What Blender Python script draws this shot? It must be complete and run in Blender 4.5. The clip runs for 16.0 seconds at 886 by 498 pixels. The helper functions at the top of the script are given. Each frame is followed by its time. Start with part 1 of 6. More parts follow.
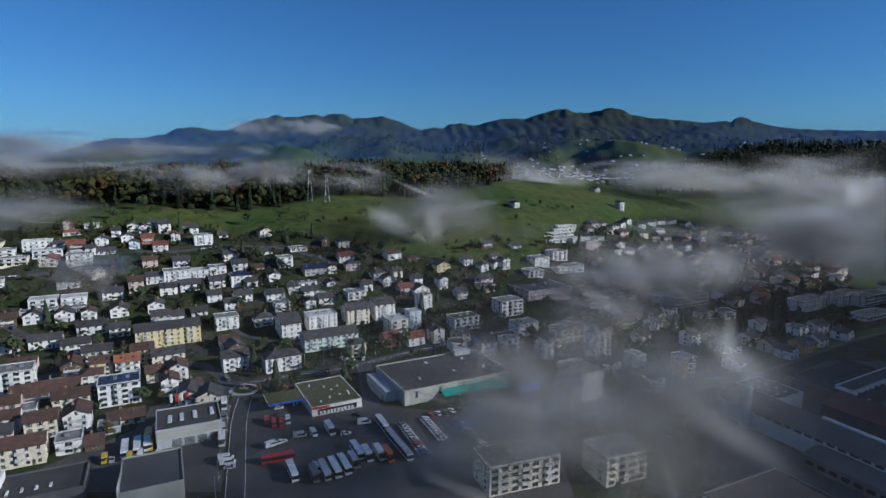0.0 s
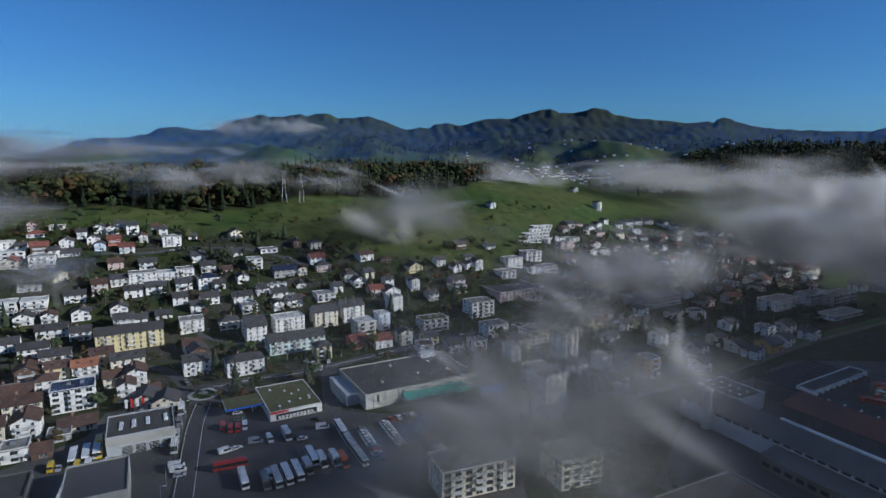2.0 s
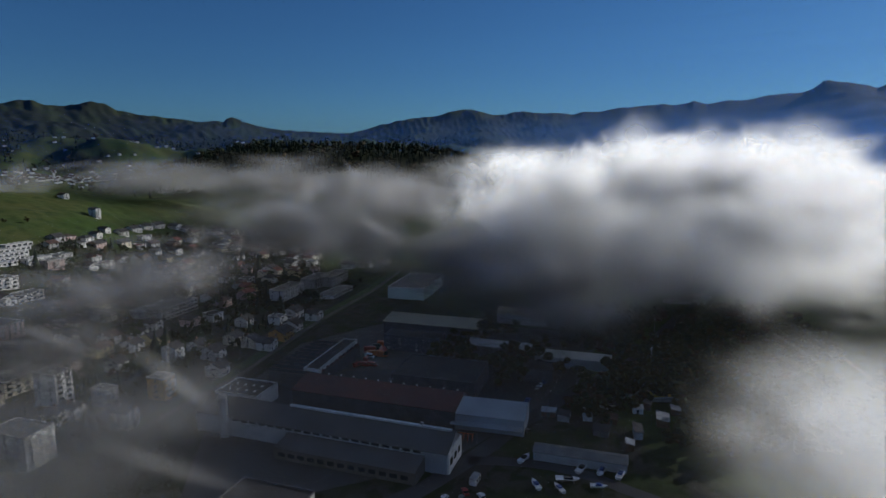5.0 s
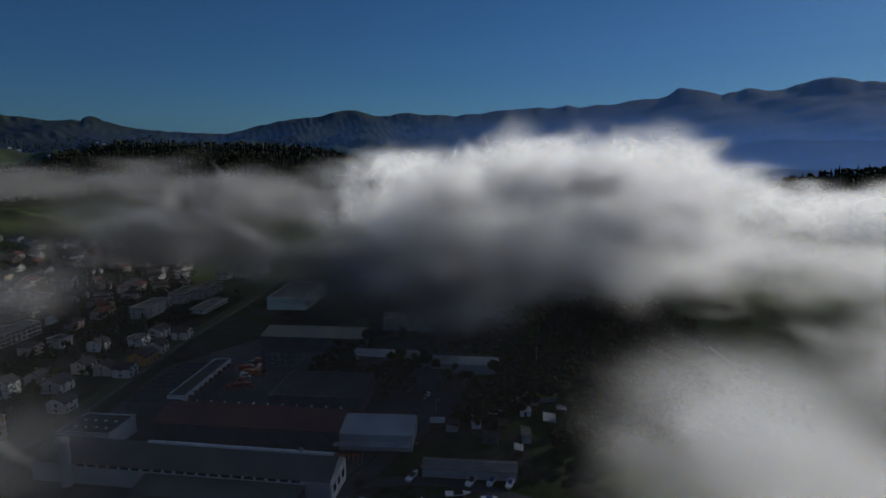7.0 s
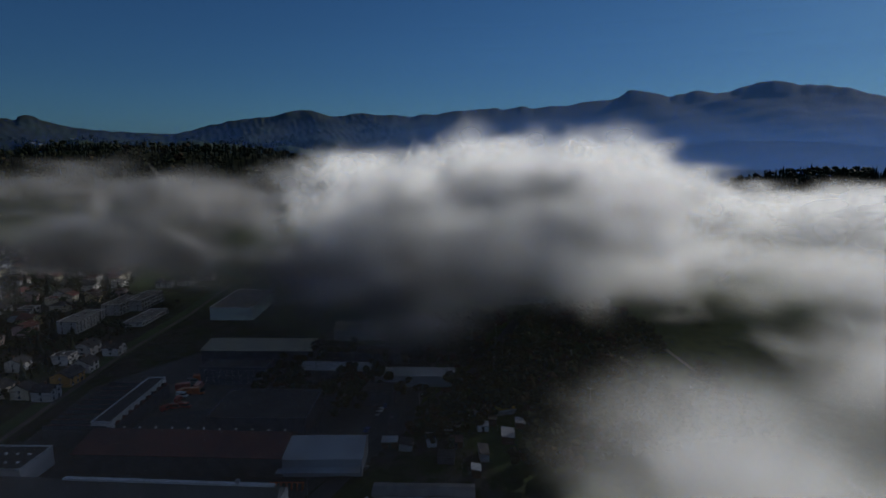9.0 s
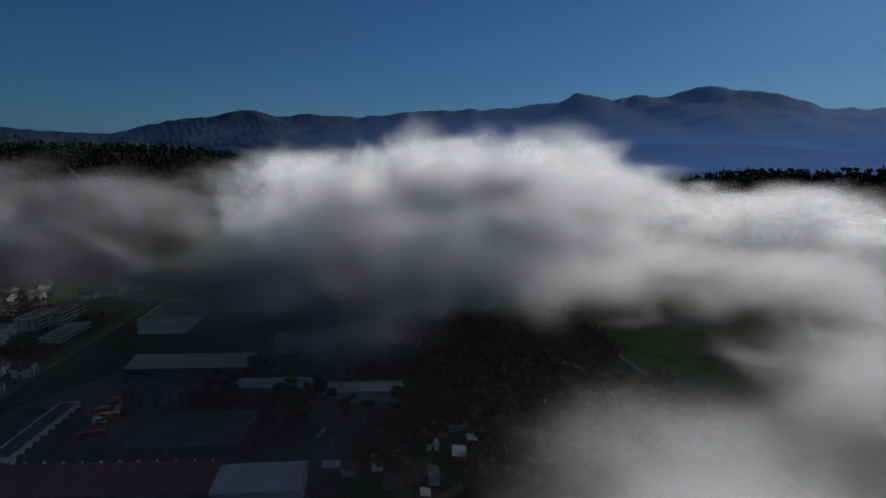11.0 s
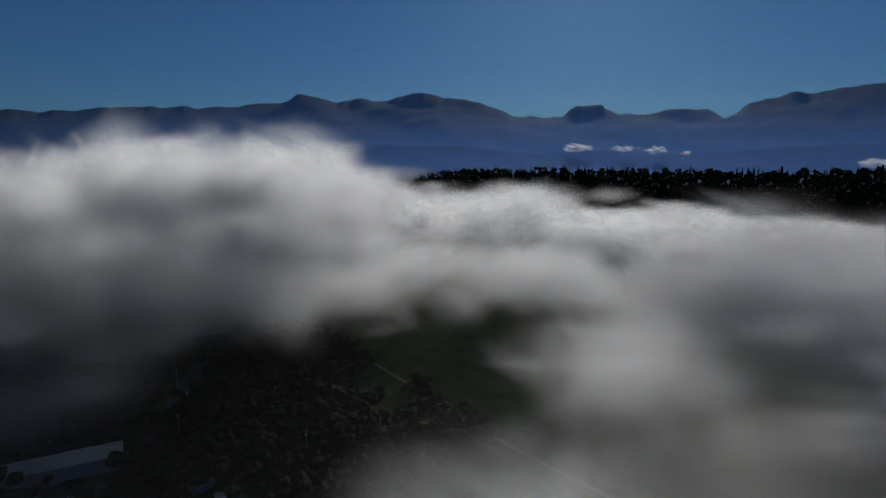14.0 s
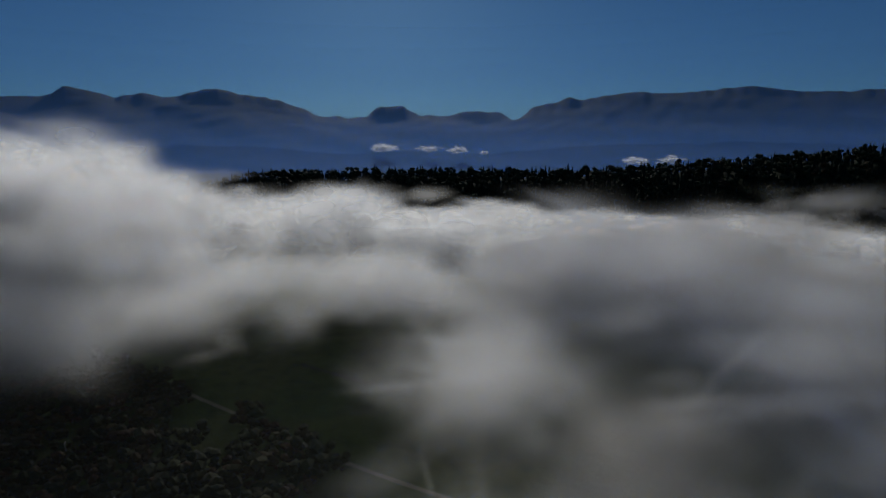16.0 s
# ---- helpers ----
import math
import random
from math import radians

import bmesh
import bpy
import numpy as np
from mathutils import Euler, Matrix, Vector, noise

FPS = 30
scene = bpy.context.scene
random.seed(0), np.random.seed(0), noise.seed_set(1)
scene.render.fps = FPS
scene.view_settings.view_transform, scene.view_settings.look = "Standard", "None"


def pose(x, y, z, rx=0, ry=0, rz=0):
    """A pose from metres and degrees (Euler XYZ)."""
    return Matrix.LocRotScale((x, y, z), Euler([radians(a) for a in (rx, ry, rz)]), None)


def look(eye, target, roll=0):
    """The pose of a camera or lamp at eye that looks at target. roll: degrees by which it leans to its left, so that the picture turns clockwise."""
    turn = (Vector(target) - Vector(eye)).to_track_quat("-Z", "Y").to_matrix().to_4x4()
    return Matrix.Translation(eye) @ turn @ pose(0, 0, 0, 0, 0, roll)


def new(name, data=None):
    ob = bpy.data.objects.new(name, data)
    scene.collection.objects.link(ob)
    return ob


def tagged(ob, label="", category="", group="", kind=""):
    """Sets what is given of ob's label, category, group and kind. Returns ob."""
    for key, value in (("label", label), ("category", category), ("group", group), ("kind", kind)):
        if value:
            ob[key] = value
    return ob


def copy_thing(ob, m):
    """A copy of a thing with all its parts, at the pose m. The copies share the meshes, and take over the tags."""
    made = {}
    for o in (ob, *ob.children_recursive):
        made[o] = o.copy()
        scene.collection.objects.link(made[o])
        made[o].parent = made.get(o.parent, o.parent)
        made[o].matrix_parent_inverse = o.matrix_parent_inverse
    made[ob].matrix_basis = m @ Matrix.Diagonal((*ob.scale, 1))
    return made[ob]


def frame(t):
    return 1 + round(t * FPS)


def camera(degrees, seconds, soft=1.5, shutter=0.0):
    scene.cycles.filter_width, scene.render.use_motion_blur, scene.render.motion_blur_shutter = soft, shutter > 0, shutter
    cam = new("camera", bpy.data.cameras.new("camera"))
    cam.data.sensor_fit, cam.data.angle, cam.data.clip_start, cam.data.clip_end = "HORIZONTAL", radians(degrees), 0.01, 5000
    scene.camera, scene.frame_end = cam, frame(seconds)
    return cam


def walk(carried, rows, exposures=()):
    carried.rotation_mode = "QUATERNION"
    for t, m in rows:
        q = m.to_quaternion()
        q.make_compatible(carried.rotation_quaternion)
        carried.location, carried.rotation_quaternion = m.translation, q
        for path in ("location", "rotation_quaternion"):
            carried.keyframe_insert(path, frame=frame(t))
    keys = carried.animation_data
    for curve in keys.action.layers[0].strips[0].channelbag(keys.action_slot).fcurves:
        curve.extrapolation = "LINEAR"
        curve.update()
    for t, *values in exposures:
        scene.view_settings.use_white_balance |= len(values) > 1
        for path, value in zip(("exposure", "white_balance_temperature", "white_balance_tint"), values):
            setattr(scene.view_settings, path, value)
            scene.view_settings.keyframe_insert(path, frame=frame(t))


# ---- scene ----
cam = camera(74.04, 16.0)
PATH = [
    (0.0, pose(-11.93, -3.49, 114.74, 80.70, 0, 2.31) @ pose(0, 0, 0, 0, 0, 0.09)),
    (0.5, pose(-9.14, -2.64, 114.80, 80.70, 0, 2.31) @ pose(0, 0, 0, 0, 0, 0.12)),
    (1.0, pose(-6.25, -1.79, 114.87, 80.70, 0, 2.32) @ pose(0, 0, 0, 0, 0, 0.13)),
    (1.5, pose(-3.30, -0.97, 114.89, 80.70, 0, 2.32) @ pose(0, 0, 0, 0, 0, 0.14)),
    (2.0, pose(-0.00, 0.00, 115.00, 80.70, 0, 1.11) @ pose(0, 0, 0, 0, 0, 0.12)),
    (2.5, pose(3.40, 1.07, 115.14, 80.67, 0, -3.51) @ pose(0, 0, 0, 0, 0, 0.02)),
    (3.0, pose(6.92, 2.17, 115.38, 80.65, 0, -10.84) @ pose(0, 0, 0, 0, 0, -0.06)),
    (3.5, pose(10.14, 3.78, 115.47, 80.57, 0, -23.85) @ pose(0, 0, 0, 0, 0, -0.19)),
    (4.0, pose(12.79, 5.69, 115.64, 80.46, 0, -35.63) @ pose(0, 0, 0, 0, 0, -0.40)),
    (6.5, pose(26.79, 12.93, 115.86, 80.70, 0, -48.71) @ pose(0, 0, 0, 0, 0, -0.13)),
    (7.0, pose(29.82, 14.66, 116.03, 80.68, 0, -54.00) @ pose(0, 0, 0, 0, 0, -0.20)),
    (7.5, pose(33.26, 16.37, 116.11, 80.68, 0, -54.66) @ pose(0, 0, 0, 0, 0, -0.18)),
    (8.0, pose(36.98, 17.87, 116.24, 80.73, 0, -55.59) @ pose(0, 0, 0, 0, 0, -0.04)),
    (8.5, pose(40.14, 19.61, 116.38, 80.71, 0, -58.05) @ pose(0, 0, 0, 0, 0, -0.17)),
    (9.0, pose(43.56, 21.19, 116.41, 80.71, 0, -58.19) @ pose(0, 0, 0, 0, 0, -0.22)),
    (9.5, pose(47.33, 22.67, 116.35, 80.80, 0, -62.18) @ pose(0, 0, 0, 0, 0, -0.16)),
    (12.0, pose(65.68, 31.75, 115.58, 80.92, 0, -63.99) @ pose(0, 0, 0, 0, 0, 0.07)),
    (12.5, pose(69.28, 33.78, 115.54, 80.94, 0, -69.94) @ pose(0, 0, 0, 0, 0, 0.24)),
    (13.0, pose(73.16, 35.90, 115.64, 80.92, 0, -77.97) @ pose(0, 0, 0, 0, 0, 0.19)),
    (13.5, pose(77.30, 38.12, 115.90, 80.98, 0, -82.81) @ pose(0, 0, 0, 0, 0, -0.10)),
    (14.0, pose(81.53, 40.39, 116.16, 80.96, 0, -88.97) @ pose(0, 0, 0, 0, 0, -0.12)),
    (14.5, pose(85.73, 42.86, 116.33, 80.98, 0, -92.86) @ pose(0, 0, 0, 0, 0, -0.27)),
    (15.0, pose(89.90, 45.19, 116.42, 80.97, 0, -97.01) @ pose(0, 0, 0, 0, 0, -0.37)),
    (15.5, pose(94.07, 47.10, 116.43, 80.92, 0, -104.20) @ pose(0, 0, 0, 0, 0, -0.46)),
    (16.0, pose(98.22, 48.80, 116.41, 80.88, 0, -107.54) @ pose(0, 0, 0, 0, 0, -0.40)),
]

EXPOSURES = [(0.0, -0.05, 5800, 8), (2.0, -0.05, 5800, 8), (4.0, -0.35, 6100, 8), (6.5, -1.18, 6350, 8), (9.5, -1.4, 6350, 8), (12.0, -1.45, 6350, 8), (16.0, -1.75, 6350, 8)]
walk(cam, PATH, EXPOSURES)

# ---- daylight: clear autumn morning, sun low to the right of the first view ----
SUN_AZ, SUN_EL = 102.0, 22.0
world = bpy.data.worlds.new("morning_sky")
scene.world = world
world.use_nodes = True
wn, wl = world.node_tree.nodes, world.node_tree.links
sky = wn.new("ShaderNodeTexSky")
sky.sky_type = "NISHITA"
sky.sun_disc = False
sky.sun_elevation, sky.sun_rotation = radians(SUN_EL), radians(SUN_AZ)
sky.altitude, sky.air_density, sky.dust_density, sky.ozone_density = 800, 1.0, 0.35, 1.5
deep = wn.new("ShaderNodeMix")
deep.data_type, deep.blend_type = "RGBA", "MULTIPLY"
deep.inputs[0].default_value = 1.0
deep.inputs[7].default_value = (0.31, 0.61, 1.0, 1)
wl.new(sky.outputs[0], deep.inputs[6])
wl.new(deep.outputs[2], wn["Background"].inputs[0])
wn["Background"].inputs[1].default_value = 0.083
sun_data = bpy.data.lights.new("sun", "SUN")
sun_data.energy, sun_data.angle, sun_data.color = 5.0, radians(0.53), (1.0, 0.955, 0.88)
sun = new("sun", sun_data)
to_sun = Vector((math.sin(radians(SUN_AZ)) * math.cos(radians(SUN_EL)), math.cos(radians(SUN_AZ)) * math.cos(radians(SUN_EL)), math.sin(radians(SUN_EL))))
sun.matrix_world = look(to_sun * 4000, (0, 0, 0))
scene.cycles.transparent_max_bounces = 256
scene.cycles.max_bounces, scene.cycles.diffuse_bounces, scene.cycles.transmission_bounces = 6, 4, 6


# ---- materials ----
def mat(name, colour, rough=0.8, second=None, scale=0.3, fine=4.0, bump=0.0, metal=0.0, per_object=0.0, coat=0.0):
    """A surface with stains at a large scale and grain at a small one; per_object varies the tone from thing to thing."""
    m = bpy.data.materials.new(name)
    m.use_nodes = True
    n, l = m.node_tree.nodes, m.node_tree.links
    b = n["Principled BSDF"]
    b.inputs["Roughness"].default_value, b.inputs["Metallic"].default_value = rough, metal
    b.inputs["Coat Weight"].default_value = coat
    geo = n.new("ShaderNodeNewGeometry")
    big, small = n.new("ShaderNodeTexNoise"), n.new("ShaderNodeTexNoise")
    for t, s, d in ((big, scale, 4), (small, fine, 3)):
        t.inputs["Scale"].default_value, t.inputs["Detail"].default_value = s, d
        l.new(geo.outputs["Position"], t.inputs["Vector"])
    second = second or tuple(c * 0.72 for c in colour)
    mix = n.new("ShaderNodeMix")
    mix.data_type = "RGBA"
    mix.inputs[6].default_value, mix.inputs[7].default_value = (*colour, 1), (*second, 1)
    step = n.new("ShaderNodeMapRange")
    step.inputs[1].default_value, step.inputs[2].default_value = 0.38, 0.64
    l.new(big.outputs[0], step.inputs[0])
    l.new(step.outputs[0], mix.inputs[0])
    grain = n.new("ShaderNodeMapRange")
    grain.inputs[3].default_value, grain.inputs[4].default_value = 0.82, 1.16
    l.new(small.outputs[0], grain.inputs[0])
    hsv = n.new("ShaderNodeHueSaturation")
    l.new(mix.outputs[2], hsv.inputs["Color"])
    if per_object:
        info = n.new("ShaderNodeObjectInfo")
        vary = n.new("ShaderNodeMapRange")
        vary.inputs[3].default_value, vary.inputs[4].default_value = 1 - per_object, 1 + per_object
        l.new(info.outputs["Random"], vary.inputs[0])
        mul = n.new("ShaderNodeMath")
        mul.operation = "MULTIPLY"
        l.new(vary.outputs[0], mul.inputs[0])
        l.new(grain.outputs[0], mul.inputs[1])
        l.new(mul.outputs[0], hsv.inputs["Value"])
    else:
        l.new(grain.outputs[0], hsv.inputs["Value"])
    l.new(hsv.outputs[0], b.inputs["Base Color"])
    if bump:
        bm_ = n.new("ShaderNodeBump")
        bm_.inputs["Strength"].default_value = bump
        l.new(small.outputs[0], bm_.inputs["Height"])
        l.new(bm_.outputs[0], b.inputs["Normal"])
    return m


WALLS = {
    "white": mat("white_render", (.74, .73, .70), second=(.60, .59, .56), scale=.25, fine=2, per_object=.06),
    "cream": mat("cream_render", (.70, .64, .50), second=(.58, .52, .40), scale=.25, fine=2, per_object=.06),
    "yellow": mat("yellow_render", (.68, .58, .30), second=(.58, .50, .28), scale=.25, fine=2, per_object=.06),
    "pink": mat("pink_render", (.62, .46, .42), second=(.52, .40, .37), scale=.25, fine=2, per_object=.06),
    "tan": mat("tan_render", (.58, .45, .28), second=(.50, .38, .25), scale=.25, fine=2, per_object=.06),
    "grey": mat("grey_render", (.42, .42, .41), second=(.33, .33, .33), scale=.25, fine=2, per_object=.08),
    "blue": mat("pale_blue_render", (.58, .66, .76), second=(.50, .58, .68), scale=.25, fine=2),
    "green": mat("pale_green_render", (.56, .68, .64), second=(.50, .60, .58), scale=.25, fine=2),
    "brown": mat("dark_timber", (.13, .075, .045), second=(.09, .05, .03), scale=.5, fine=3, per_object=.15),
    "red": mat("red_render", (.45, .14, .09), second=(.36, .12, .08), scale=.25, fine=2),
    "orange": mat("ochre_render", (.62, .34, .10), second=(.52, .29, .10), scale=.25, fine=2),
    "dark": mat("dark_cladding", (.10, .10, .11), second=(.07, .07, .08), scale=.3, fine=2, per_object=.1),
    "concrete": mat("concrete_wall", (.40, .40, .36), second=(.30, .30, .27), scale=.12, fine=1.2),
    "metal": mat("ribbed_metal_wall", (.40, .42, .44), second=(.33, .35, .37), rough=.5, scale=.1, fine=1.2, per_object=.06),
}
ROOFS = {
    "brown": mat("brown_tiles", (.090, .048, .034), second=(.055, .032, .026), rough=.85, scale=.35, fine=3, bump=.4, per_object=.18),
    "dark": mat("dark_slate", (.062, .058, .058), second=(.042, .040, .042), rough=.7, scale=.3, fine=3, bump=.3, per_object=.18),
    "red": mat("red_tiles", (.20, .065, .045), second=(.13, .045, .035), rough=.85, scale=.35, fine=3, bump=.4, per_object=.12),
    "orange": mat("orange_tiles", (.30, .12, .06), second=(.20, .08, .05), rough=.85, scale=.35, fine=3, bump=.4),
    "grey": mat("gravel_roof", (.20, .195, .185), second=(.13, .13, .125), rough=.95, scale=.2, fine=2, bump=.3, per_object=.12),
    "white": mat("pale_flat_roof", (.50, .50, .48), second=(.36, .36, .35), rough=.9, scale=.2, fine=2, per_object=.08),
    "green": mat("planted_roof", (.060, .075, .025), second=(.085, .070, .030), rough=1, scale=.25, fine=2.5, bump=.4),
    "blue": mat("solar_panel_roof", (.025, .035, .065), second=(.02, .025, .05), rough=.25, scale=.3, fine=2),
    "tar": mat("bitumen_roof", (.060, .056, .054), second=(.040, .038, .038), rough=.9, scale=.07, fine=.8, bump=.2),
    "metal": mat("grey_sheet_roof", (.125, .118, .110), second=(.085, .080, .076), rough=.7, scale=.06, fine=.7),
    "sheet": mat("pale_sheet_roof", (.46, .47, .47), second=(.34, .35, .35), rough=.55, scale=.08, fine=.8),
    "straw": mat("yellowish_sheet_roof", (.44, .40, .27), second=(.36, .33, .24), rough=.6, scale=.08, fine=.8),
    "rust": mat("rust_red_sheet_roof", (.13, .040, .030), second=(.085, .032, .028), rough=.7, scale=.1, fine=.8),
}
M_GLASS = mat("window_glass", (.035, .042, .05), rough=.12, second=(.02, .025, .03), scale=.8, fine=3)
M_FRAME = mat("white_window_frame", (.72, .72, .70), rough=.5)
M_SHUTTER = mat("dark_shutter", (.12, .13, .12), rough=.7)
M_RAIL = mat("balcony_rail", (.55, .56, .56), rough=.6, per_object=.2)
M_BRICK = mat("chimney_brick", (.25, .16, .12), rough=.9, scale=1, fine=6)
M_TRIM = mat("pale_roof_edge", (.66, .66, .64), rough=.6)
M_ASPHALT = mat("asphalt", (.060, .060, .062), second=(.042, .042, .045), rough=.9, scale=.05, fine=1.5)
M_LOT = mat("worn_asphalt_lot", (.078, .076, .074), second=(.052, .052, .053), rough=.9, scale=.04, fine=1.2)
M_GRAVEL = mat("gravel_yard", (.13, .115, .095), second=(.085, .078, .068), rough=1, scale=.06, fine=1.5)
M_TRACK = mat("pale_field_track", (.20, .18, .12), second=(.14, .13, .085), rough=1, scale=.1, fine=1.5)
M_LINE = mat("white_road_line", (.65, .65, .63), rough=.8)
M_KERB = mat("kerb_stone", (.38, .37, .35), rough=.9)
M_LAWN = mat("lawn", (.050, .085, .018), second=(.035, .060, .015), rough=1, scale=.08, fine=1.2)
M_TYRE = mat("tyre_rubber", (.02, .02, .02), rough=.9)
M_CHROME = mat("wheel_rim", (.4, .4, .4), rough=.4, metal=.6)
M_BLUE = mat("blue_sign", (.02, .09, .42), rough=.4)
M_REDSIGN = mat("red_sign", (.50, .03, .03), rough=.4)
M_TEAL = mat("teal_awning", (.01, .34, .27), second=(.01, .26, .21), rough=.6, scale=.2, fine=1)
M_LIGHTROOF = mat("rooflight_plastic", (.68, .70, .70), rough=.35)
M_STEEL = mat("galvanised_steel", (.38, .39, .40), rough=.45, metal=.6)
M_BARK = mat("bark", (.075, .055, .040), rough=1, scale=1, fine=6)
M_YELLOW = mat("yellow_tarpaulin", (.62, .42, .03), second=(.50, .33, .03), rough=.6, scale=.3, fine=1.5)
PAINTS = {k: mat(k + "_paint", c, rough=.3, coat=.5, scale=.4, fine=2) for k, c in
          (("white", (.76, .76, .75)), ("silver", (.42, .43, .45)), ("black", (.02, .02, .022)), ("red", (.45, .03, .02)), ("blue", (.03, .08, .28)),
           ("yellow", (.68, .46, .02)), ("teal", (.02, .36, .33)), ("orange", (.62, .13, .03)), ("grey", (.14, .145, .15)))}


def leaf_mat(name, a, b):
    m = mat(name, a, rough=.9, second=b, scale=.12, fine=.9, per_object=.25)
    return m


LEAVES = [leaf_mat("dark_green_leaves", (.040, .062, .018), (.026, .042, .014)), leaf_mat("olive_leaves", (.066, .074, .022), (.045, .052, .016)),
          leaf_mat("turning_leaves", (.12, .085, .024), (.085, .058, .020)), leaf_mat("rusty_leaves", (.13, .060, .022), (.09, .045, .018))]
M_NEEDLES = leaf_mat("conifer_needles", (.022, .034, .016), (.014, .024, .011))


# ---- mesh helpers ----
class Shape:
    """Faces gathered into one mesh."""

    def __init__(self):
        self.v, self.f, self.m = [], [], []

    def add(self, verts, faces, slot=0):
        k = len(self.v)
        self.v += [tuple(p) for p in verts]
        self.f += [tuple(i + k for i in f) for f in faces]
        self.m += [slot] * len(faces)
        return self

    def box(self, x0, y0, z0, x1, y1, z1, slot=0):
        return self.add([(x, y, z) for z in (z0, z1) for x, y in ((x0, y0), (x1, y0), (x1, y1), (x0, y1))],
                        [(3, 2, 1, 0), (4, 5, 6, 7), (0, 1, 5, 4), (1, 2, 6, 5), (2, 3, 7, 6), (3, 0, 4, 7)], slot)

    def prism(self, outline, y0, y1, slot=0):
        """An outline of (x, z), anticlockwise from the front, drawn out from y0 to y1."""
        n = len(outline)
        return self.add([(x, y0, z) for x, z in outline] + [(x, y1, z) for x, z in outline],
                        [tuple(range(n)), tuple(reversed(range(n, 2 * n)))] + [((i + 1) % n, i, i + n, (i + 1) % n + n) for i in range(n)], slot)

    def tube(self, x, y, z0, z1, r0, r1=None, n=8, slot=0):
        r1 = r0 if r1 is None else r1
        ring = [(math.cos(6.2832 * i / n), math.sin(6.2832 * i / n)) for i in range(n)]
        return self.add([(x + c * r0, y + s * r0, z0) for c, s in ring] + [(x + c * r1, y + s * r1, z1) for c, s in ring],
                        [(i, (i + 1) % n, (i + 1) % n + n, i + n) for i in range(n)] + [tuple(range(n, 2 * n)), tuple(reversed(range(n)))], slot)

    def mesh(self, name, *mats, soft=False):
        me = bpy.data.meshes.new(name)
        me.from_pydata(self.v, [], self.f)
        for m in mats:
            me.materials.append(m)
        if len(mats) > 1:
            me.polygons.foreach_set("material_index", self.m)
        if soft:
            me.polygons.foreach_set("use_smooth", [True] * len(me.polygons))
        me.update()
        return me


def child(name, mesh, parent, x=0, y=0, z=0, turn=0, label=""):
    ob = new(name, mesh)
    ob.parent = parent
    ob.location, ob.rotation_euler = (x, y, z), (0, 0, radians(turn))
    if label:
        ob["label"] = label
    return ob


def thing(name, x, y, z, turn, label, category, group=""):
    ob = new(name)
    ob.empty_display_size = 0.5
    ob.location, ob.rotation_euler = (x, y, z), (0, 0, radians(turn))
    return tagged(ob, label, category, group)


def piece_of(t, name):
    """The part of that name under a thing, or the thing itself."""
    return next((c for c in t.children if c.name.split(".")[0] == name), t)

# ---- lie of the land ----
FOOT_X = (-900, -500, -300, -200, -100, 40, 100, 160, 210, 420, 700, 1200)
FOOT_Y = (120, 190, 270, 315, 352, 388, 450, 530, 600, 760, 1000, 1400)
# summits of the skyline: bearing to the left of the first view in degrees, height of the sight line in degrees
SUMMITS_WEST = ((60, 0.2), (44, 0.1), (37.2, 0.06), (36.5, -0.11), (35.7, 0.11), (34.1, 0.62), (33.2, 0.95), (32, 1.15), (29.9, 1.18), (28.1, 1.54), (27, 2.04), (25.6, 2.21),
    (24.7, 2.03), (23.7, 1.89), (22.5, 2.06), (21.5, 2.58), (20.3, 3), (18.5, 3.39), (17.8, 3.2), (16.5, 3.27), (15.2, 3.54), (14.4, 3.35), (12.9, 3.68), (11.6, 3.18),
    (10, 3.25), (8.8, 3.41), (7, 2.85), (5.2, 2.11), (4.1, 2.38), (3, 2.33), (2.3, 2.71))
SUMMITS_NORTH = ((1.4, 2.81), (0, 2.55), (-1.9, 3.07), (-3, 3.23), (-4.7, 3.17), (-6.4, 3.68), (-7.7, 4.03), (-8.5, 4.07), (-9.3, 3.75), (-10.8, 3.68), (-11.8, 3.97), (-12.8, 4.11),
    (-13.5, 4), (-14.3, 3.53), (-16.1, 3.15), (-17.5, 3.02), (-18.5, 2.91), (-19.7, 2.79), (-20.6, 2.62), (-22.2, 2.74), (-22.8, 2.68), (-23, 2.96), (-23.5, 3.05), (-24.3, 2.89),
    (-24.4, 2.74), (-25.1, 2.54), (-25.9, 2.29), (-27.4, 2.07), (-29.4, 1.9))
SUMMITS_NORTH_EAST = ((-32.9, 1.75), (-34.2, 1.74), (-35.5, 2.05), (-36.4, 2.37), (-39.1, 2.98), (-40.7, 3.22), (-42.1, 3.31), (-43.4, 3.66), (-44.4, 3.95), (-45.8, 3.98), (-47.1, 3.59), (-48.1, 3.37),
    (-49.6, 3.64), (-50.6, 3.77), (-52.2, 3.53), (-54.1, 3.58), (-55.1, 3.35), (-56, 3.62), (-57.7, 3.62), (-59, 3.91), (-60.6, 4))
SUMMITS_EAST = ((-62.9, 4.16), (-64.5, 4.04), (-65.6, 4.33), (-66.8, 4.06), (-68.7, 4.34), (-69.7, 4.21), (-71, 4.54), (-72, 4.67), (-73.2, 4.69), (-74.5, 4.86), (-75.3, 5.62), (-76.6, 5.38),
    (-77.6, 5.2), (-78.8, 4.82), (-79.7, 5.02), (-80.6, 5.23), (-81.5, 5.24), (-82.4, 4.96), (-83.5, 5.05), (-84.4, 5.38), (-85.8, 5.72), (-86.8, 5.84), (-87.9, 5.6), (-88.9, 5.36),
    (-90.1, 5.29), (-92, 4.96), (-93.4, 4.44))
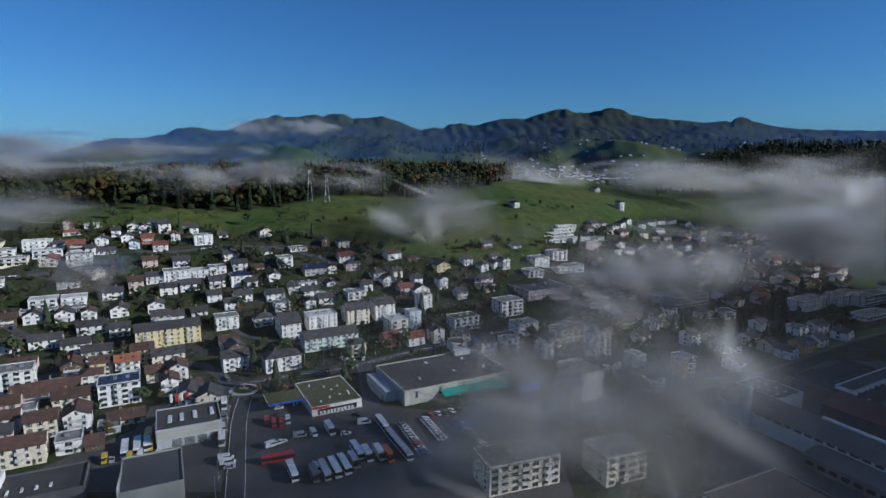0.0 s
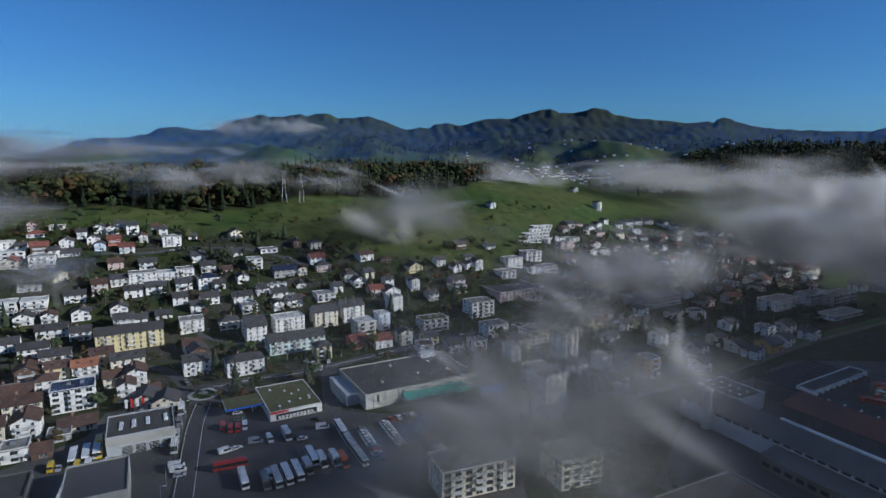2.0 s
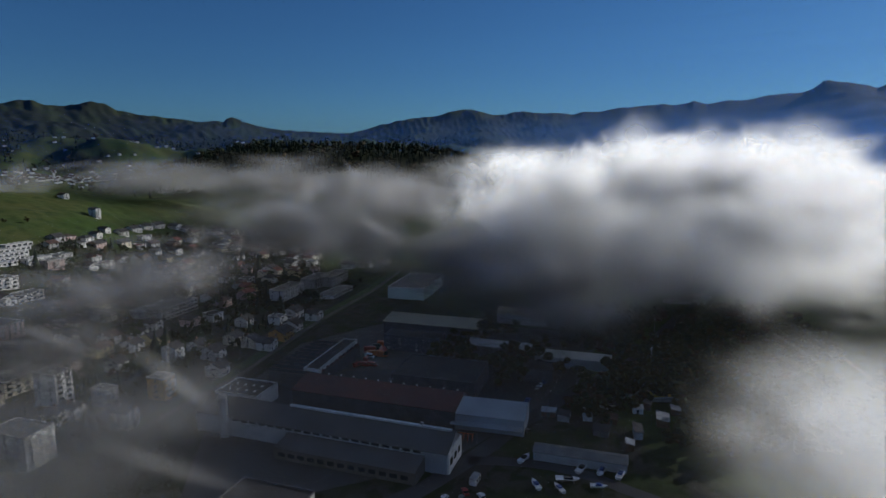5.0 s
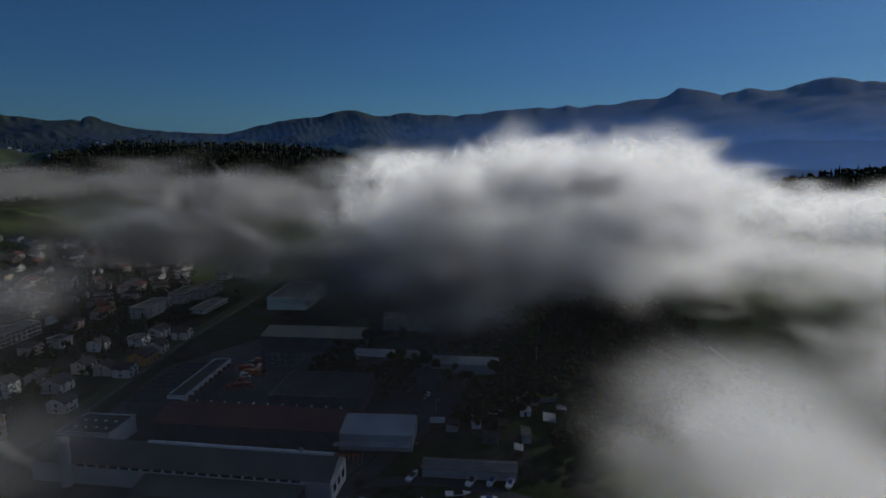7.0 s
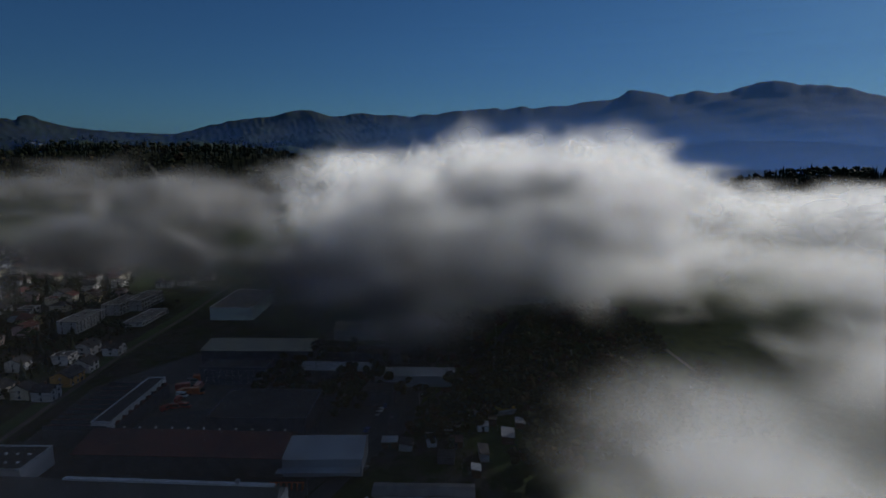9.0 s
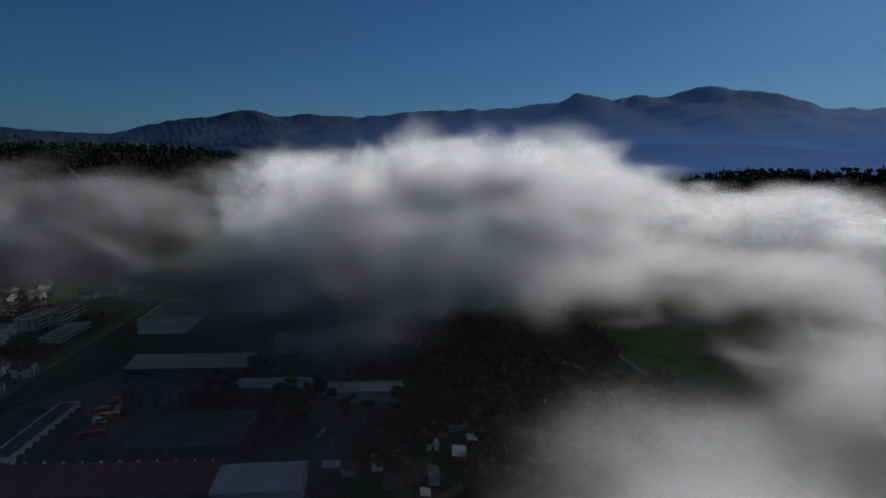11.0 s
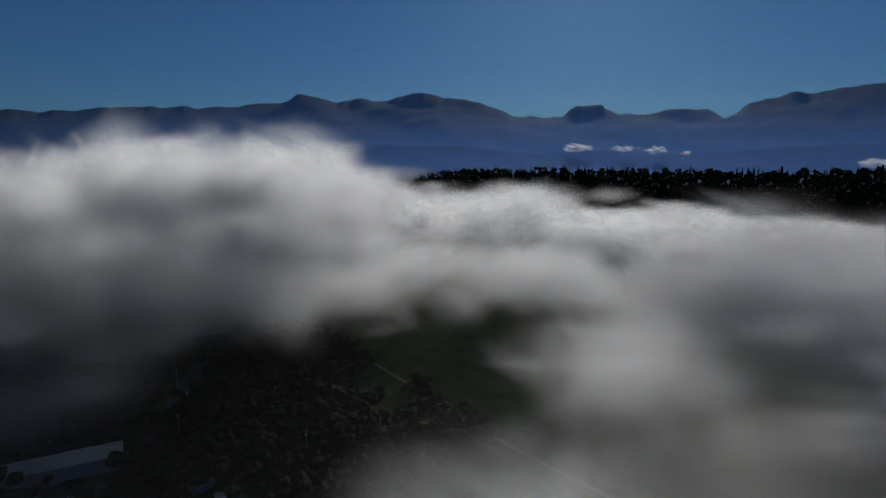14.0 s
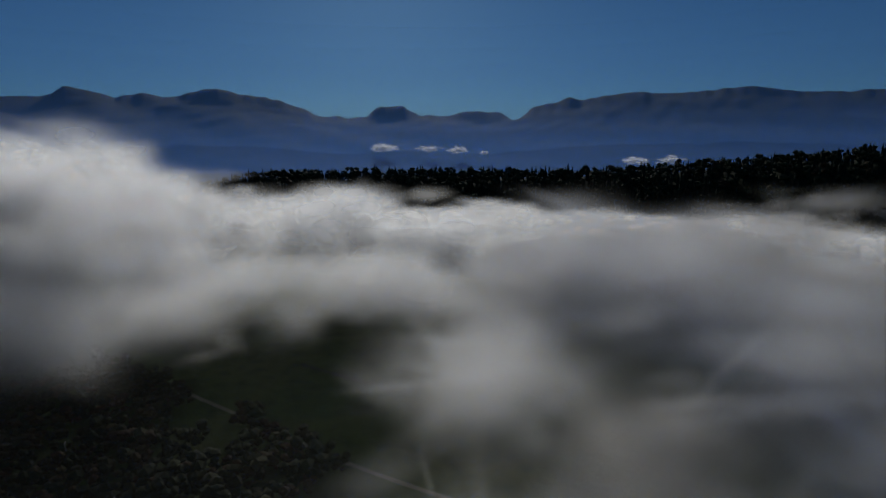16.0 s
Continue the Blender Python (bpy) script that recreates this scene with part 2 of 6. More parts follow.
SUMMITS_SOUTH_EAST = ((-94, 4.3), (-95.5, 3.57), (-96.1, 3.51), (-97.2, 3.66), (-98, 3.39), (-99, 3.48), (-99.9, 3.58), (-100.6, 4.18), (-101.3, 4.58), (-101.6, 4.42), (-102.4, 4.51), (-103.4, 4.54),
    (-103.7, 4.18), (-104.5, 3.81), (-105, 3.65), (-106, 3.73), (-107, 3.56), (-108.2, 3.74), (-108.7, 3.97), (-110.4, 4.03), (-111.4, 3.9), (-112.3, 3.93), (-113, 3.52), (-113.6, 3.06),
    (-114.4, 3.38), (-115.1, 4.08), (-115.7, 4.39), (-116.8, 4.58), (-117.7, 4.73), (-118.1, 4.9), (-118.7, 5.15), (-119.4, 4.93), (-120.2, 4.89), (-121.6, 5.18), (-122.6, 5.25))
SUMMITS_SOUTH = ((-124.5, 5.45), (-127, 5.2), (-130, 5.25), (-132.1, 5.43), (-133.9, 5.52), (-136.7, 5), (-138.7, 4.76), (-139.2, 4.85), (-140.5, 4.65), (-142, 4.81), (-143, 4.66), (-150, 4.4),
    (-165, 3.2), (-200, 2))
SUMMITS = sorted(SUMMITS_WEST + SUMMITS_NORTH + SUMMITS_NORTH_EAST + SUMMITS_EAST + SUMMITS_SOUTH_EAST + SUMMITS_SOUTH)
SKY_AZ, SKY_EL = np.array([s[0] for s in SUMMITS]), np.array([s[1] for s in SUMMITS])
GAIN_AZ = np.arange(-200.0, 60.01, 0.15)
GAIN = np.zeros(len(GAIN_AZ))
BROAD = np.convolve(np.pad(np.interp(GAIN_AZ, SKY_AZ, SKY_EL), 30, mode="edge"), np.ones(61) / 61, mode="valid")
EYE_X, EYE_Y, EYE_Z = 40.0, 20.0, 115.5


def smooth(a, b, v):
    s = np.clip((v - a) / (b - a), 0, 1)
    return s * s * (3 - 2 * s)


def waves(x, y, scale, seed):
    """Rolling unevenness, about -1 to 1."""
    u, v, s = x / scale, y / scale, 0.0
    for i in range(5):
        a = seed * 1.7 + i * 2.4
        f = 1.7 ** i
        s = s + np.sin((u * math.cos(a) + v * math.sin(a)) * f * 6.28 + seed * i) * np.sin((v * math.cos(a + .9) - u * math.sin(a + .9)) * f * 4.1 + i) / f ** 1.05
    return s * 0.55


def bearing(x, y):
    """Degrees to the left of the first view, from -200 to 160, and the distance."""
    b = np.degrees(np.arctan2(-(x - EYE_X), y - EYE_Y))
    return np.where(b > 70, b - 360, b), np.hypot(x - EYE_X, y - EYE_Y)


def sight_line(b):
    """Height of the skyline over a bearing, with a fringe of tree tops and rocks."""
    return np.interp(b, SKY_AZ, SKY_EL) + 0.08 * waves(b * 20, b * 7, 22, 9)


def land(x, y):
    x, y = np.asarray(x, float), np.asarray(y, float)
    b, r = bearing(x, y)
    d = y - np.interp(x, FOOT_X, FOOT_Y)
    d = np.log1p(np.exp(np.clip(d / 18, -30, 30))) * 18
    z = 88 * np.tanh(d / 270) * (1 - 0.35 * smooth(150, 420, x)) * (1 - 0.6 * smooth(820, 1200, r))
    z = z + 5 * waves(x, y, 240, 2) * smooth(30, 160, d) * (1 - smooth(900, 1300, r))
    # wooded hill beyond the valley, and the one under the low sun
    z = z + 118 * np.exp(-((b + 34) / 16) ** 4) * np.exp(-((r - 1900) / 330) ** 2) * (1 + .12 * waves(x, y, 500, 3))
    z = z + (66 + 34 * smooth(-118, -142, b)) * smooth(-76, -90, b) * smooth(880, 1180, r) * (1 - smooth(1300, 1900, r)) * (1 + .05 * waves(x, y, 260, 4))
    # foothills and the mountains of the skyline
    el = sight_line(b) + np.interp(b, GAIN_AZ, GAIN)
    broad = np.interp(b, GAIN_AZ, BROAD) + .25 * waves(x, y, 900, 5)
    el = broad + (el - broad) * smooth(3850, 4200, r)      # the summits' edges die out down the slopes
    crest = 4250
    top = EYE_Z + crest * np.tan(np.radians(el))
    rise = np.clip((r - 2250) / 1950, 0, 1) ** 1.35
    back = 1 - 0.5 * smooth(4300, 4900, r)
    far = top * rise * back
    far = far + 34 * (1 - .7 * smooth(-48, -60, b)) * waves(x, y, 620, 7) * smooth(2000, 2700, r) * (1 - smooth(3700, 4200, r))
    far = far + 75 * (1 + waves(x, y, 900, 8)) * np.exp(-((r - 2750) / 500) ** 2) * smooth(-62, -40, b)
    z = z * (1 - smooth(1700, 2600, r))
    rough = 22 * np.abs(waves(x, y, 330, 14)) + 9 * waves(x, y, 120, 15)
    return z + far + (rough - 14) * smooth(2600, 3400, r) * (1 - .75 * smooth(-48, -60, b))



def settle_skyline():
    """Lifts or lowers the crest until the land's outline meets the summits' sight lines."""
    b, r = np.meshgrid(np.radians(GAIN_AZ), np.arange(2700, 4950, 50), indexing="ij")
    x, y = EYE_X - np.sin(b) * r, EYE_Y + np.cos(b) * r
    for _ in range(5):
        seen = np.degrees(np.arctan2(land(x, y) - EYE_Z, r)).max(axis=1)
        GAIN[:] = GAIN + (sight_line(GAIN_AZ) - seen)


def ground_sheet():
    radii = [0.0]
    while radii[-1] < 4900:
        r = radii[-1]
        radii.append(r + (5.5 if r < 900 else 5.5 + (r - 900) * 0.013))
    turns = np.radians(np.concatenate([np.arange(45, 240, .14), np.arange(240, 405, 1.5)]))   # finer on the side that is seen
    turns = turns - radians(104)
    count = len(turns)
    r, a = np.meshgrid(np.array(radii[1:]), turns, indexing="ij")
    x, y = EYE_X + r * np.cos(a), EYE_Y + r * np.sin(a)
    z = land(x, y)
    verts = np.concatenate([[[EYE_X, EYE_Y, float(land(EYE_X, EYE_Y))]], np.stack([x, y, z], -1).reshape(-1, 3)])
    rings = len(radii) - 1
    i, j = np.meshgrid(np.arange(rings - 1), np.arange(count), indexing="ij")
    k = (j + 1) % count
    quads = np.stack([1 + i * count + j, 1 + (i + 1) * count + j, 1 + (i + 1) * count + k, 1 + i * count + k], -1).reshape(-1, 4)
    fan = [(0, 1 + q, 1 + (q + 1) % count) for q in range(count)]
    me = bpy.data.meshes.new("ground")
    me.from_pydata(verts.tolist(), [], quads.tolist() + fan)
    me.polygons.foreach_set("use_smooth", [True] * len(me.polygons))
    vx, vy, vz = verts[:, 0], verts[:, 1], verts[:, 2]
    b, dist = bearing(vx, vy)
    town, wood = town_cover(vx, vy), wood_cover(vx, vy)
    cover = np.stack([town, wood, smooth(2100, 2600, dist), np.ones_like(town)], -1).astype(np.float32)
    layer = me.color_attributes.new("cover", "FLOAT_COLOR", "POINT")
    layer.data.foreach_set("color", cover.ravel())
    me.materials.append(ground_material())
    return tagged(new("ground", me), "rolling valley ground with meadows, gardens and woods", "ground", kind="structure")


def foot(x, y):
    return y - np.interp(x, FOOT_X, FOOT_Y)


def grid_uv(x, y):
    """Along and across the street grid, which lies 30 degrees to the left."""
    c, s = math.cos(radians(30)), math.sin(radians(30))
    return x * c + y * s, -x * s + y * c


def town_cover(x, y):
    u, v = grid_uv(x, y)
    d = foot(x, y)
    top = np.interp(x, (-420, -330, -250, -150, -60, 20, 80, 150, 250), (150, 190, 185, 150, 110, 62, 130, 130, 90))
    t = (1 - smooth(top - 10, top + 14, d + 9 * waves(x, y, 70, 9))) * smooth(-700, -640, x)
    plain = (1 - smooth(300, 330, x)) * smooth(60, 90, y + .3 * x) * (1 - smooth(600, 640, y)) * (1 - smooth(225, 245, x - .4 * (y - 120)) * (1 - smooth(290, 300, v)))
    valley = smooth(-20, 20, 190 + .72 * (y - 330) - x) * smooth(350, 400, y) * (1 - smooth(740, 800, y)) * smooth(-30, 10, x - 140)
    return np.clip(np.maximum(t * plain, valley * (1 - smooth(60, 110, d))), 0, 1)


def wood_cover(x, y):
    b, r = bearing(x, y)
    d = foot(x, y)
    edge = np.interp(x, (-700, -420, -330, -255, -205, -150, -95, -40, 20, 80), (245, 255, 262, 235, 238, 292, 282, 272, 330, 500))
    up = smooth(edge - 6, edge + 10, d + 10 * waves(x, y, 60, 10)) * (1 - smooth(80, 160, x)) * (1 - smooth(1100, 1300, r))
    ridge = np.exp(-((b + 33) / 17) ** 6) * smooth(1380, 1480, r) * (1 - smooth(2250, 2400, r))
    south = smooth(-77, -84, b) * smooth(860, 900, r) * (1 - smooth(1900, 2200, r))
    patchy = smooth(.05, .35, waves(x, y, 420, 11) + .5 * waves(x, y, 130, 12)) * smooth(1150, 1350, r)
    steep = smooth(2500, 3300, r)
    # sunward mountains get full dark wood cover in place of their backlit shade
    blue = smooth(-52, -62, b) * smooth(2200, 2500, r)
    return np.clip(np.maximum.reduce([up, ridge, south, patchy, blue, steep * (0.55 + .45 * smooth(-.35, .05, waves(x, y, 300, 13)))]), 0, 1)


def ground_material():
    m = bpy.data.materials.new("valley_ground")
    m.use_nodes = True
    n, l = m.node_tree.nodes, m.node_tree.links
    b = n["Principled BSDF"]
    b.inputs["Roughness"].default_value = 1.0
    b.inputs["Specular IOR Level"].default_value = 0.1
    geo = n.new("ShaderNodeNewGeometry")

    def noisy(scale, detail, low, high):
        t, r = n.new("ShaderNodeTexNoise"), n.new("ShaderNodeMapRange")
        t.inputs["Scale"].default_value, t.inputs["Detail"].default_value = scale, detail
        r.inputs[1].default_value, r.inputs[2].default_value = low, high
        l.new(geo.outputs["Position"], t.inputs["Vector"])
        l.new(t.outputs[0], r.inputs[0])
        return r.outputs[0]

    def mixed(fac, a, c):
        k = n.new("ShaderNodeMix")
        k.data_type = "RGBA"
        l.new(fac, k.inputs[0])
        for slot, v in ((6, a), (7, c)):
            if isinstance(v, tuple):
                k.inputs[slot].default_value = (*v, 1)
            else:
                l.new(v, k.inputs[slot])
        return k.outputs[2]

    cover = n.new("ShaderNodeVertexColor")
    cover.layer_name = "cover"
    split = n.new("ShaderNodeSeparateColor")
    l.new(cover.outputs[0], split.inputs[0])
    meadow = mixed(noisy(.012, 4, .4, .62), (.044, .074, .018), (.078, .088, .028))
    meadow = mixed(noisy(.10, 5, .48, .70), meadow, (.032, .052, .016))
    garden = mixed(noisy(.045, 4, .42, .58), (.030, .044, .014), (.054, .052, .042))
    garden = mixed(noisy(.16, 4, .5, .62), garden, (.026, .034, .014))
    wood = mixed(noisy(.06, 5, .4, .62), (.020, .028, .012), (.040, .042, .016))
    wood = mixed(noisy(.012, 5, .5, .66), wood, (.030, .036, .015))
    base = mixed(split.outputs[0], meadow, garden)
    base = mixed(split.outputs[1], base, wood)
    l.new(base, b.inputs["Base Color"])
    bump, t = n.new("ShaderNodeBump"), n.new("ShaderNodeTexNoise")
    t.inputs["Scale"].default_value, t.inputs["Detail"].default_value = .09, 8
    bump.inputs["Strength"].default_value, bump.inputs["Distance"].default_value = 0.5, 3.0
    l.new(geo.outputs["Position"], t.inputs["Vector"])
    l.new(t.outputs[0], bump.inputs["Height"])
    l.new(bump.outputs[0], b.inputs["Normal"])
    return m


settle_skyline()
ground_sheet()


def ribbon(name, points, width, material, label, lift=0.12, category="road"):
    """A band along a line of (x, y), laid on the land."""
    pts = [Vector((float(a), float(b))) for a, b in points]
    dense = []
    for p, q in zip(pts, pts[1:]):
        steps = max(1, int((q - p).length / 6))
        dense += [p.lerp(q, i / steps) for i in range(steps)]
    dense.append(pts[-1])
    for _ in range(3):
        dense = [dense[0]] + [(a + b * 2 + c) / 4 for a, b, c in zip(dense, dense[1:], dense[2:])] + [dense[-1]]
    s = Shape()
    for i, p in enumerate(dense):
        t = (dense[min(i + 1, len(dense) - 1)] - dense[max(i - 1, 0)]).normalized()
        for side in (1, 0, -1):
            q = p + Vector((-t.y, t.x)) * width / 2 * side
            s.v.append((q.x, q.y, float(land(q.x, q.y)) + lift))
    for i in range(len(dense) - 1):
        for k in (0, 1):
            s.f.append((3 * i + k, 3 * i + k + 1, 3 * i + k + 4, 3 * i + k + 3))
    ob = new(name, s.mesh(name, material))
    return tagged(ob, label, category, kind="structure")


def lot(name, points, material, label, lift=0.08):
    s = Shape()
    s.add([(float(x), float(y), float(land(x, y)) + lift) for x, y in points], [tuple(range(len(points)))])
    return tagged(new(name, s.mesh(name, material)), label, "pavement", kind="structure")



# ---- roads and yards ----
ROADS = (
    ("main_road", 7, ((-116, 256), (-111, 235), (-100, 205), (-89, 175), (-70, 120))),
    ("through_road", 7.5, ((-120, 273), (-112, 281), (-79, 293), (-52, 316), (-20, 340), (16, 363), (80, 400))),
    ("west_street", 6.5, ((-128, 268), (-140, 284), (-160, 300), (-200, 290), (-250, 262))),
    ("garden_lane", 3.5, ((-172, 356), (-163, 348), (-147, 335), (-122, 334), (-107, 328))),
    ("hill_lane", 4, ((-380, 352), (-319, 363), (-297, 371), (-276, 385), (-259, 412))),
    ("upper_lane", 4, ((-262, 420), (-230, 432), (-206, 452), (-170, 458), (-110, 440))),
    ("mall_road", 8, ((-67, 300), (-60, 270), (-53, 245), (-50, 225))),
    ("slope_street", 4.5, ((-285, 320), (-260, 311), (-238, 304), (-217, 291), (-190, 285))),
    ("school_street", 5, ((-130, 398), (-69, 396), (-59, 376), (-48, 340))),
    ("works_road", 7.5, ((420, 190), (316, 166), (254, 163), (209, 160), (166, 153), (132, 150), (90, 165), (50, 190))),
    ("yard_road", 6, ((166, 153), (182, 138), (190, 122), (196, 70))),
    ("station_street", 5, ((56, 409), (96, 433), (134, 443), (200, 470))),
)
for name, width, line in ROADS:
    ribbon("road", line, width, M_ASPHALT, "grey asphalt road through the town")
ribbon("road", ((-440, 480), (-400, 468), (-348, 456), (-304, 453)), 2.5, M_TRACK, "pale gravel farm track over the meadow")
ribbon("road", ((470, 138), (431, 109), (389, 78), (354, 53), (317, 28), (290, 6), (250, -30)), 2.4, M_TRACK, "pale gravel track along the field edge")
ribbon("road", ((425, 30), (400, 11), (372, -12)), 2.0, mat("ditch_soil", (.03, .03, .02), rough=1), "dark ditch across the field")
ribbon("road", ((60, 256), (84, 270), (130, 293), (216, 354), (297, 401), (376, 456)), 11, M_LAWN, "grass verge along the railway line")
ribbon("road", ((66, 256), (90, 270), (136, 293), (222, 354), (303, 401), (382, 456)), 3, M_GRAVEL, "railway track bed of brown ballast", lift=.2)
lot("pavement", ((-112, 251), (-58, 250), (-28, 246), (25, 262), (25, 180), (-60, 160), (-86, 172)), M_LOT, "worn asphalt car park of the shops")
lot("pavement", ((-155, 244), (-126, 256), (-117, 240), (-95, 178), (-146, 176), (-168, 190), (-150, 222)), M_LOT, "worn asphalt forecourt of the garage")
lot("pavement", ((-95, 195), (-45, 196), (-40, 222), (-88, 220)), M_GRAVEL, "pale gravel lorry park", lift=.14)
lot("pavement", ((70, 190), (112, 262), (190, 320), (250, 320), (330, 200), (260, 168), (160, 158)), M_LOT, "dark asphalt works yard", lift=.06)
lot("pavement", ((180, 265), (200, 296), (238, 276), (216, 240)), M_GRAVEL, "machine yard of brown gravel", lift=.12)

for line in (ROADS[0][2], ROADS[1][2]):
    for side in (-3.2, 3.2):
        ribbon("road_marking", [(px + side * .9, py + side * .4) for px, py in line], .25, M_LINE, "white painted edge line of the road", lift=.19, category="marking")


def roundabout(x, y):
    s = Shape().tube(0, 0, .10, .16, 13, n=40)
    tagged(new("pavement", s.mesh("pavement", M_ASPHALT)), "round asphalt carriageway of the roundabout", "pavement", kind="structure").location = (x, y, 0)
    r = thing("traffic_island", x, y, 0.1, 0, "round green traffic island with pale kerb", "island")
    child("kerb", Shape().tube(0, 0, 0, .25, 7.2, n=40).mesh("kerb", M_KERB), r, label="pale stone kerb ring")
    child("lawn", Shape().tube(0, 0, .2, .55, 5.6, 3.0, n=40).mesh("lawn", M_LAWN), r, label="mown grass mound")
    child("sculpture", Shape().box(-2.2, -.3, .5, 2.2, .3, 1.4).box(-.4, -.4, .5, .4, .4, 3.2).mesh("sculpture", M_STEEL), r, label="pale metal sculpture")


roundabout(-120, 265)


# ---- windows, shared by all facades ----
def window_mesh(w, h, shutters):
    s = Shape().box(-w / 2, -.05, -h / 2, w / 2, .02, h / 2, 1).box(-w / 2 + .09, -.07, -h / 2 + .09, -.04, 0, h / 2 - .09, 0).box(.04, -.07, -h / 2 + .09, w / 2 - .09, 0, h / 2 - .09, 0)
    if shutters:
        s.box(-w / 2 - .5, -.06, -h / 2, -w / 2 - .02, 0, h / 2, 2).box(w / 2 + .02, -.06, -h / 2, w / 2 + .5, 0, h / 2, 2)
    return s.mesh("window", M_GLASS, M_FRAME, M_SHUTTER)


WINDOW, SHUTTERED, WIDE_WINDOW = window_mesh(1.3, 1.5, False), window_mesh(1.1, 1.5, True), window_mesh(2.6, 1.7, False)
DOOR = Shape().box(-.55, -.06, 0, .55, .02, 2.1, 0).box(-.35, -.08, 1.1, .35, 0, 1.9, 1).mesh("door", M_SHUTTER, M_GLASS)
STOREY = 2.6


def window_row(parent, face, length, depth, z, spacing, mesh, phase=0.0):
    """Windows along one face of a body that stands from x = -length/2 to length/2 and from y = 0 to depth."""
    run = length if face == "front" else depth
    count = max(1, int((run - 1.6) / spacing))
    for i in range(count):
        p = (i + .5 + phase) * run / count
        if face == "front":
            child("window", mesh, parent, p - length / 2, 0, z)
        elif face == "left":
            child("window", mesh, parent, -length / 2, depth - p, z, -90)
        else:
            child("window", mesh, parent, length / 2, p, z, 90)


def balcony(parent, x, z, w, out=1.5):
    s = Shape().box(-w / 2, -out, -.18, w / 2, .1, 0, 0).box(-w / 2, -out, 0, w / 2, -out + .08, .95, 1)
    s.box(-w / 2, -out + .08, 0, -w / 2 + .06, 0, .95, 1).box(w / 2 - .06, -out + .08, 0, w / 2, 0, .95, 1)
    child("balcony", s.mesh("balcony", WALLS["white"], M_RAIL), parent, x, 0, z, label="pale slab balcony with a solid rail")


WORD = {"g": "ridged roof", "G": "gable front", "f": "flat roof", "h": "hipped roof"}
WALLWORD = {"white": "white", "cream": "cream", "yellow": "pale yellow", "pink": "faded pink", "tan": "tan", "grey": "grey", "blue": "pale blue", "green": "pale green",
            "brown": "dark timber", "red": "brick red", "orange": "ochre", "dark": "dark"}
ROOFWORD = {"brown": "brown tiled", "dark": "dark slate", "red": "red tiled", "orange": "orange tiled", "grey": "grey gravel", "white": "pale", "green": "planted", "blue": "dark panelled"}
BUILT = []


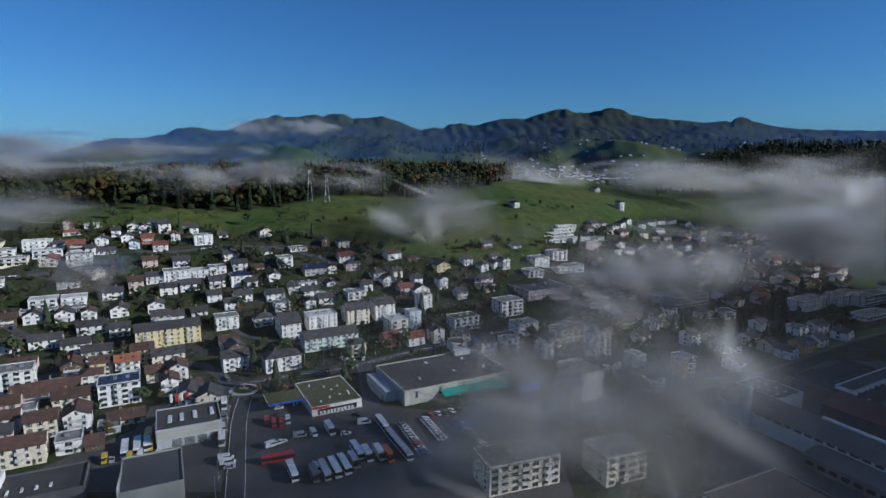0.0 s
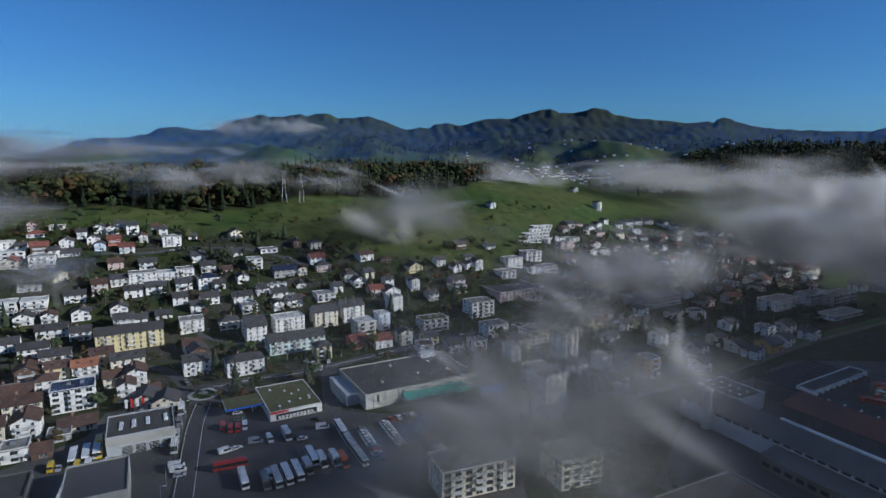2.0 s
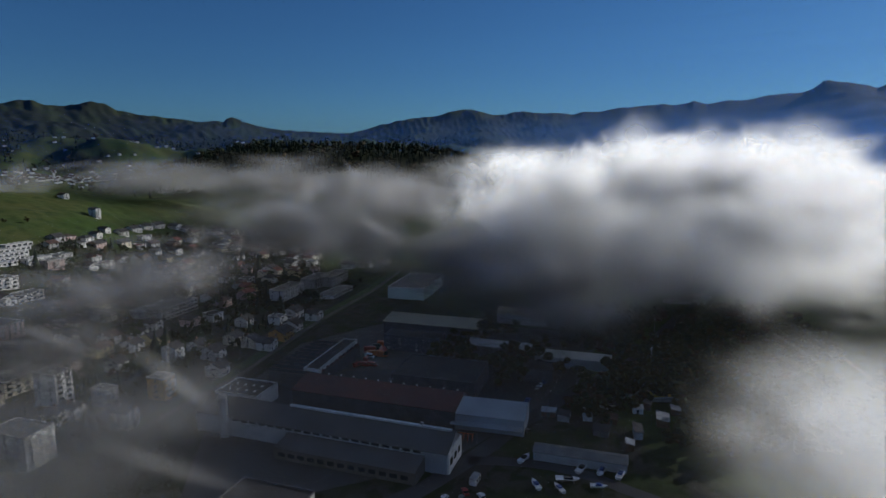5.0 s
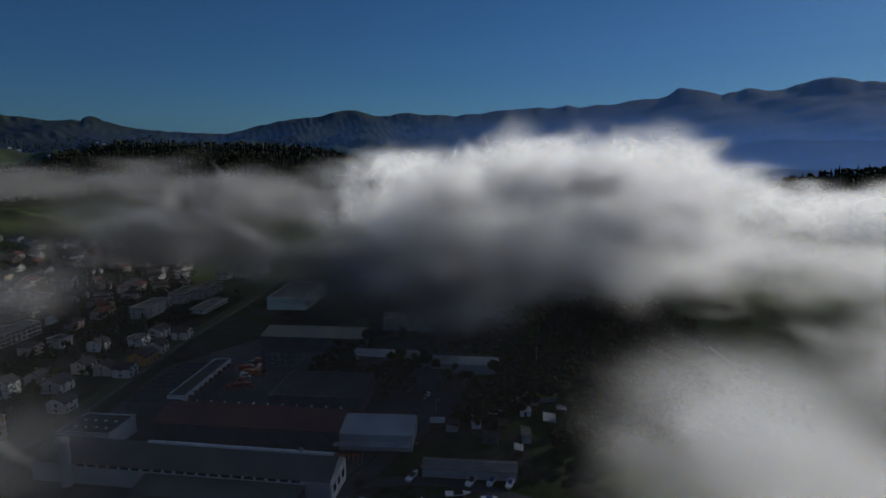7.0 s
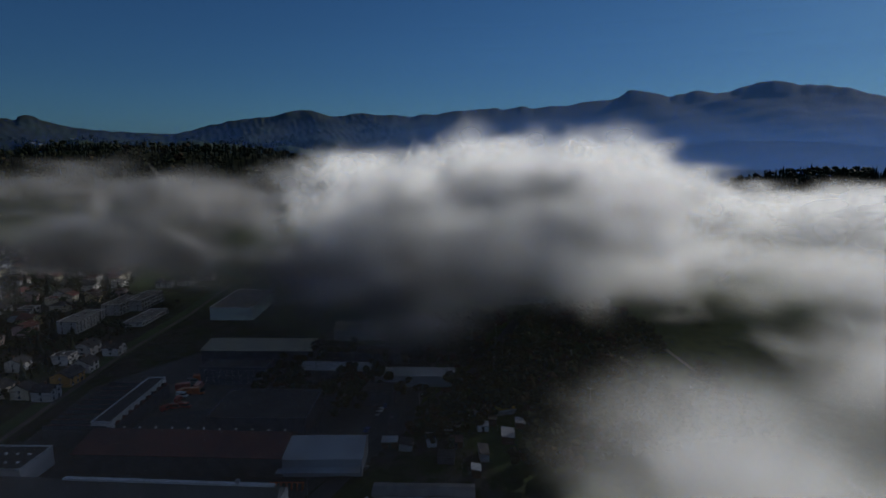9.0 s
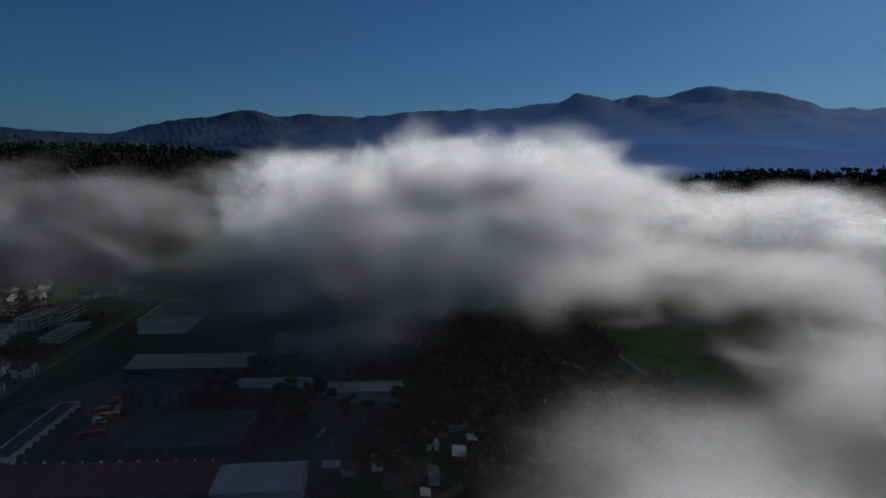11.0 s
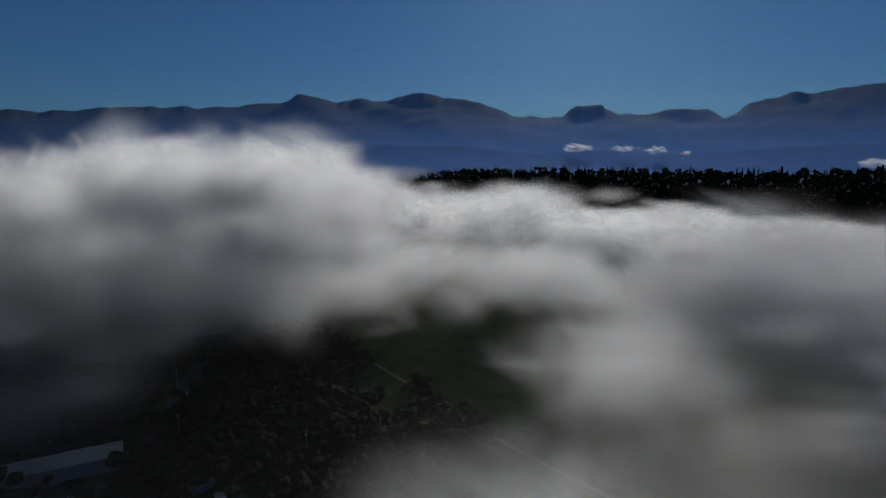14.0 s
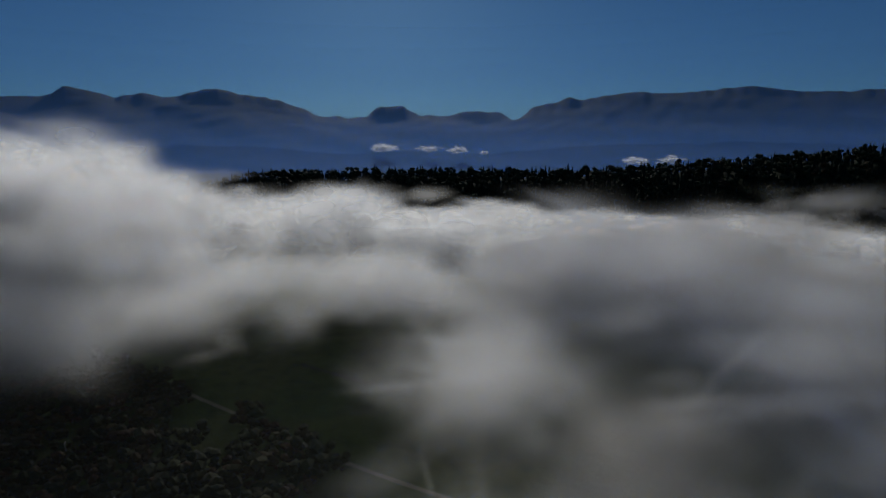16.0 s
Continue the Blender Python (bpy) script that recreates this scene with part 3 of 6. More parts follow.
def house(x, y, turn, w, d, floors, kind, wall, roof, group, plain=False):
    c, s_ = math.cos(radians(turn)), math.sin(radians(turn))
    zs = [float(land(x + px * c - py * s_, y + px * s_ + py * c)) for px in (-w / 2, w / 2) for py in (0, d)]
    base, low = float(land(x, y)), min(zs) - 1.0
    big = floors >= 3 and w > 13
    name = "apartment_block" if big or floors >= 4 else "house"
    label = f"{WALLWORD[wall]} {'apartment block' if name != 'house' else 'house'} of {('one', 'two', 'three', 'four', 'five', 'six')[floors - 1]} floors, {ROOFWORD[roof]} {WORD[kind]}"
    t = thing(name, x, y, base, turn, label, "apartment block" if name != "house" else "house", group)
    BUILT.append((x + d / 2 * -s_, y + d / 2 * c, max(w, d) * .62))
    h = floors * STOREY + .1
    under = low - base
    hw = w / 2
    shape, top = Shape(), Shape()
    if kind == "f":
        shape.box(-hw, 0, under, hw, d, h)
        top.box(-hw - .25, -.25, h - .25, hw + .25, d + .25, h + .12, 0)
        e = .3
        for b in ((-hw - .25, -.25, hw + .25, -.25 + e), (-hw - .25, d + .25 - e, hw + .25, d + .25), (-hw - .25, -.25 + e, -hw - .25 + e, d + .25 - e), (hw + .25 - e, -.25 + e, hw + .25, d + .25 - e)):
            top.box(b[0], b[1], h + .12, b[2], b[3], h + .5, 1)
        ridge = h
    elif kind == "h":
        shape.box(-hw, 0, under, hw, d, h)
        k, o = min(d, w) * .5, .6
        ridge = h + k * .48
        r0, r1 = (-hw + k, d / 2), (hw - k, d / 2)
        top.add([(-hw - o, -o, h - .1), (hw + o, -o, h - .1), (hw + o, d + o, h - .1), (-hw - o, d + o, h - .1), (*r0, ridge), (*r1, ridge)],
                [(0, 1, 5, 4), (1, 2, 5), (2, 3, 4, 5), (3, 0, 4), (3, 2, 1, 0)])
        top.box(-hw - o, -o, h - .3, hw + o, d + o, h - .11, 1)
    elif kind == "G":
        ridge = h + hw * .5
        shape.prism([(-hw, under), (hw, under), (hw, h), (0, ridge), (-hw, h)], 0, d)
        for q in (-1, 1):
            out = [(q * (hw + .7), h - .7 * .5), (q * (hw + .7), h - .7 * .5 + .28), (0, ridge + .28), (0, ridge)]
            top.prism(out if q < 0 else out[::-1], -.8, d + .5)
    else:
        ridge = h + d / 2 * .46
        shape.add([(q, y_, z_) for q in (-hw, hw) for y_, z_ in ((0, under), (d, under), (d, h), (d / 2, ridge), (0, h))],
                  [(0, 4, 3, 2, 1), (5, 6, 7, 8, 9), (0, 5, 9, 4), (1, 2, 7, 6), (2, 3, 8, 7), (3, 4, 9, 8)])
        for y0, y1, e in ((-.7, d / 2, 0), (d + .7, d / 2, 1)):
            z0 = h - .7 * .46
            v = [(q, y_, z_ + g) for q in (-hw - .6, hw + .6) for y_, z_ in ((y0, z0), (y1, ridge)) for g in (0, .28)]
            f = [(0, 1, 3, 2), (4, 6, 7, 5), (0, 4, 5, 1), (1, 5, 7, 3), (3, 7, 6, 2), (2, 6, 4, 0)]
            top.add(v, f if e == 0 else [q[::-1] for q in f])
    child("wall", shape.mesh("wall", WALLS[wall]), t)
    child("roof", top.mesh("roof", ROOFS[roof], M_TRIM), t, label=f"{ROOFWORD[roof]} roof")
    if kind != "f" and not plain:
        cx = hw * (.35 if int(x) % 2 else -.3)
        cy = d / 2 + 1.2 if kind != "G" else d * .6
        child("chimney", Shape().box(-.4, -.4, 0, .4, .4, 2.1).box(-.5, -.5, 2.1, .5, .5, 2.3).mesh("chimney", M_BRICK), t, cx, cy, ridge - 1.2, label="brick chimney with a cap")
        if int(x + y) % 3 == 0 and kind == "g" and w > 10:
            for q in (-.25, .25):
                child("skylight", Shape().box(-.6, -.1, 0, .6, 1.1, .12).mesh("skylight", M_GLASS), piece_of(t, "roof"), q * w, d * .2, h + d * .2 * .46 + .25, 0).rotation_euler = (math.atan(.46), 0, 0)
    elif not plain:
        for q in range(1 + (w > 15)):
            child("roof_hatch", Shape().box(-.8, -.8, 0, .8, .8, .9).mesh("roof_hatch", M_STEEL), piece_of(t, "roof"), (q - .3) * w * .3, d * .55, h + .1, label="grey metal roof hatch")
    pane = SHUTTERED if (int(x * 3 + y) % 2 and kind != "f") else WINDOW
    for level in range(floors):
        z = level * STOREY + 1.45
        if kind == "f" and (int(x + 2 * y) % 3 or floors == 1):
            window_row(t, "front", w, d, z, 3.6, WIDE_WINDOW)
        else:
            window_row(t, "front", w, d, z, 3.1, pane)
        if plain:
            continue
        window_row(t, "left", w, d, z, 4.8, pane)
        if floors > 2 or kind == "G":
            window_row(t, "right", w, d, z, 5.5, pane)
        if level and (big or kind == "f" or int(x) % 2 == 0):
            if big:
                for q in range(max(1, int(w / 9))):
                    balcony(t, -hw + (q + .5) * w / max(1, int(w / 9)), level * STOREY + .3, 3.6)
            else:
                balcony(t, 0, level * STOREY + .3, w * .7)
    if kind == "G":
        child("window", WINDOW, t, 0, 0, h + hw * .16)
    if not plain:
        child("door", DOOR, t, hw * .55 - .4, 0, .1, label="dark front door with a glass light")
    return t



RIVERSIDE = (
    (-175, 191, 30, 14.8, 10.5, 3, "g", "cream", "brown"),
    (-198, 213, 30, 8.4, 9.5, 3, "g", "white", "brown"),
    (-183, 212, 30, 11.2, 10.5, 3, "g", "cream", "brown"),
    (-172, 218, 30, 9.8, 12, 3, "G", "white", "brown"),
    (-164, 201, 30, 8.7, 9.5, 2, "f", "white", "grey"),
    (-156, 204, 30, 6.5, 9.5, 1, "g", "brown", "brown"),
    (-186, 235, 30, 14.1, 10.5, 3, "g", "cream", "brown"),
    (-206, 246, 30, 27.5, 13, 2, "g", "brown", "brown"),
    (-209, 226, 30, 9.9, 10.5, 3, "g", "pink", "brown"),
    (-200, 226, 30, 7.2, 9.5, 2, "f", "white", "grey"),
    (-170, 245, 30, 17.1, 13, 4, "f", "white", "blue"),
    (-193, 260, 30, 9.6, 11, 3, "h", "white", "brown"),
    (-156, 226, 30, 13.9, 10.5, 1, "g", "cream", "brown"),
    (-158, 217, 30, 8.2, 9.5, 1, "f", "grey", "grey"),
)
CROSSING = (
    (-152, 256, 30, 7.8, 9.5, 3, "G", "white", "brown"),
    (-167, 272, 30, 9.8, 10.5, 2, "g", "cream", "brown"),
    (-156, 272, 30, 9.3, 12, 3, "G", "white", "brown"),
    (-186, 279, 30, 11.3, 10.5, 3, "g", "white", "orange"),
    (-187, 295, 30, 11.2, 10.5, 3, "g", "tan", "brown"),
    (-170, 290, 30, 15.9, 10.5, 3, "g", "cream", "dark"),
    (-198, 276, 30, 10.1, 10.5, 3, "g", "yellow", "brown"),
    (-210, 271, 30, 10.1, 12, 3, "G", "brown", "brown"),
    (-213, 296, 30, 14.6, 10.5, 2, "g", "white", "dark"),
    (-229, 302, 30, 14.3, 10.5, 2, "g", "white", "dark"),
    (-229, 255, 30, 17.2, 13, 4, "f", "white", "grey"),
    (-210, 258, 30, 15.4, 11, 1, "h", "grey", "grey"),
    (-240, 276, 30, 12.2, 10.5, 2, "g", "pink", "brown"),
    (-144, 264, 30, 7.2, 9.5, 1, "h", "brown", "brown"),
)
LOWER_SLOPE = (
    (-247, 303, 30, 15.8, 10.5, 2, "g", "white", "dark"),
    (-263, 295, 30, 11.7, 10.5, 2, "g", "white", "brown"),
    (-269, 324, 30, 10.0, 12, 2, "G", "white", "dark"),
    (-280, 318, 30, 9.0, 10.5, 2, "g", "brown", "brown"),
    (-254, 330, 30, 10.0, 12, 2, "G", "white", "dark"),
    (-242, 335, 30, 8.1, 9.5, 2, "G", "white", "brown"),
    (-232, 322, 30, 15.7, 10.5, 2, "g", "white", "dark"),
    (-216, 323, 30, 10.9, 10.5, 2, "g", "white", "dark"),
    (-227, 342, 30, 10.2, 12, 2, "G", "white", "dark"),
    (-274, 340, 30, 15.2, 11.5, 2, "f", "white", "white"),
    (-259, 347, 30, 13.9, 11.5, 2, "f", "white", "white"),
    (-272, 333, 30, 19.2, 11.5, 1, "f", "white", "grey"),
    (-257, 340, 30, 16.5, 11.5, 1, "f", "white", "grey"),
    (-184, 318, 30, 34.5, 13, 4, "g", "yellow", "dark"),
    (-209, 352, 30, 9.7, 12, 2, "G", "white", "dark"),
)
MID_SLOPE = (
    (-198, 337, 30, 11.2, 10.5, 3, "g", "grey", "dark"),
    (-191, 343, 30, 7.8, 9.5, 2, "g", "white", "dark"),
    (-226, 384, 30, 11.0, 10.5, 2, "g", "white", "dark"),
    (-232, 371, 30, 9.2, 10.5, 3, "g", "pink", "brown"),
    (-241, 359, 30, 11.9, 10.5, 2, "g", "white", "dark"),
    (-213, 390, 30, 17.4, 11.5, 3, "f", "white", "grey"),
    (-201, 399, 30, 15.3, 11.5, 2, "f", "white", "white"),
    (-191, 406, 30, 11.4, 11.5, 2, "f", "white", "grey"),
    (-199, 381, 30, 13.9, 10.5, 2, "g", "white", "dark"),
    (-211, 373, 30, 10.7, 10.5, 2, "g", "white", "dark"),
    (-220, 411, 30, 11.6, 10.5, 2, "g", "white", "dark"),
    (-239, 403, 30, 9.8, 10.5, 2, "g", "pink", "brown"),
    (-184, 388, 30, 10.2, 10.5, 2, "g", "white", "dark"),
    (-179, 371, 30, 9.1, 10.5, 2, "g", "white", "dark"),
    (-182, 354, 30, 9.4, 10.5, 1, "g", "white", "dark"),
)
UPPER_ROW = (
    (-279, 453, 30, 8.2, 9.5, 2, "G", "white", "dark"),
    (-270, 455, 30, 8.7, 9.5, 2, "G", "white", "dark"),
    (-257, 461, 30, 9.2, 10.5, 3, "g", "white", "dark"),
    (-271, 431, 30, 8.3, 9.5, 2, "G", "white", "dark"),
    (-262, 424, 30, 7.3, 9.5, 2, "G", "blue", "dark"),
    (-285, 421, 30, 9.0, 9.5, 2, "G", "white", "dark"),
    (-276, 409, 30, 14.2, 10.5, 1, "g", "white", "dark"),
    (-292, 402, 30, 10.8, 10.5, 3, "g", "brown", "red"),
    (-281, 388, 30, 15.2, 11.5, 3, "f", "white", "grey"),
    (-244, 428, 30, 10.4, 10.5, 2, "g", "white", "red"),
    (-258, 436, 30, 8.8, 9.5, 2, "g", "red", "red"),
    (-242, 448, 30, 6.5, 9.5, 2, "G", "white", "red"),
    (-220, 449, 30, 13.5, 11.5, 3, "f", "white", "grey"),
    (-321, 402, 30, 17.6, 11.5, 3, "f", "white", "white"),
    (-307, 393, 30, 18.0, 11.5, 2, "f", "white", "white"),
)
WEST_EDGE = (
    (-335, 389, 30, 11.5, 11.5, 2, "f", "white", "grey"),
    (-320, 377, 30, 16.7, 11.5, 2, "f", "cream", "grey"),
    (-273, 363, 30, 12.9, 10.5, 2, "g", "grey", "dark"),
    (-284, 438, 30, 6.5, 9.5, 2, "g", "white", "dark"),
    (-247, 478, 30, 6.5, 9.5, 1, "g", "grey", "brown"),
    (-270, 466, 30, 6.5, 9.5, 2, "g", "white", "dark"),
    (-237, 470, 30, 6.5, 9.5, 2, "g", "white", "dark"),
    (-212, 468, 30, 6.5, 9.5, 1, "g", "white", "dark"),
    (-283, 404, 30, 6.5, 9.5, 2, "g", "white", "dark"),
    (-307, 405, 30, 6.5, 9.5, 2, "g", "white", "dark"),
)
TERRACE_ROAD = (
    (-191, 429, 30, 9.5, 10.5, 2, "g", "white", "dark"),
    (-178, 415, 30, 10.0, 10.5, 2, "g", "white", "dark"),
    (-169, 393, 30, 13.5, 11, 3, "h", "white", "blue"),
    (-161, 375, 30, 11.4, 10.5, 2, "g", "white", "dark"),
    (-165, 365, 30, 8.9, 9.5, 2, "g", "white", "dark"),
    (-149, 404, 30, 7.7, 9.5, 2, "G", "white", "dark"),
    (-147, 425, 30, 10.2, 11.5, 3, "f", "white", "grey"),
    (-145, 452, 30, 12.7, 11.5, 1, "f", "white", "dark"),
    (-168, 443, 30, 10.6, 10.5, 1, "g", "white", "dark"),
    (-127, 468, 30, 6.5, 9.5, 2, "G", "brown", "dark"),
    (-105, 444, 30, 11.7, 10.5, 2, "g", "white", "red"),
    (-123, 420, 30, 17.0, 10.5, 2, "g", "grey", "blue"),
    (-112, 425, 30, 6.5, 9.5, 2, "G", "cream", "brown"),
    (-126, 403, 30, 15.5, 11.5, 1, "f", "white", "grey"),
    (-119, 390, 30, 10.3, 10.5, 2, "g", "white", "dark"),
)
UPPER_BLOCKS = (
    (-109, 408, 30, 6.5, 9.5, 1, "G", "white", "dark"),
    (-141, 381, 30, 12.3, 10.5, 2, "g", "white", "dark"),
    (-133, 370, 30, 9.8, 11.5, 2, "f", "white", "grey"),
    (-116, 377, 30, 6.6, 9.5, 2, "G", "white", "dark"),
    (-107, 383, 30, 10.1, 10.5, 2, "g", "white", "dark"),
    (-88, 394, 30, 12.9, 11.5, 2, "f", "white", "grey"),
    (-76, 424, 30, 10.4, 11, 2, "h", "white", "dark"),
    (-68, 417, 30, 9.8, 12, 2, "G", "white", "dark"),
    (-63, 430, 30, 7.1, 9.5, 2, "g", "cream", "dark"),
    (-54, 406, 30, 10.1, 10.5, 2, "g", "pink", "red"),
    (-28, 418, 30, 6.5, 9.5, 3, "G", "white", "dark"),
    (-161, 392, 30, 7.1, 9.5, 2, "g", "white", "dark"),
    (-132, 392, 30, 6.5, 9.5, 2, "g", "white", "dark"),
    (-82, 406, 30, 6.7, 9.5, 2, "g", "white", "dark"),
    (-47, 421, 30, 6.5, 9.5, 2, "g", "white", "dark"),
)
APARTMENT_ROW = (
    (-101, 349, 30, 17.9, 13, 4, "f", "white", "white"),
    (-81, 361, 30, 14.9, 13, 4, "g", "cream", "dark"),
    (-65, 371, 30, 13.9, 13, 4, "g", "white", "dark"),
    (-117, 335, 30, 11.7, 19, 4, "g", "white", "dark"),
    (-90, 325, 30, 32.1, 13, 3, "g", "green", "dark"),
    (-139, 350, 30, 11.4, 11, 2, "h", "cream", "dark"),
    (-159, 342, 30, 13.3, 11.5, 3, "f", "white", "grey"),
    (-72, 313, 30, 8.4, 9.5, 3, "h", "yellow", "dark"),
    (-108, 290, 30, 18.6, 11, 3, "h", "white", "dark"),
    (-133, 289, 30, 13.2, 10.5, 3, "g", "white", "dark"),
    (-53, 347, 30, 11.6, 13, 4, "f", "cream", "white"),
    (-44, 361, 30, 7.6, 9.5, 4, "f", "blue", "white"),
    (-39, 387, 30, 9.0, 9.5, 4, "f", "white", "grey"),
    (-41, 333, 30, 10.5, 10.5, 2, "g", "white", "red"),
    (-55, 331, 30, 9.7, 10.5, 2, "g", "red", "red"),
)
STATION_SIDE = (
    (-28, 339, 30, 7.5, 9.5, 3, "G", "cream", "dark"),
    (-11, 362, 30, 18.0, 11.5, 3, "f", "white", "green"),
    (-13, 340, 30, 8.8, 9.5, 2, "g", "yellow", "dark"),
    (13, 455, 30, 6.5, 9.5, 2, "G", "white", "dark"),
    (18, 458, 30, 6.5, 9.5, 2, "G", "white", "dark"),
    (3, 455, 30, 6.9, 9.5, 1, "g", "white", "dark"),
    (32, 498, 30, 7.8, 9.5, 1, "g", "white", "dark"),
    (6, 494, 30, 10.8, 10.5, 2, "g", "brown", "dark"),
    (-10, 458, 30, 7.9, 9.5, 2, "g", "white", "dark"),
    (4, 429, 30, 10.3, 10.5, 2, "g", "pink", "dark"),
    (-14, 406, 30, 7.9, 9.5, 2, "g", "grey", "dark"),
)
EAST_BLOCKS = (
    (48, 261, 30, 12.1, 19, 5, "f", "white", "grey"),
    (61, 294, 30, 6.5, 9.5, 2, "G", "white", "dark"),
    (68, 296, 30, 6.5, 9.5, 2, "G", "white", "dark"),
    (82, 270, 30, 6.5, 9.5, 3, "G", "white", "dark"),
    (66, 316, 30, 9.1, 13, 6, "f", "white", "grey"),
    (104, 291, 30, 7.5, 9.5, 4, "f", "orange", "grey"),
    (56, 348, 30, 22.3, 13, 3, "f", "cream", "grey"),
    (20, 387, 30, 17.5, 13, 4, "f", "white", "grey"),
    (28, 355, 30, 14.9, 11.5, 3, "f", "white", "grey"),
    (16, 332, 30, 8.8, 9.5, 2, "f", "white", "grey"),
    (35, 315, 30, 6.5, 9.5, 3, "f", "white", "grey"),
    (50, 419, 30, 38.7, 30, 3, "f", "pink", "dark"),
    (82, 301, 30, 6.5, 9.5, 3, "f", "grey", "grey"),
    (75, 274, 30, 6.5, 9.5, 2, "g", "brown", "dark"),
)
HILL_TERRACES = (
    (50, 470, 30, 14.3, 11.5, 3, "f", "white", "grey"),
    (68, 493, 30, 15.5, 11.5, 3, "f", "white", "grey"),
    (79, 480, 30, 17.8, 11.5, 2, "f", "white", "grey"),
    (43, 449, 30, 13.4, 11.5, 2, "f", "white", "grey"),
    (70, 531, 30, 23.6, 7, 1, "f", "white", "white"),
    (75, 543, 30, 26.8, 7, 1, "f", "white", "white"),
    (79, 553, 30, 27.4, 7, 1, "f", "white", "white"),
    (83, 565, 30, 25.6, 7, 1, "f", "white", "white"),
    (87, 574, 30, 22.2, 7, 1, "f", "white", "white"),
    (95, 542, 30, 19.0, 11.5, 2, "f", "white", "white"),
    (104, 536, 30, 14.1, 11.5, 3, "f", "pink", "grey"),
    (114, 553, 30, 12.1, 11.5, 3, "f", "white", "grey"),
    (20, 456, 30, 6.5, 9.5, 3, "G", "white", "dark"),
    (3, 450, 30, 6.5, 9.5, 2, "G", "white", "dark"),
    (13, 473, 30, 8.5, 7, 1, "g", "grey", "dark"),
)
FAR_QUARTER = (
    (160, 437, 30, 36.4, 13, 3, "f", "grey", "grey"),
    (151, 449, 30, 32.1, 13, 2, "f", "grey", "white"),
    (174, 522, 30, 6.5, 9.5, 6, "f", "white", "grey"),
    (187, 538, 30, 11.0, 11.5, 3, "f", "white", "grey"),
    (246, 429, 30, 31.4, 13, 3, "f", "white", "grey"),
    (302, 447, 30, 32.5, 13, 3, "f", "grey", "grey"),
    (285, 448, 30, 30.3, 13, 3, "f", "grey", "grey"),
    (280, 409, 30, 36.0, 13, 1, "f", "white", "grey"),
    (189, 333, 30, 11.9, 10.5, 2, "g", "orange", "dark"),
    (203, 366, 30, 8.5, 9.5, 2, "f", "white", "dark"),
    (219, 372, 30, 10.7, 10.5, 2, "g", "white", "dark"),
    (226, 357, 30, 8.2, 9.5, 2, "G", "white", "dark"),
    (203, 344, 30, 8.5, 9.5, 2, "g", "white", "dark"),
    (173, 321, 30, 8.0, 9.5, 2, "G", "white", "dark"),
    (184, 376, 30, 8.0, 9.5, 2, "g", "white", "dark"),
)
FAR_GARDENS = (
    (144, 328, 30, 9.6, 10.5, 2, "g", "white", "dark"),
    (163, 345, 30, 8.3, 9.5, 2, "g", "cream", "dark"),
    (135, 301, 30, 7.8, 9.5, 2, "g", "white", "dark"),
    (126, 341, 30, 7.0, 9.5, 3, "g", "white", "dark"),
    (124, 395, 30, 6.5, 9.5, 2, "G", "white", "dark"),
    (137, 410, 30, 6.6, 9.5, 2, "G", "white", "dark"),
    (242, 562, 30, 12.3, 12, 3, "G", "white", "dark"),
    (242, 588, 30, 9.5, 10.5, 2, "g", "white", "dark"),
    (195, 505, 30, 14.0, 10.5, 2, "g", "white", "dark"),
    (114, 373, 30, 8.1, 9.5, 2, "g", "white", "dark"),
    (98, 345, 30, 7.3, 9.5, 2, "g", "white", "dark"),
    (141, 345, 30, 6.5, 9.5, 2, "g", "grey", "dark"),
    (168, 332, 30, 6.5, 9.5, 2, "g", "cream", "dark"),
    (349, 493, 30, 9.6, 12, 2, "G", "white", "dark"),
    (365, 486, 30, 9.7, 12, 2, "G", "white", "dark"),
    (389, 488, 30, 9.9, 12, 2, "G", "white", "dark"),
)
VALLEY_VILLAGE = (
    (157, 633, 30, 6.9, 9.5, 2, "G", "white", "dark"),
    (171, 661, 30, 6.5, 9.5, 2, "G", "white", "dark"),
    (188, 669, 30, 10.8, 10.5, 2, "g", "white", "dark"),
    (209, 701, 30, 13.5, 10.5, 2, "g", "white", "dark"),
    (225, 717, 30, 12.1, 10.5, 2, "g", "white", "dark"),
    (242, 731, 30, 14.8, 10.5, 2, "g", "white", "dark"),
    (263, 731, 30, 10.4, 12, 2, "G", "white", "dark"),
    (273, 726, 30, 13.4, 10.5, 2, "g", "white", "dark"),
    (309, 729, 30, 21.7, 10.5, 2, "g", "white", "dark"),
    (335, 736, 30, 12.1, 12, 2, "G", "white", "dark"),
    (295, 681, 30, 20.5, 10.5, 2, "g", "white", "dark"),
    (373, 752, 30, 13.8, 10.5, 2, "g", "white", "dark"),
    (416, 766, 30, 15.2, 10.5, 2, "g", "white", "dark"),
    (174, 707, 30, 6.5, 9.5, 4, "G", "white", "dark"),
    (162, 789, 30, 7.3, 9.5, 2, "G", "white", "dark"),
    (40, 604, 30, 6.5, 9.5, 2, "G", "white", "dark"),
)

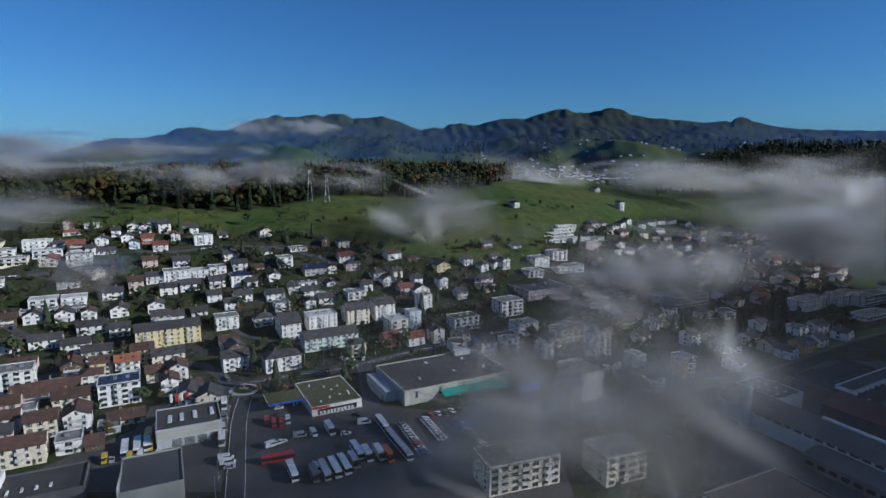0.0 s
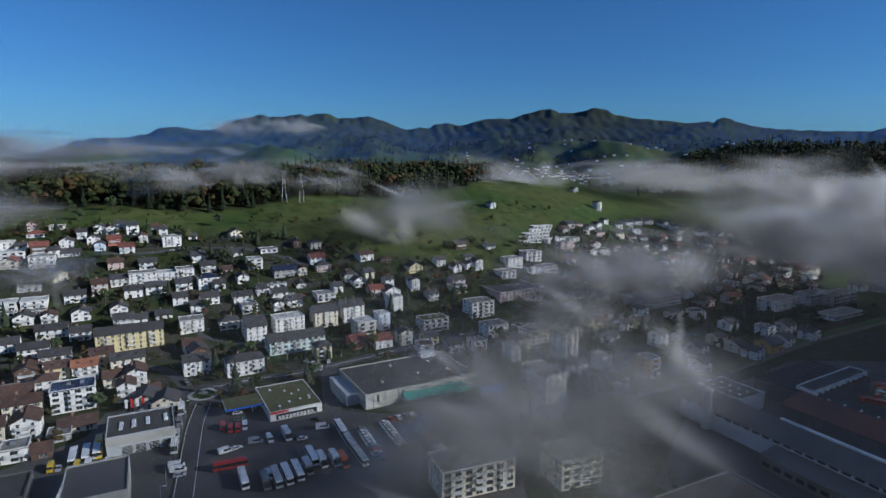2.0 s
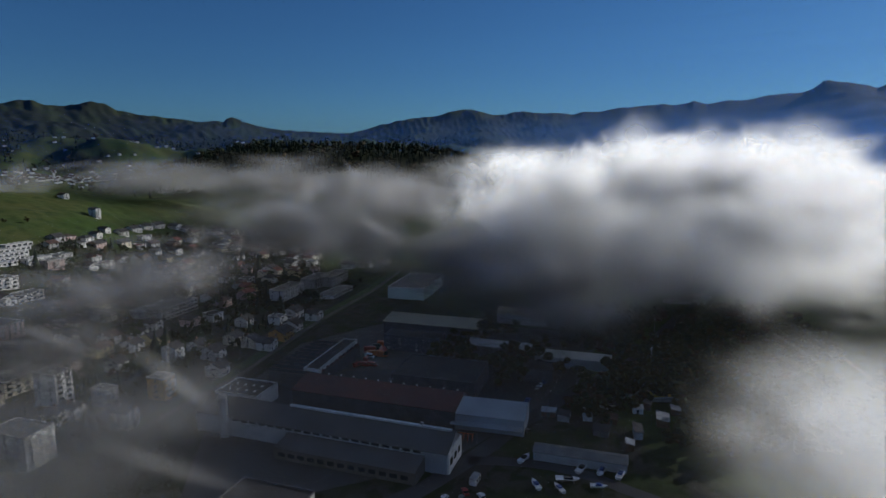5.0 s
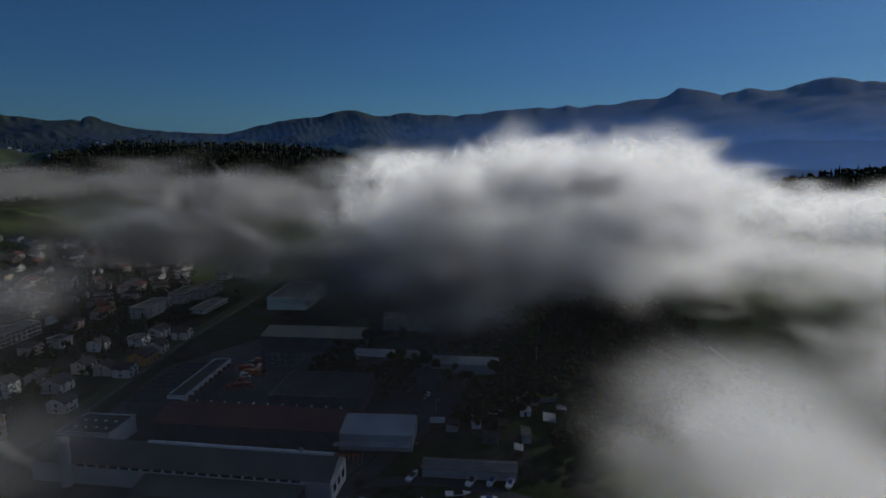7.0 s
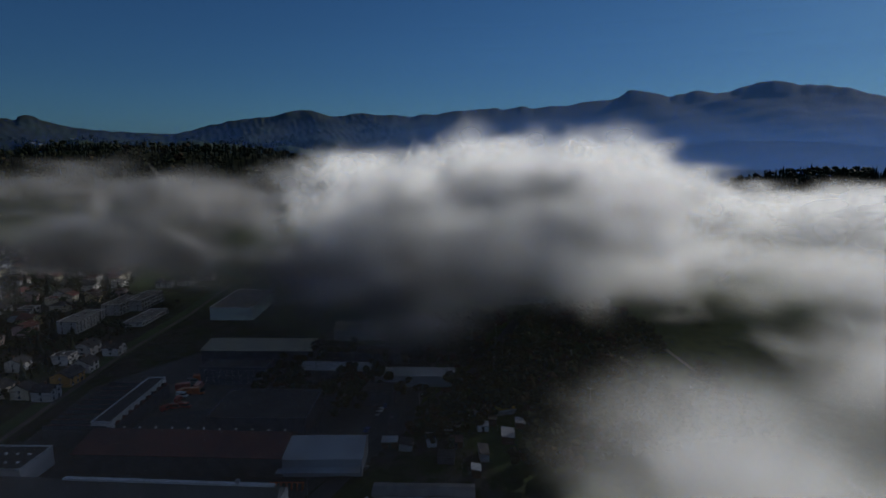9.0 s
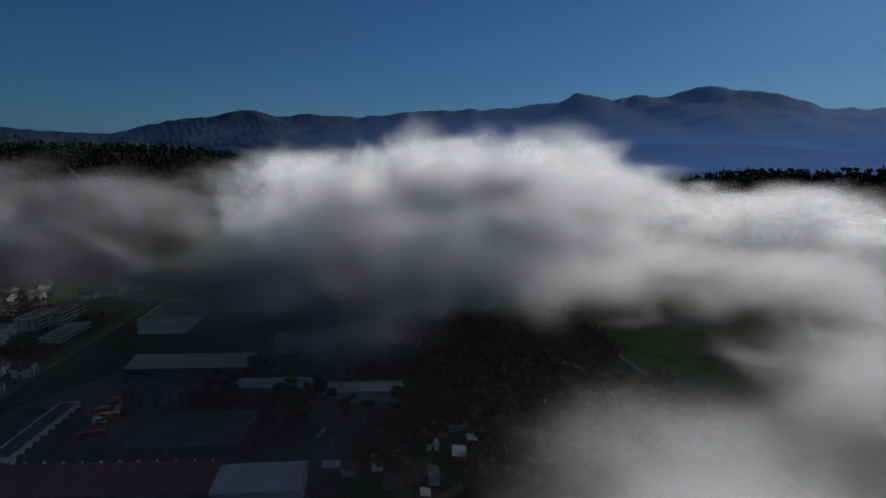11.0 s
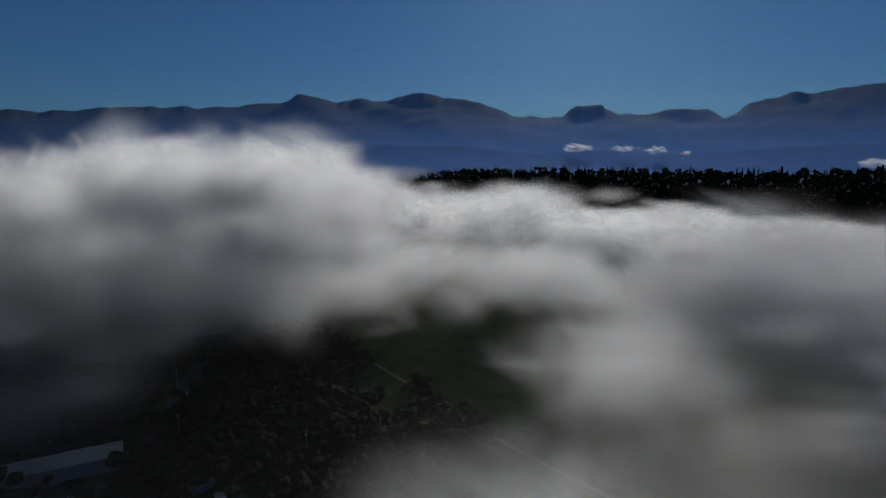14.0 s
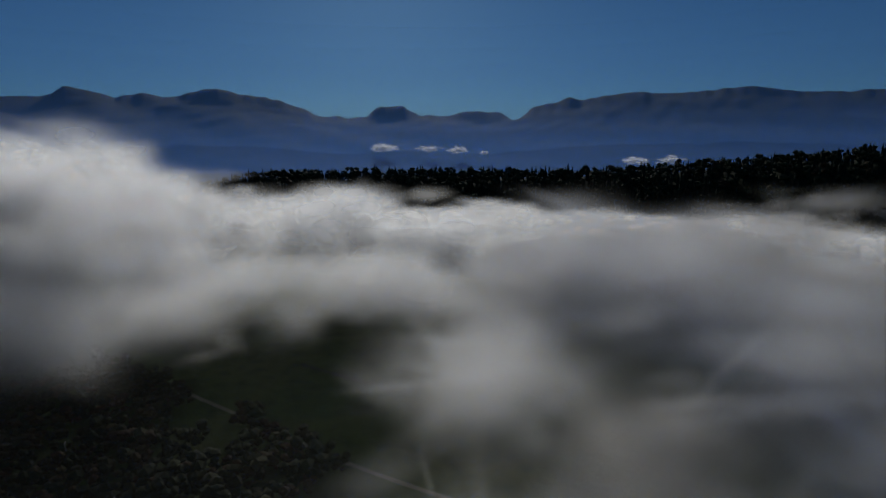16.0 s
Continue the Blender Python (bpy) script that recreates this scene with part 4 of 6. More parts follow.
DISTRICTS = (("houses by the old mill lane", RIVERSIDE), ("houses at the crossing", CROSSING), ("houses on the lower slope", LOWER_SLOPE), ("houses on the middle slope", MID_SLOPE),
             ("houses under the meadow", UPPER_ROW), ("houses at the west edge", WEST_EDGE), ("houses on the terrace road", TERRACE_ROAD), ("houses on the upper street", UPPER_BLOCKS),
             ("apartment row above the shops", APARTMENT_ROW), ("houses on the station side", STATION_SIDE), ("blocks east of the shops", EAST_BLOCKS),
             ("terraced housing on the hill", HILL_TERRACES), ("houses of the far quarter", FAR_QUARTER), ("houses in the far gardens", FAR_GARDENS), ("houses of the valley village", VALLEY_VILLAGE))
for group, rows in DISTRICTS:
    for row in rows:
        house(*row, group)


# ---- large buildings ----
def place(px, py, turn=30):
    """A thing's base from the middle of its front edge."""
    return dict(x=px, y=py, turn=turn)


def rooflights(parent, spots, z, w=1.6, l=3.0, tilt=0):
    me = Shape().prism([(-w / 2, 0), (w / 2, 0), (w / 2 * .7, .5), (-w / 2 * .7, .5)], -l / 2, l / 2).mesh("rooflight", M_LIGHTROOF)
    for x, y in spots:
        child("rooflight", me, piece_of(parent, "roof"), x, y, z, label="pale plastic rooflight")


def ribs(s, x0, x1, y, z0, z1, step, slot, out=.12):
    for i in range(int((x1 - x0) / step)):
        s.box(x0 + i * step, y - out, z0, x0 + i * step + .2, y - .004, z1, slot)


def flat_hall(name, x, y, turn, w, d, h, wall, roof, label, category="hall", rim=.7):
    t = thing(name, x, y, float(land(x, y)), turn, label, category)
    BUILT.append((x - d / 2 * math.sin(radians(turn)), y + d / 2 * math.cos(radians(turn)), max(w, d) * .6))
    child("wall", Shape().box(-w / 2, 0, -.5, w / 2, d, h).mesh("wall", WALLS[wall]), t)
    s = Shape().box(-w / 2 + .3, .3, h, w / 2 - .3, d - .3, h + .15, 0)
    for b in ((-w / 2 - .1, -.1, w / 2 + .1, .3), (-w / 2 - .1, d - .3, w / 2 + .1, d + .1), (-w / 2 - .1, .3, -w / 2 + .3, d - .3), (w / 2 - .3, .3, w / 2 + .1, d - .3)):
        s.box(b[0], b[1], h, b[2], b[3], h + rim, 1)
    child("roof", s.mesh("roof", ROOFS[roof], WALLS[wall] if wall in ("dark", "concrete", "metal") else WALLS["dark"] if name == "grey_hall" else M_TRIM), t)
    return t


def pitched_hall(name, x, y, turn, w, d, h, ridge, wall, roof, label, at=.5, category="hall", end_wall=None):
    """A long hall along x with its ridge at that share of the depth."""
    t = thing(name, x, y, float(land(x, y)), turn, label, category)
    BUILT.append((x - d / 2 * math.sin(radians(turn)), y + d / 2 * math.cos(radians(turn)), max(w, d) * .5))
    k = d * at
    s = Shape().add([(q, y_, z_) for q in (-w / 2, w / 2) for y_, z_ in ((0, -.5), (d, -.5), (d, h), (k, ridge), (0, h))],
                    [(0, 4, 3, 2, 1), (5, 6, 7, 8, 9), (0, 5, 9, 4), (1, 2, 7, 6), (2, 3, 8, 7), (3, 4, 9, 8)])
    child("wall", s.mesh("wall", WALLS[wall]), t)
    for y0, y1, z0 in ((-.5, k, h - .5 * (ridge - h) / max(k, .1)), (d + .5, k, h - .5 * (ridge - h) / max(d - k, .1))):
        r = Shape()
        v = [(q, y_, z_ + g) for q in (-w / 2 - .4, w / 2 + .4) for y_, z_ in ((y0, z0), (y1, ridge)) for g in (.004, .22)]
        f = [(0, 1, 3, 2), (4, 6, 7, 5), (0, 4, 5, 1), (1, 5, 7, 3), (3, 7, 6, 2), (2, 6, 4, 0)]
        r.add(v, f if y0 < y1 else [q[::-1] for q in f])
        child("roof", r.mesh("roof", ROOFS[roof]), t)
    return t


# shopping hall with a flat bitumen roof and a green awning
mall = flat_hall("shopping_hall", -14.3, 264, 29.5, 58, 37, 6.6, "concrete", "tar", "long concrete shopping hall with a dark flat roof and green awning", "shopping hall")
rooflights(mall, [(-16, 12), (4, 14), (16, 27), (-4, 30), (20, 12)], 6.7, 1.2, 2.4)
for i in range(9):
    child("pilaster", Shape().box(-.35, -.25, 0, .35, .02, 6.5).mesh("pilaster", WALLS["concrete"]), mall, -25 + i * 6.2, 0, 0)
    if i % 2 == 0:
        child("window", Shape().box(-.6, -.06, 0, .6, .02, 3.2).mesh("window", M_GLASS), mall, -23 + i * 6.2, 0, 2.9, label="tall narrow window")
aw = Shape().add([(-11, 0, 4.6), (21, 0, 4.6), (21, -5.5, 3.4), (-11, -5.5, 3.4), (-11, 0, 4.4), (21, 0, 4.4), (21, -5.5, 3.2), (-11, -5.5, 3.2)],
                 [(3, 2, 1, 0), (4, 5, 6, 7), (7, 6, 2, 3), (0, 4, 7, 3), (1, 2, 6, 5)])
child("awning", aw.mesh("awning", M_TEAL), mall, 0, 0, 0, label="long teal green awning")
pav = Shape().add([(14, -9, 3.2), (22, -9, 3.2), (22, -4, 3.2), (14, -4, 3.2), (18, -6.5, 5.4)], [(0, 1, 4), (1, 2, 4), (2, 3, 4), (3, 0, 4), (3, 2, 1, 0)])
child("awning_tent", pav.mesh("awning_tent", M_TEAL), mall, label="pointed teal tent roof")
for i in range(9):
    child("awning_post", Shape().tube(0, 0, 0, 3.3, .08).mesh("awning_post", M_STEEL), piece_of(mall, "awning"), -10.8 + i * 3.95, -5.3)
child("stair_tower", Shape().box(-4.5, 0, 0, 4.5, 4, 2.6).mesh("stair_tower", WALLS["metal"]), mall, 19, 32, 6.7, label="pale metal plant room")
child("loading_dock", Shape().box(-7, 0, 0, 0, 26, 5.0).box(-8, 3, 0, -7, 20, 2.5).mesh("loading_dock", WALLS["metal"]), mall, -28.1, 8, 0, label="metal loading dock")


def goods(x, y, turn):
    rng = random.Random(int(x * 7 + y))
    t = thing("plant_display", x, y, 0.1, turn, "potted plants and goods laid out under the awning", "display")
    for i in range(16):
        r, px, py = rng.uniform(.25, .6), rng.uniform(-6, 6), rng.uniform(-2, 2)
        child("pot", Shape().tube(0, 0, 0, r, r * .5, r * .7).mesh("pot", WALLS["red"] if rng.random() < .6 else M_KERB), t, px, py)
        child("plant", Shape().tube(0, 0, r, r * 2.6, r * .9, .1, n=6).mesh("plant", rng.choice(LEAVES)), t, px, py)


goods(-10, 256, 29.5)
goods(0, 261, 29.5)

# garage with rooflights and roller doors
garage = flat_hall("garage", -121, 210.7, 28, 24, 21, 7.4, "metal", "tar", "grey garage workshop with roller doors and a dark flat roof", "garage")
rooflights(garage, [(-7, 10), (-2.5, 10.5), (2.5, 11), (9, 11.5)], 7.5, 1.7, 7)
child("fascia", Shape().box(-12.1, -.35, 4.4, 12.1, -.004, 7.5).mesh("fascia", WALLS["concrete"]), garage, label="pale fascia band")
for i in range(4):
    s = Shape().box(-1.9, -.1, 0, 1.9, .02, 3.6, 0)
    for k in range(6):
        s.box(-1.8, -.14, .25 + k * .56, 1.8, -.1, .65 + k * .56, 1)
    child("roller_door", s.mesh("roller_door", M_TRIM, M_GLASS), garage, -5 + i * 4.7, 0, 0, label="glazed roller door in a pale frame")

# filling station: planted roof, blue-edged canopy
shop = flat_hall("filling_station", -69, 242.5, 30, 23, 31, 4.0, "white", "green", "low shop of the filling station with a planted roof", "filling station", rim=.4)
rooflights(shop, [(-6, 5), (-1, 8), (4, 9), (8, 8), (8.5, 11), (2, 16), (0, 21), (6, 19), (-6, 25)], 4.1, .9, 1.2)
child("sign_band", Shape().box(-11.5, -.3, 3.3, -3.5, -.12, 4.3).mesh("sign_band", M_REDSIGN), shop, label="red sign band over the shop front")
child("shop_window", Shape().box(-9, -.08, .4, 9, .02, 2.9).mesh("shop_window", M_GLASS), shop, label="long shop window")
for i in range(10):
    child("poster", Shape().box(-.55, -.14, .5, .55, -.09, 2.0).mesh("poster", M_LINE), piece_of(shop, "shop_window"), -7.5 + i * 1.6, 0, 0)
can = Shape().box(-27.5, 12, 3.5, -11.7, 25, 4.2, 0).box(-27.6, 11.9, 3.3, -11.7, 12, 4.3, 1).box(-27.6, 12, 3.3, -27.5, 25, 4.3, 2)
child("canopy", can.mesh("canopy", ROOFS["green"], M_BLUE, M_TRIM), shop, label="flat canopy with a blue edge")
for px, py in ((-24, 15), (-24, 22), (-16, 15), (-16, 22)):
    child("canopy_post", Shape().box(-.25, -.25, 0, .25, .25, 3.5).mesh("canopy_post", M_TRIM), piece_of(shop, "canopy"), px, py)
    child("fuel_pump", Shape().box(-.5, -.3, 0, .5, .3, 1.9, 0).box(-.4, -.32, 1.1, .4, -.3, 1.7, 1).mesh("fuel_pump", M_BLUE, M_LINE), shop, px + 1.5, py)

# hall with a saw-cut gable in the foreground, and its neighbours
near_hall = flat_hall("workshop_hall", -112, 166, 28, 19, 24, 8.5, "concrete", "metal", "workshop hall with stepped white gable and grey roof", "hall")
child("stepped_gable", Shape().box(-.4, 0, 0, 0, 14, 3.2).box(-.4, 0, 3.2, 0, 9, 4.2).box(-.4, 0, 4.2, 0, 4, 5.2).mesh("stepped_gable", WALLS["white"]), near_hall, -9.5, 0, 5.5, label="stepped white gable wall")
row = flat_hall("row_garages", -157, 160, 28, 44, 18, 5.5, "dark", "tar", "low works hall with a dark roof and rooflights", "hall")
rooflights(row, [(-16 + i * 4, 6) for i in range(8)], 5.6, .9, 2.6)
child("party_wall", Shape().box(-.5, 0, 0, .5, 18, 3.0).mesh("party_wall", WALLS["white"]), row, -3, 0, 5.5, label="white fire wall above the roof")

# works: long hall with lean-to, saw-tooth halls, courtyard, sheds
long_hall = pitched_hall("works_hall", 127.2, 200.4, -62, 111, 16, 8.2, 12.3, "metal", "metal", "very long grey works hall with a lean-to and pale ridge light", at=.62)
child("ridge_light", Shape().box(-16, 9.2, 12.0, 54, 10.6, 12.9).mesh("ridge_light", M_LIGHTROOF), long_hall, label="pale ridge light strip")
lean = Shape().add([(-11, 0, 6.2), (47, 0, 6.2), (47, -10, 4.6), (-11, -10, 4.6), (-11, 0, 0), (47, 0, 0), (47, -10, 0), (-11, -10, 0)],
                   [(3, 2, 1, 0), (7, 6, 2, 3), (6, 5, 1, 2), (4, 7, 3, 0)])
child("lean_to", lean.mesh("lean_to", ROOFS["metal"]), long_hall, 0, -.004, 0, label="low lean-to with a sheet roof")
for i in range(20):
    if i < 13:
        child("lean_to_window", Shape().box(-1.4, -.06, 0, 1.4, .02, 1.6).mesh("lean_to_window", M_GLASS), piece_of(long_hall, "lean_to"), -7.5 + i * 4.2, -10, 1.5)
    child("clerestory", Shape().box(-1.5, -.06, 0, 1.5, .02, .9).mesh("clerestory", M_GLASS), piece_of(long_hall, "wall"), -36 + i * 4.2, 0, 6.8)
child("end_wall", Shape().prism([(-.3, 0), (.3, 0), (.3, 8.3), (-.3, 8.3)], .2, 15.8).mesh("end_wall", WALLS["white"]), long_hall, 55.85, 0, 0, label="white rendered end wall")
for k in range(3):
    child("end_window", Shape().box(-.05, 0, 0, .05, 2.4, 2.6).mesh("end_window", M_GLASS), long_hall, 56.2, 2 + k * 4.6, 3)
child("vent_stack", Shape().box(-.6, -.6, 0, .6, .6, 2.5).mesh("vent_stack", M_STEEL), long_hall, 42, 10, 11.5)
silo = thing("silo_tower", 107, 236, 0, -60, "slim pale silo tower beside the works hall", "silo")
child("shaft", Shape().tube(0, 0, 0, 17, 1.9, n=16).mesh("shaft", WALLS["metal"], soft=False), silo)
child("cap", Shape().tube(0, 0, 17, 18.2, 2.3, 1.2, n=16).mesh("cap", M_STEEL), piece_of(silo, "shaft"))
child("ladder", Shape().box(-.3, -2.1, 0, -.22, -2.0, 17).box(.22, -2.1, 0, .3, -2.0, 17).mesh("ladder", M_STEEL), piece_of(silo, "shaft"))


def sawtooth(x, y, turn, w, d, h, teeth, label):
    t = thing("sawtooth_hall", x, y, 0, turn, label, "hall")
    BUILT.append((x - d / 2 * math.sin(radians(turn)), y + d / 2 * math.cos(radians(turn)), max(w, d) * .55))
    child("wall", Shape().box(-w / 2, 0, -.5, w / 2, d, h).mesh("wall", WALLS["dark"]), t)
    p = d / teeth
    tooth = Shape().add([(-w / 2, 0, 0), (w / 2, 0, 0), (w / 2, p, 0), (-w / 2, p, 0), (-w / 2, p * .22, 1.7), (w / 2, p * .22, 1.7)],
                        [(4, 5, 2, 3), (1, 2, 5), (0, 4, 3), (0, 3, 2, 1)], 0).add([(-w / 2, -.01, .15), (w / 2, -.01, .15), (w / 2, p * .2, 1.6), (-w / 2, p * .2, 1.6)], [(0, 1, 2, 3)], 1)
    me = tooth.mesh("roof_tooth", ROOFS["rust"], M_GLASS)
    for i in range(teeth):
        child("roof_tooth", me, t, 0, i * p, h + .004)
    return t


saw = sawtooth(153, 263, -60, 27, 50, 7.2, 10, "saw-tooth works hall with rust-red sheet roofs and glazing")
red = pitched_hall("red_hall", 161, 209, -61, 78, 20, 8.0, 11.0, "dark", "rust", "long dark works hall with a rust-red roof", at=.7)
rooflights(red, [(-35 + i * 6.4, 16.2) for i in range(12)], 10.5, .8, .8)
red2 = flat_hall("tar_hall", 196, 207, -60, 42, 30, 8.4, "dark", "tar", "broad works hall with a dark flat roof", "hall")
yard_wall = flat_hall("white_hall", 182, 265, 32, 48, 8, 9.5, "white", "tar", "white rendered works wing facing the machine yard", "hall")
for i in range(5):
    child("gate", Shape().box(-1.9, -.1, 0, 1.9, .02, 3.8).mesh("gate", M_REDSIGN if i % 2 else M_SHUTTER), yard_wall, 3 + i * 4.2 - 4, 0, 0, label="tall workshop gate")
    child("window", WIDE_WINDOW, yard_wall, -16 + i * 4.4, 0, 6.5)
link = flat_hall("low_wing", 121.7, 257.5, -60, 22, 17, 7.0, "white", "tar", "low white works wing with round rooflights", "hall")
rooflights(link, [(-7 + (i % 4) * 4.5, 5 + (i // 4) * 6) for i in range(8)], 7.1, 1, 1)
yellow = pitched_hall("sheet_hall", 255, 275, -60, 62, 18, 8.2, 10.4, "dark", "straw", "long hall with a pale yellowish sheet roof", at=.85)
yellow2 = pitched_hall("sheet_hall", 320, 250, -60, 40, 16, 7, 9.4, "metal", "straw", "sheet-roofed hall beyond the yard", at=.6)
office = flat_hall("works_office", 229, 262, -60, 34, 13, 8.8, "dark", "tar", "dark flat-roofed works office block", "office")
for k in range(3):
    for i in range(9):
        child("window", WINDOW, office, -14 + i * 3.5, 0, 1.6 + k * 2.8)
white_shed = pitched_hall("white_shed", 188, 164, -58, 31, 18, 7.0, 10.2, "metal", "sheet", "pale sheet-metal hall beside the works road", at=.6)
for i in range(6):
    child("window", WIDE_WINDOW, white_shed, -12 + i * 4.6, 0, 2.2)
child("canopy", Shape().box(-15, -4, 3.6, 15, 0, 3.9).mesh("canopy", ROOFS["sheet"]), white_shed, label="flat sheet canopy")
sheet1 = pitched_hall("store_hall", 259, 222, -62, 38, 12, 6.0, 7.4, "dark", "sheet", "low store hall with a pale sheet roof", at=.6)
sheet2 = pitched_hall("store_hall", 275, 182, -60, 40, 12, 5.6, 7.0, "metal", "sheet", "long low store hall with a pale sheet roof", at=.6)
dark_store = flat_hall("dark_store", 292, 216, -60, 30, 14, 5.6, "dark", "tar", "low dark store with a flat roof", "hall")
kiosk = flat_hall("framed_store", 247, 183, -60, 14, 12, 6.5, "dark", "tar", "dark store with a white-edged flat roof", "hall", rim=.5)
foggy_hall = flat_hall("grey_hall", 88.6, 151, 28, 34, 26, 11.0, "white", "tar", "large hall with white end wall and dark roof", "hall")
boat_shed = pitched_hall("boat_shed", 193, 122, -60, 34, 7, 3.6, 4.6, "grey", "grey", "long low boat shed with a grey corrugated roof", at=.5)
green_hall = flat_hall("green_hall", 338, 362, 31, 56, 30, 9, "green", "grey", "hall with a pale green front and grey roof", "hall")
far_hall = pitched_hall("far_hall", 452, 200, -62, 34, 22, 7, 9, "metal", "sheet", "pale-roofed hall at the field edge", at=.5)

sign = thing("billboard", 18, 258, 0, 28, "blue billboard on steel posts", "billboard")
child("panel", Shape().box(-5.5, -.15, 5.5, 5.5, .15, 9.0, 0).box(-5.7, -.2, 5.3, 5.7, -.16, 5.5, 1).mesh("panel", M_BLUE, M_TRIM), sign, label="blue panel in a pale frame")
for q in (-4.5, 0, 4.5):
    child("post", Shape().tube(q, .3, 0, 8, .18).mesh("post", M_STEEL), sign)
hall_blocks = (("apartment_block", 9, 184, 22, 27), ("apartment_block", 45, 190, 24, 17))
for name, x, y, turn, w in hall_blocks:
    house(x, y, turn, w, 14, 4, "f", "cream", "grey", "blocks under the mist")



# ---- trees ----
ICO = ((0, 0, 1), (.894, 0, .447), (.276, .851, .447), (-.724, .526, .447), (-.724, -.526, .447), (.276, -.851, .447),
       (.724, .526, -.447), (-.276, .851, -.447), (-.894, 0, -.447), (-.276, -.851, -.447), (.724, -.526, -.447), (0, 0, -1))
ICO_F = ((0, 1, 2), (0, 2, 3), (0, 3, 4), (0, 4, 5), (0, 5, 1), (1, 6, 2), (2, 7, 3), (3, 8, 4), (4, 9, 5), (5, 10, 1),
         (2, 6, 7), (3, 7, 8), (4, 8, 9), (5, 9, 10), (1, 10, 6), (6, 11, 7), (7, 11, 8), (8, 11, 9), (9, 11, 10), (10, 11, 6))


def clump(s, rng, x, y, z, r, slot=0):
    """A ragged handful of leaves."""
    s.add([(x + a * r * rng.uniform(.6, 1.3), y + b * r * rng.uniform(.6, 1.3), z + c * r * rng.uniform(.5, 1.0)) for a, b, c in ICO], ICO_F, slot)


def limb(s, a, b, r0, r1):
    a, b = Vector(a), Vector(b)
    d = (b - a).normalized()
    u = d.orthogonal().normalized()
    v = d.cross(u)
    n = 5
    s.add([tuple(p + (u * math.cos(6.2832 * i / n) + v * math.sin(6.2832 * i / n)) * r) for p, r in ((a, r0), (b, r1)) for i in range(n)],
          [(i, (i + 1) % n, (i + 1) % n + n, i + n) for i in range(n)])


def broad_tree(seed, h, leaf):
    """Tapered trunk with limbs, and a crown of leaf clumps with gaps; h in metres."""
    rng = random.Random(seed)
    wood, crown = Shape(), Shape()
    limb(wood, (0, 0, -.5), (rng.uniform(-.2, .2), rng.uniform(-.2, .2), h * .62), h * .028, h * .012)
    for i in range(6):
        a, z = rng.uniform(0, 6.28), h * rng.uniform(.25, .5)
        tip = (math.cos(a) * h * rng.uniform(.2, .34), math.sin(a) * h * rng.uniform(.2, .34), z + h * rng.uniform(.15, .35))
        limb(wood, (0, 0, z), tip, h * .014, h * .004)
        for k in range(6):
            clump(crown, rng, tip[0] + rng.gauss(0, h * .075), tip[1] + rng.gauss(0, h * .075), tip[2] + rng.gauss(0, h * .07), h * rng.uniform(.05, .10))
    for k in range(22):
        a, q = rng.uniform(0, 6.28), rng.random() ** .6 * h * .28
        z = h * rng.uniform(.42, .95)
        q *= 1.15 - abs(z / h - .6) * 1.5
        clump(crown, rng, math.cos(a) * q, math.sin(a) * q, z, h * rng.uniform(.05, .11))
    return wood.mesh("trunk", M_BARK), crown.mesh("crown", leaf)


def conifer(seed, h):
    rng = random.Random(seed)
    wood, crown = Shape(), Shape()
    limb(wood, (0, 0, -.5), (0, 0, h * .95), h * .02, h * .003)
    tiers = 9
    for i in range(tiers):
        z, r = h * (.12 + .8 * i / tiers), h * .19 * (1 - i / tiers) + .25
        n = 9
        top = (rng.uniform(-.1, .1), rng.uniform(-.1, .1), z + h * .19)
        ring = [(math.cos(6.2832 * k / n) * r * rng.uniform(.65, 1.2), math.sin(6.2832 * k / n) * r * rng.uniform(.65, 1.2), z - rng.uniform(0, .06) * h) for k in range(n)]
        crown.add([top] + ring + [(0, 0, z + h * .03)], [(0, 1 + k, 1 + (k + 1) % n) for k in range(n)] + [(n + 1, 1 + (k + 1) % n, 1 + k) for k in range(n)])
    return wood.mesh("trunk", M_BARK), crown.mesh("crown", M_NEEDLES)


KINDS = []
for i, (h, leaf, words) in enumerate(((9, 0, "dark green garden tree with a full round crown"), (7, 1, "olive green garden tree with a loose crown"), (11, 0, "tall dark green tree with a broad crown"),
                                      (8, 2, "garden tree with turning yellow-brown leaves"), (6.5, 3, "small tree with rusty autumn leaves"), (10, 1, "olive green tree with a broad ragged crown"))):
    KINDS.append((*broad_tree(20 + i, h, LEAVES[leaf]), words))
for i, h in enumerate((14, 11, 17)):
    KINDS.append((*conifer(40 + i, h), "dark pointed conifer standing among the houses"))


def tree(x, y, kind, scale, turn, group):
    trunk, crown, words = KINDS[kind]
    t = thing("tree", x, y, float(land(x, y)), turn, words, "tree", group)
    child("trunk", trunk, t)
    child("crown", crown, t)
    t.scale = (scale, scale, scale * (0.9 + .2 * ((x * 7.3) % 1)))
    return t


def is_free(x, y, gap):
    return all((x - a) ** 2 + (y - b) ** 2 > (r + gap) ** 2 for a, b, r in BUILT)


def near_road(x, y, gap):
    for _, w, line in ROADS:
        for (ax, ay), (bx, by) in zip(line, line[1:]):
            dx, dy = bx - ax, by - ay
            k = max(0, min(1, ((x - ax) * dx + (y - ay) * dy) / (dx * dx + dy * dy)))
            if math.hypot(ax + dx * k - x, ay + dy * k - y) < w / 2 + gap:
                return True
    return False


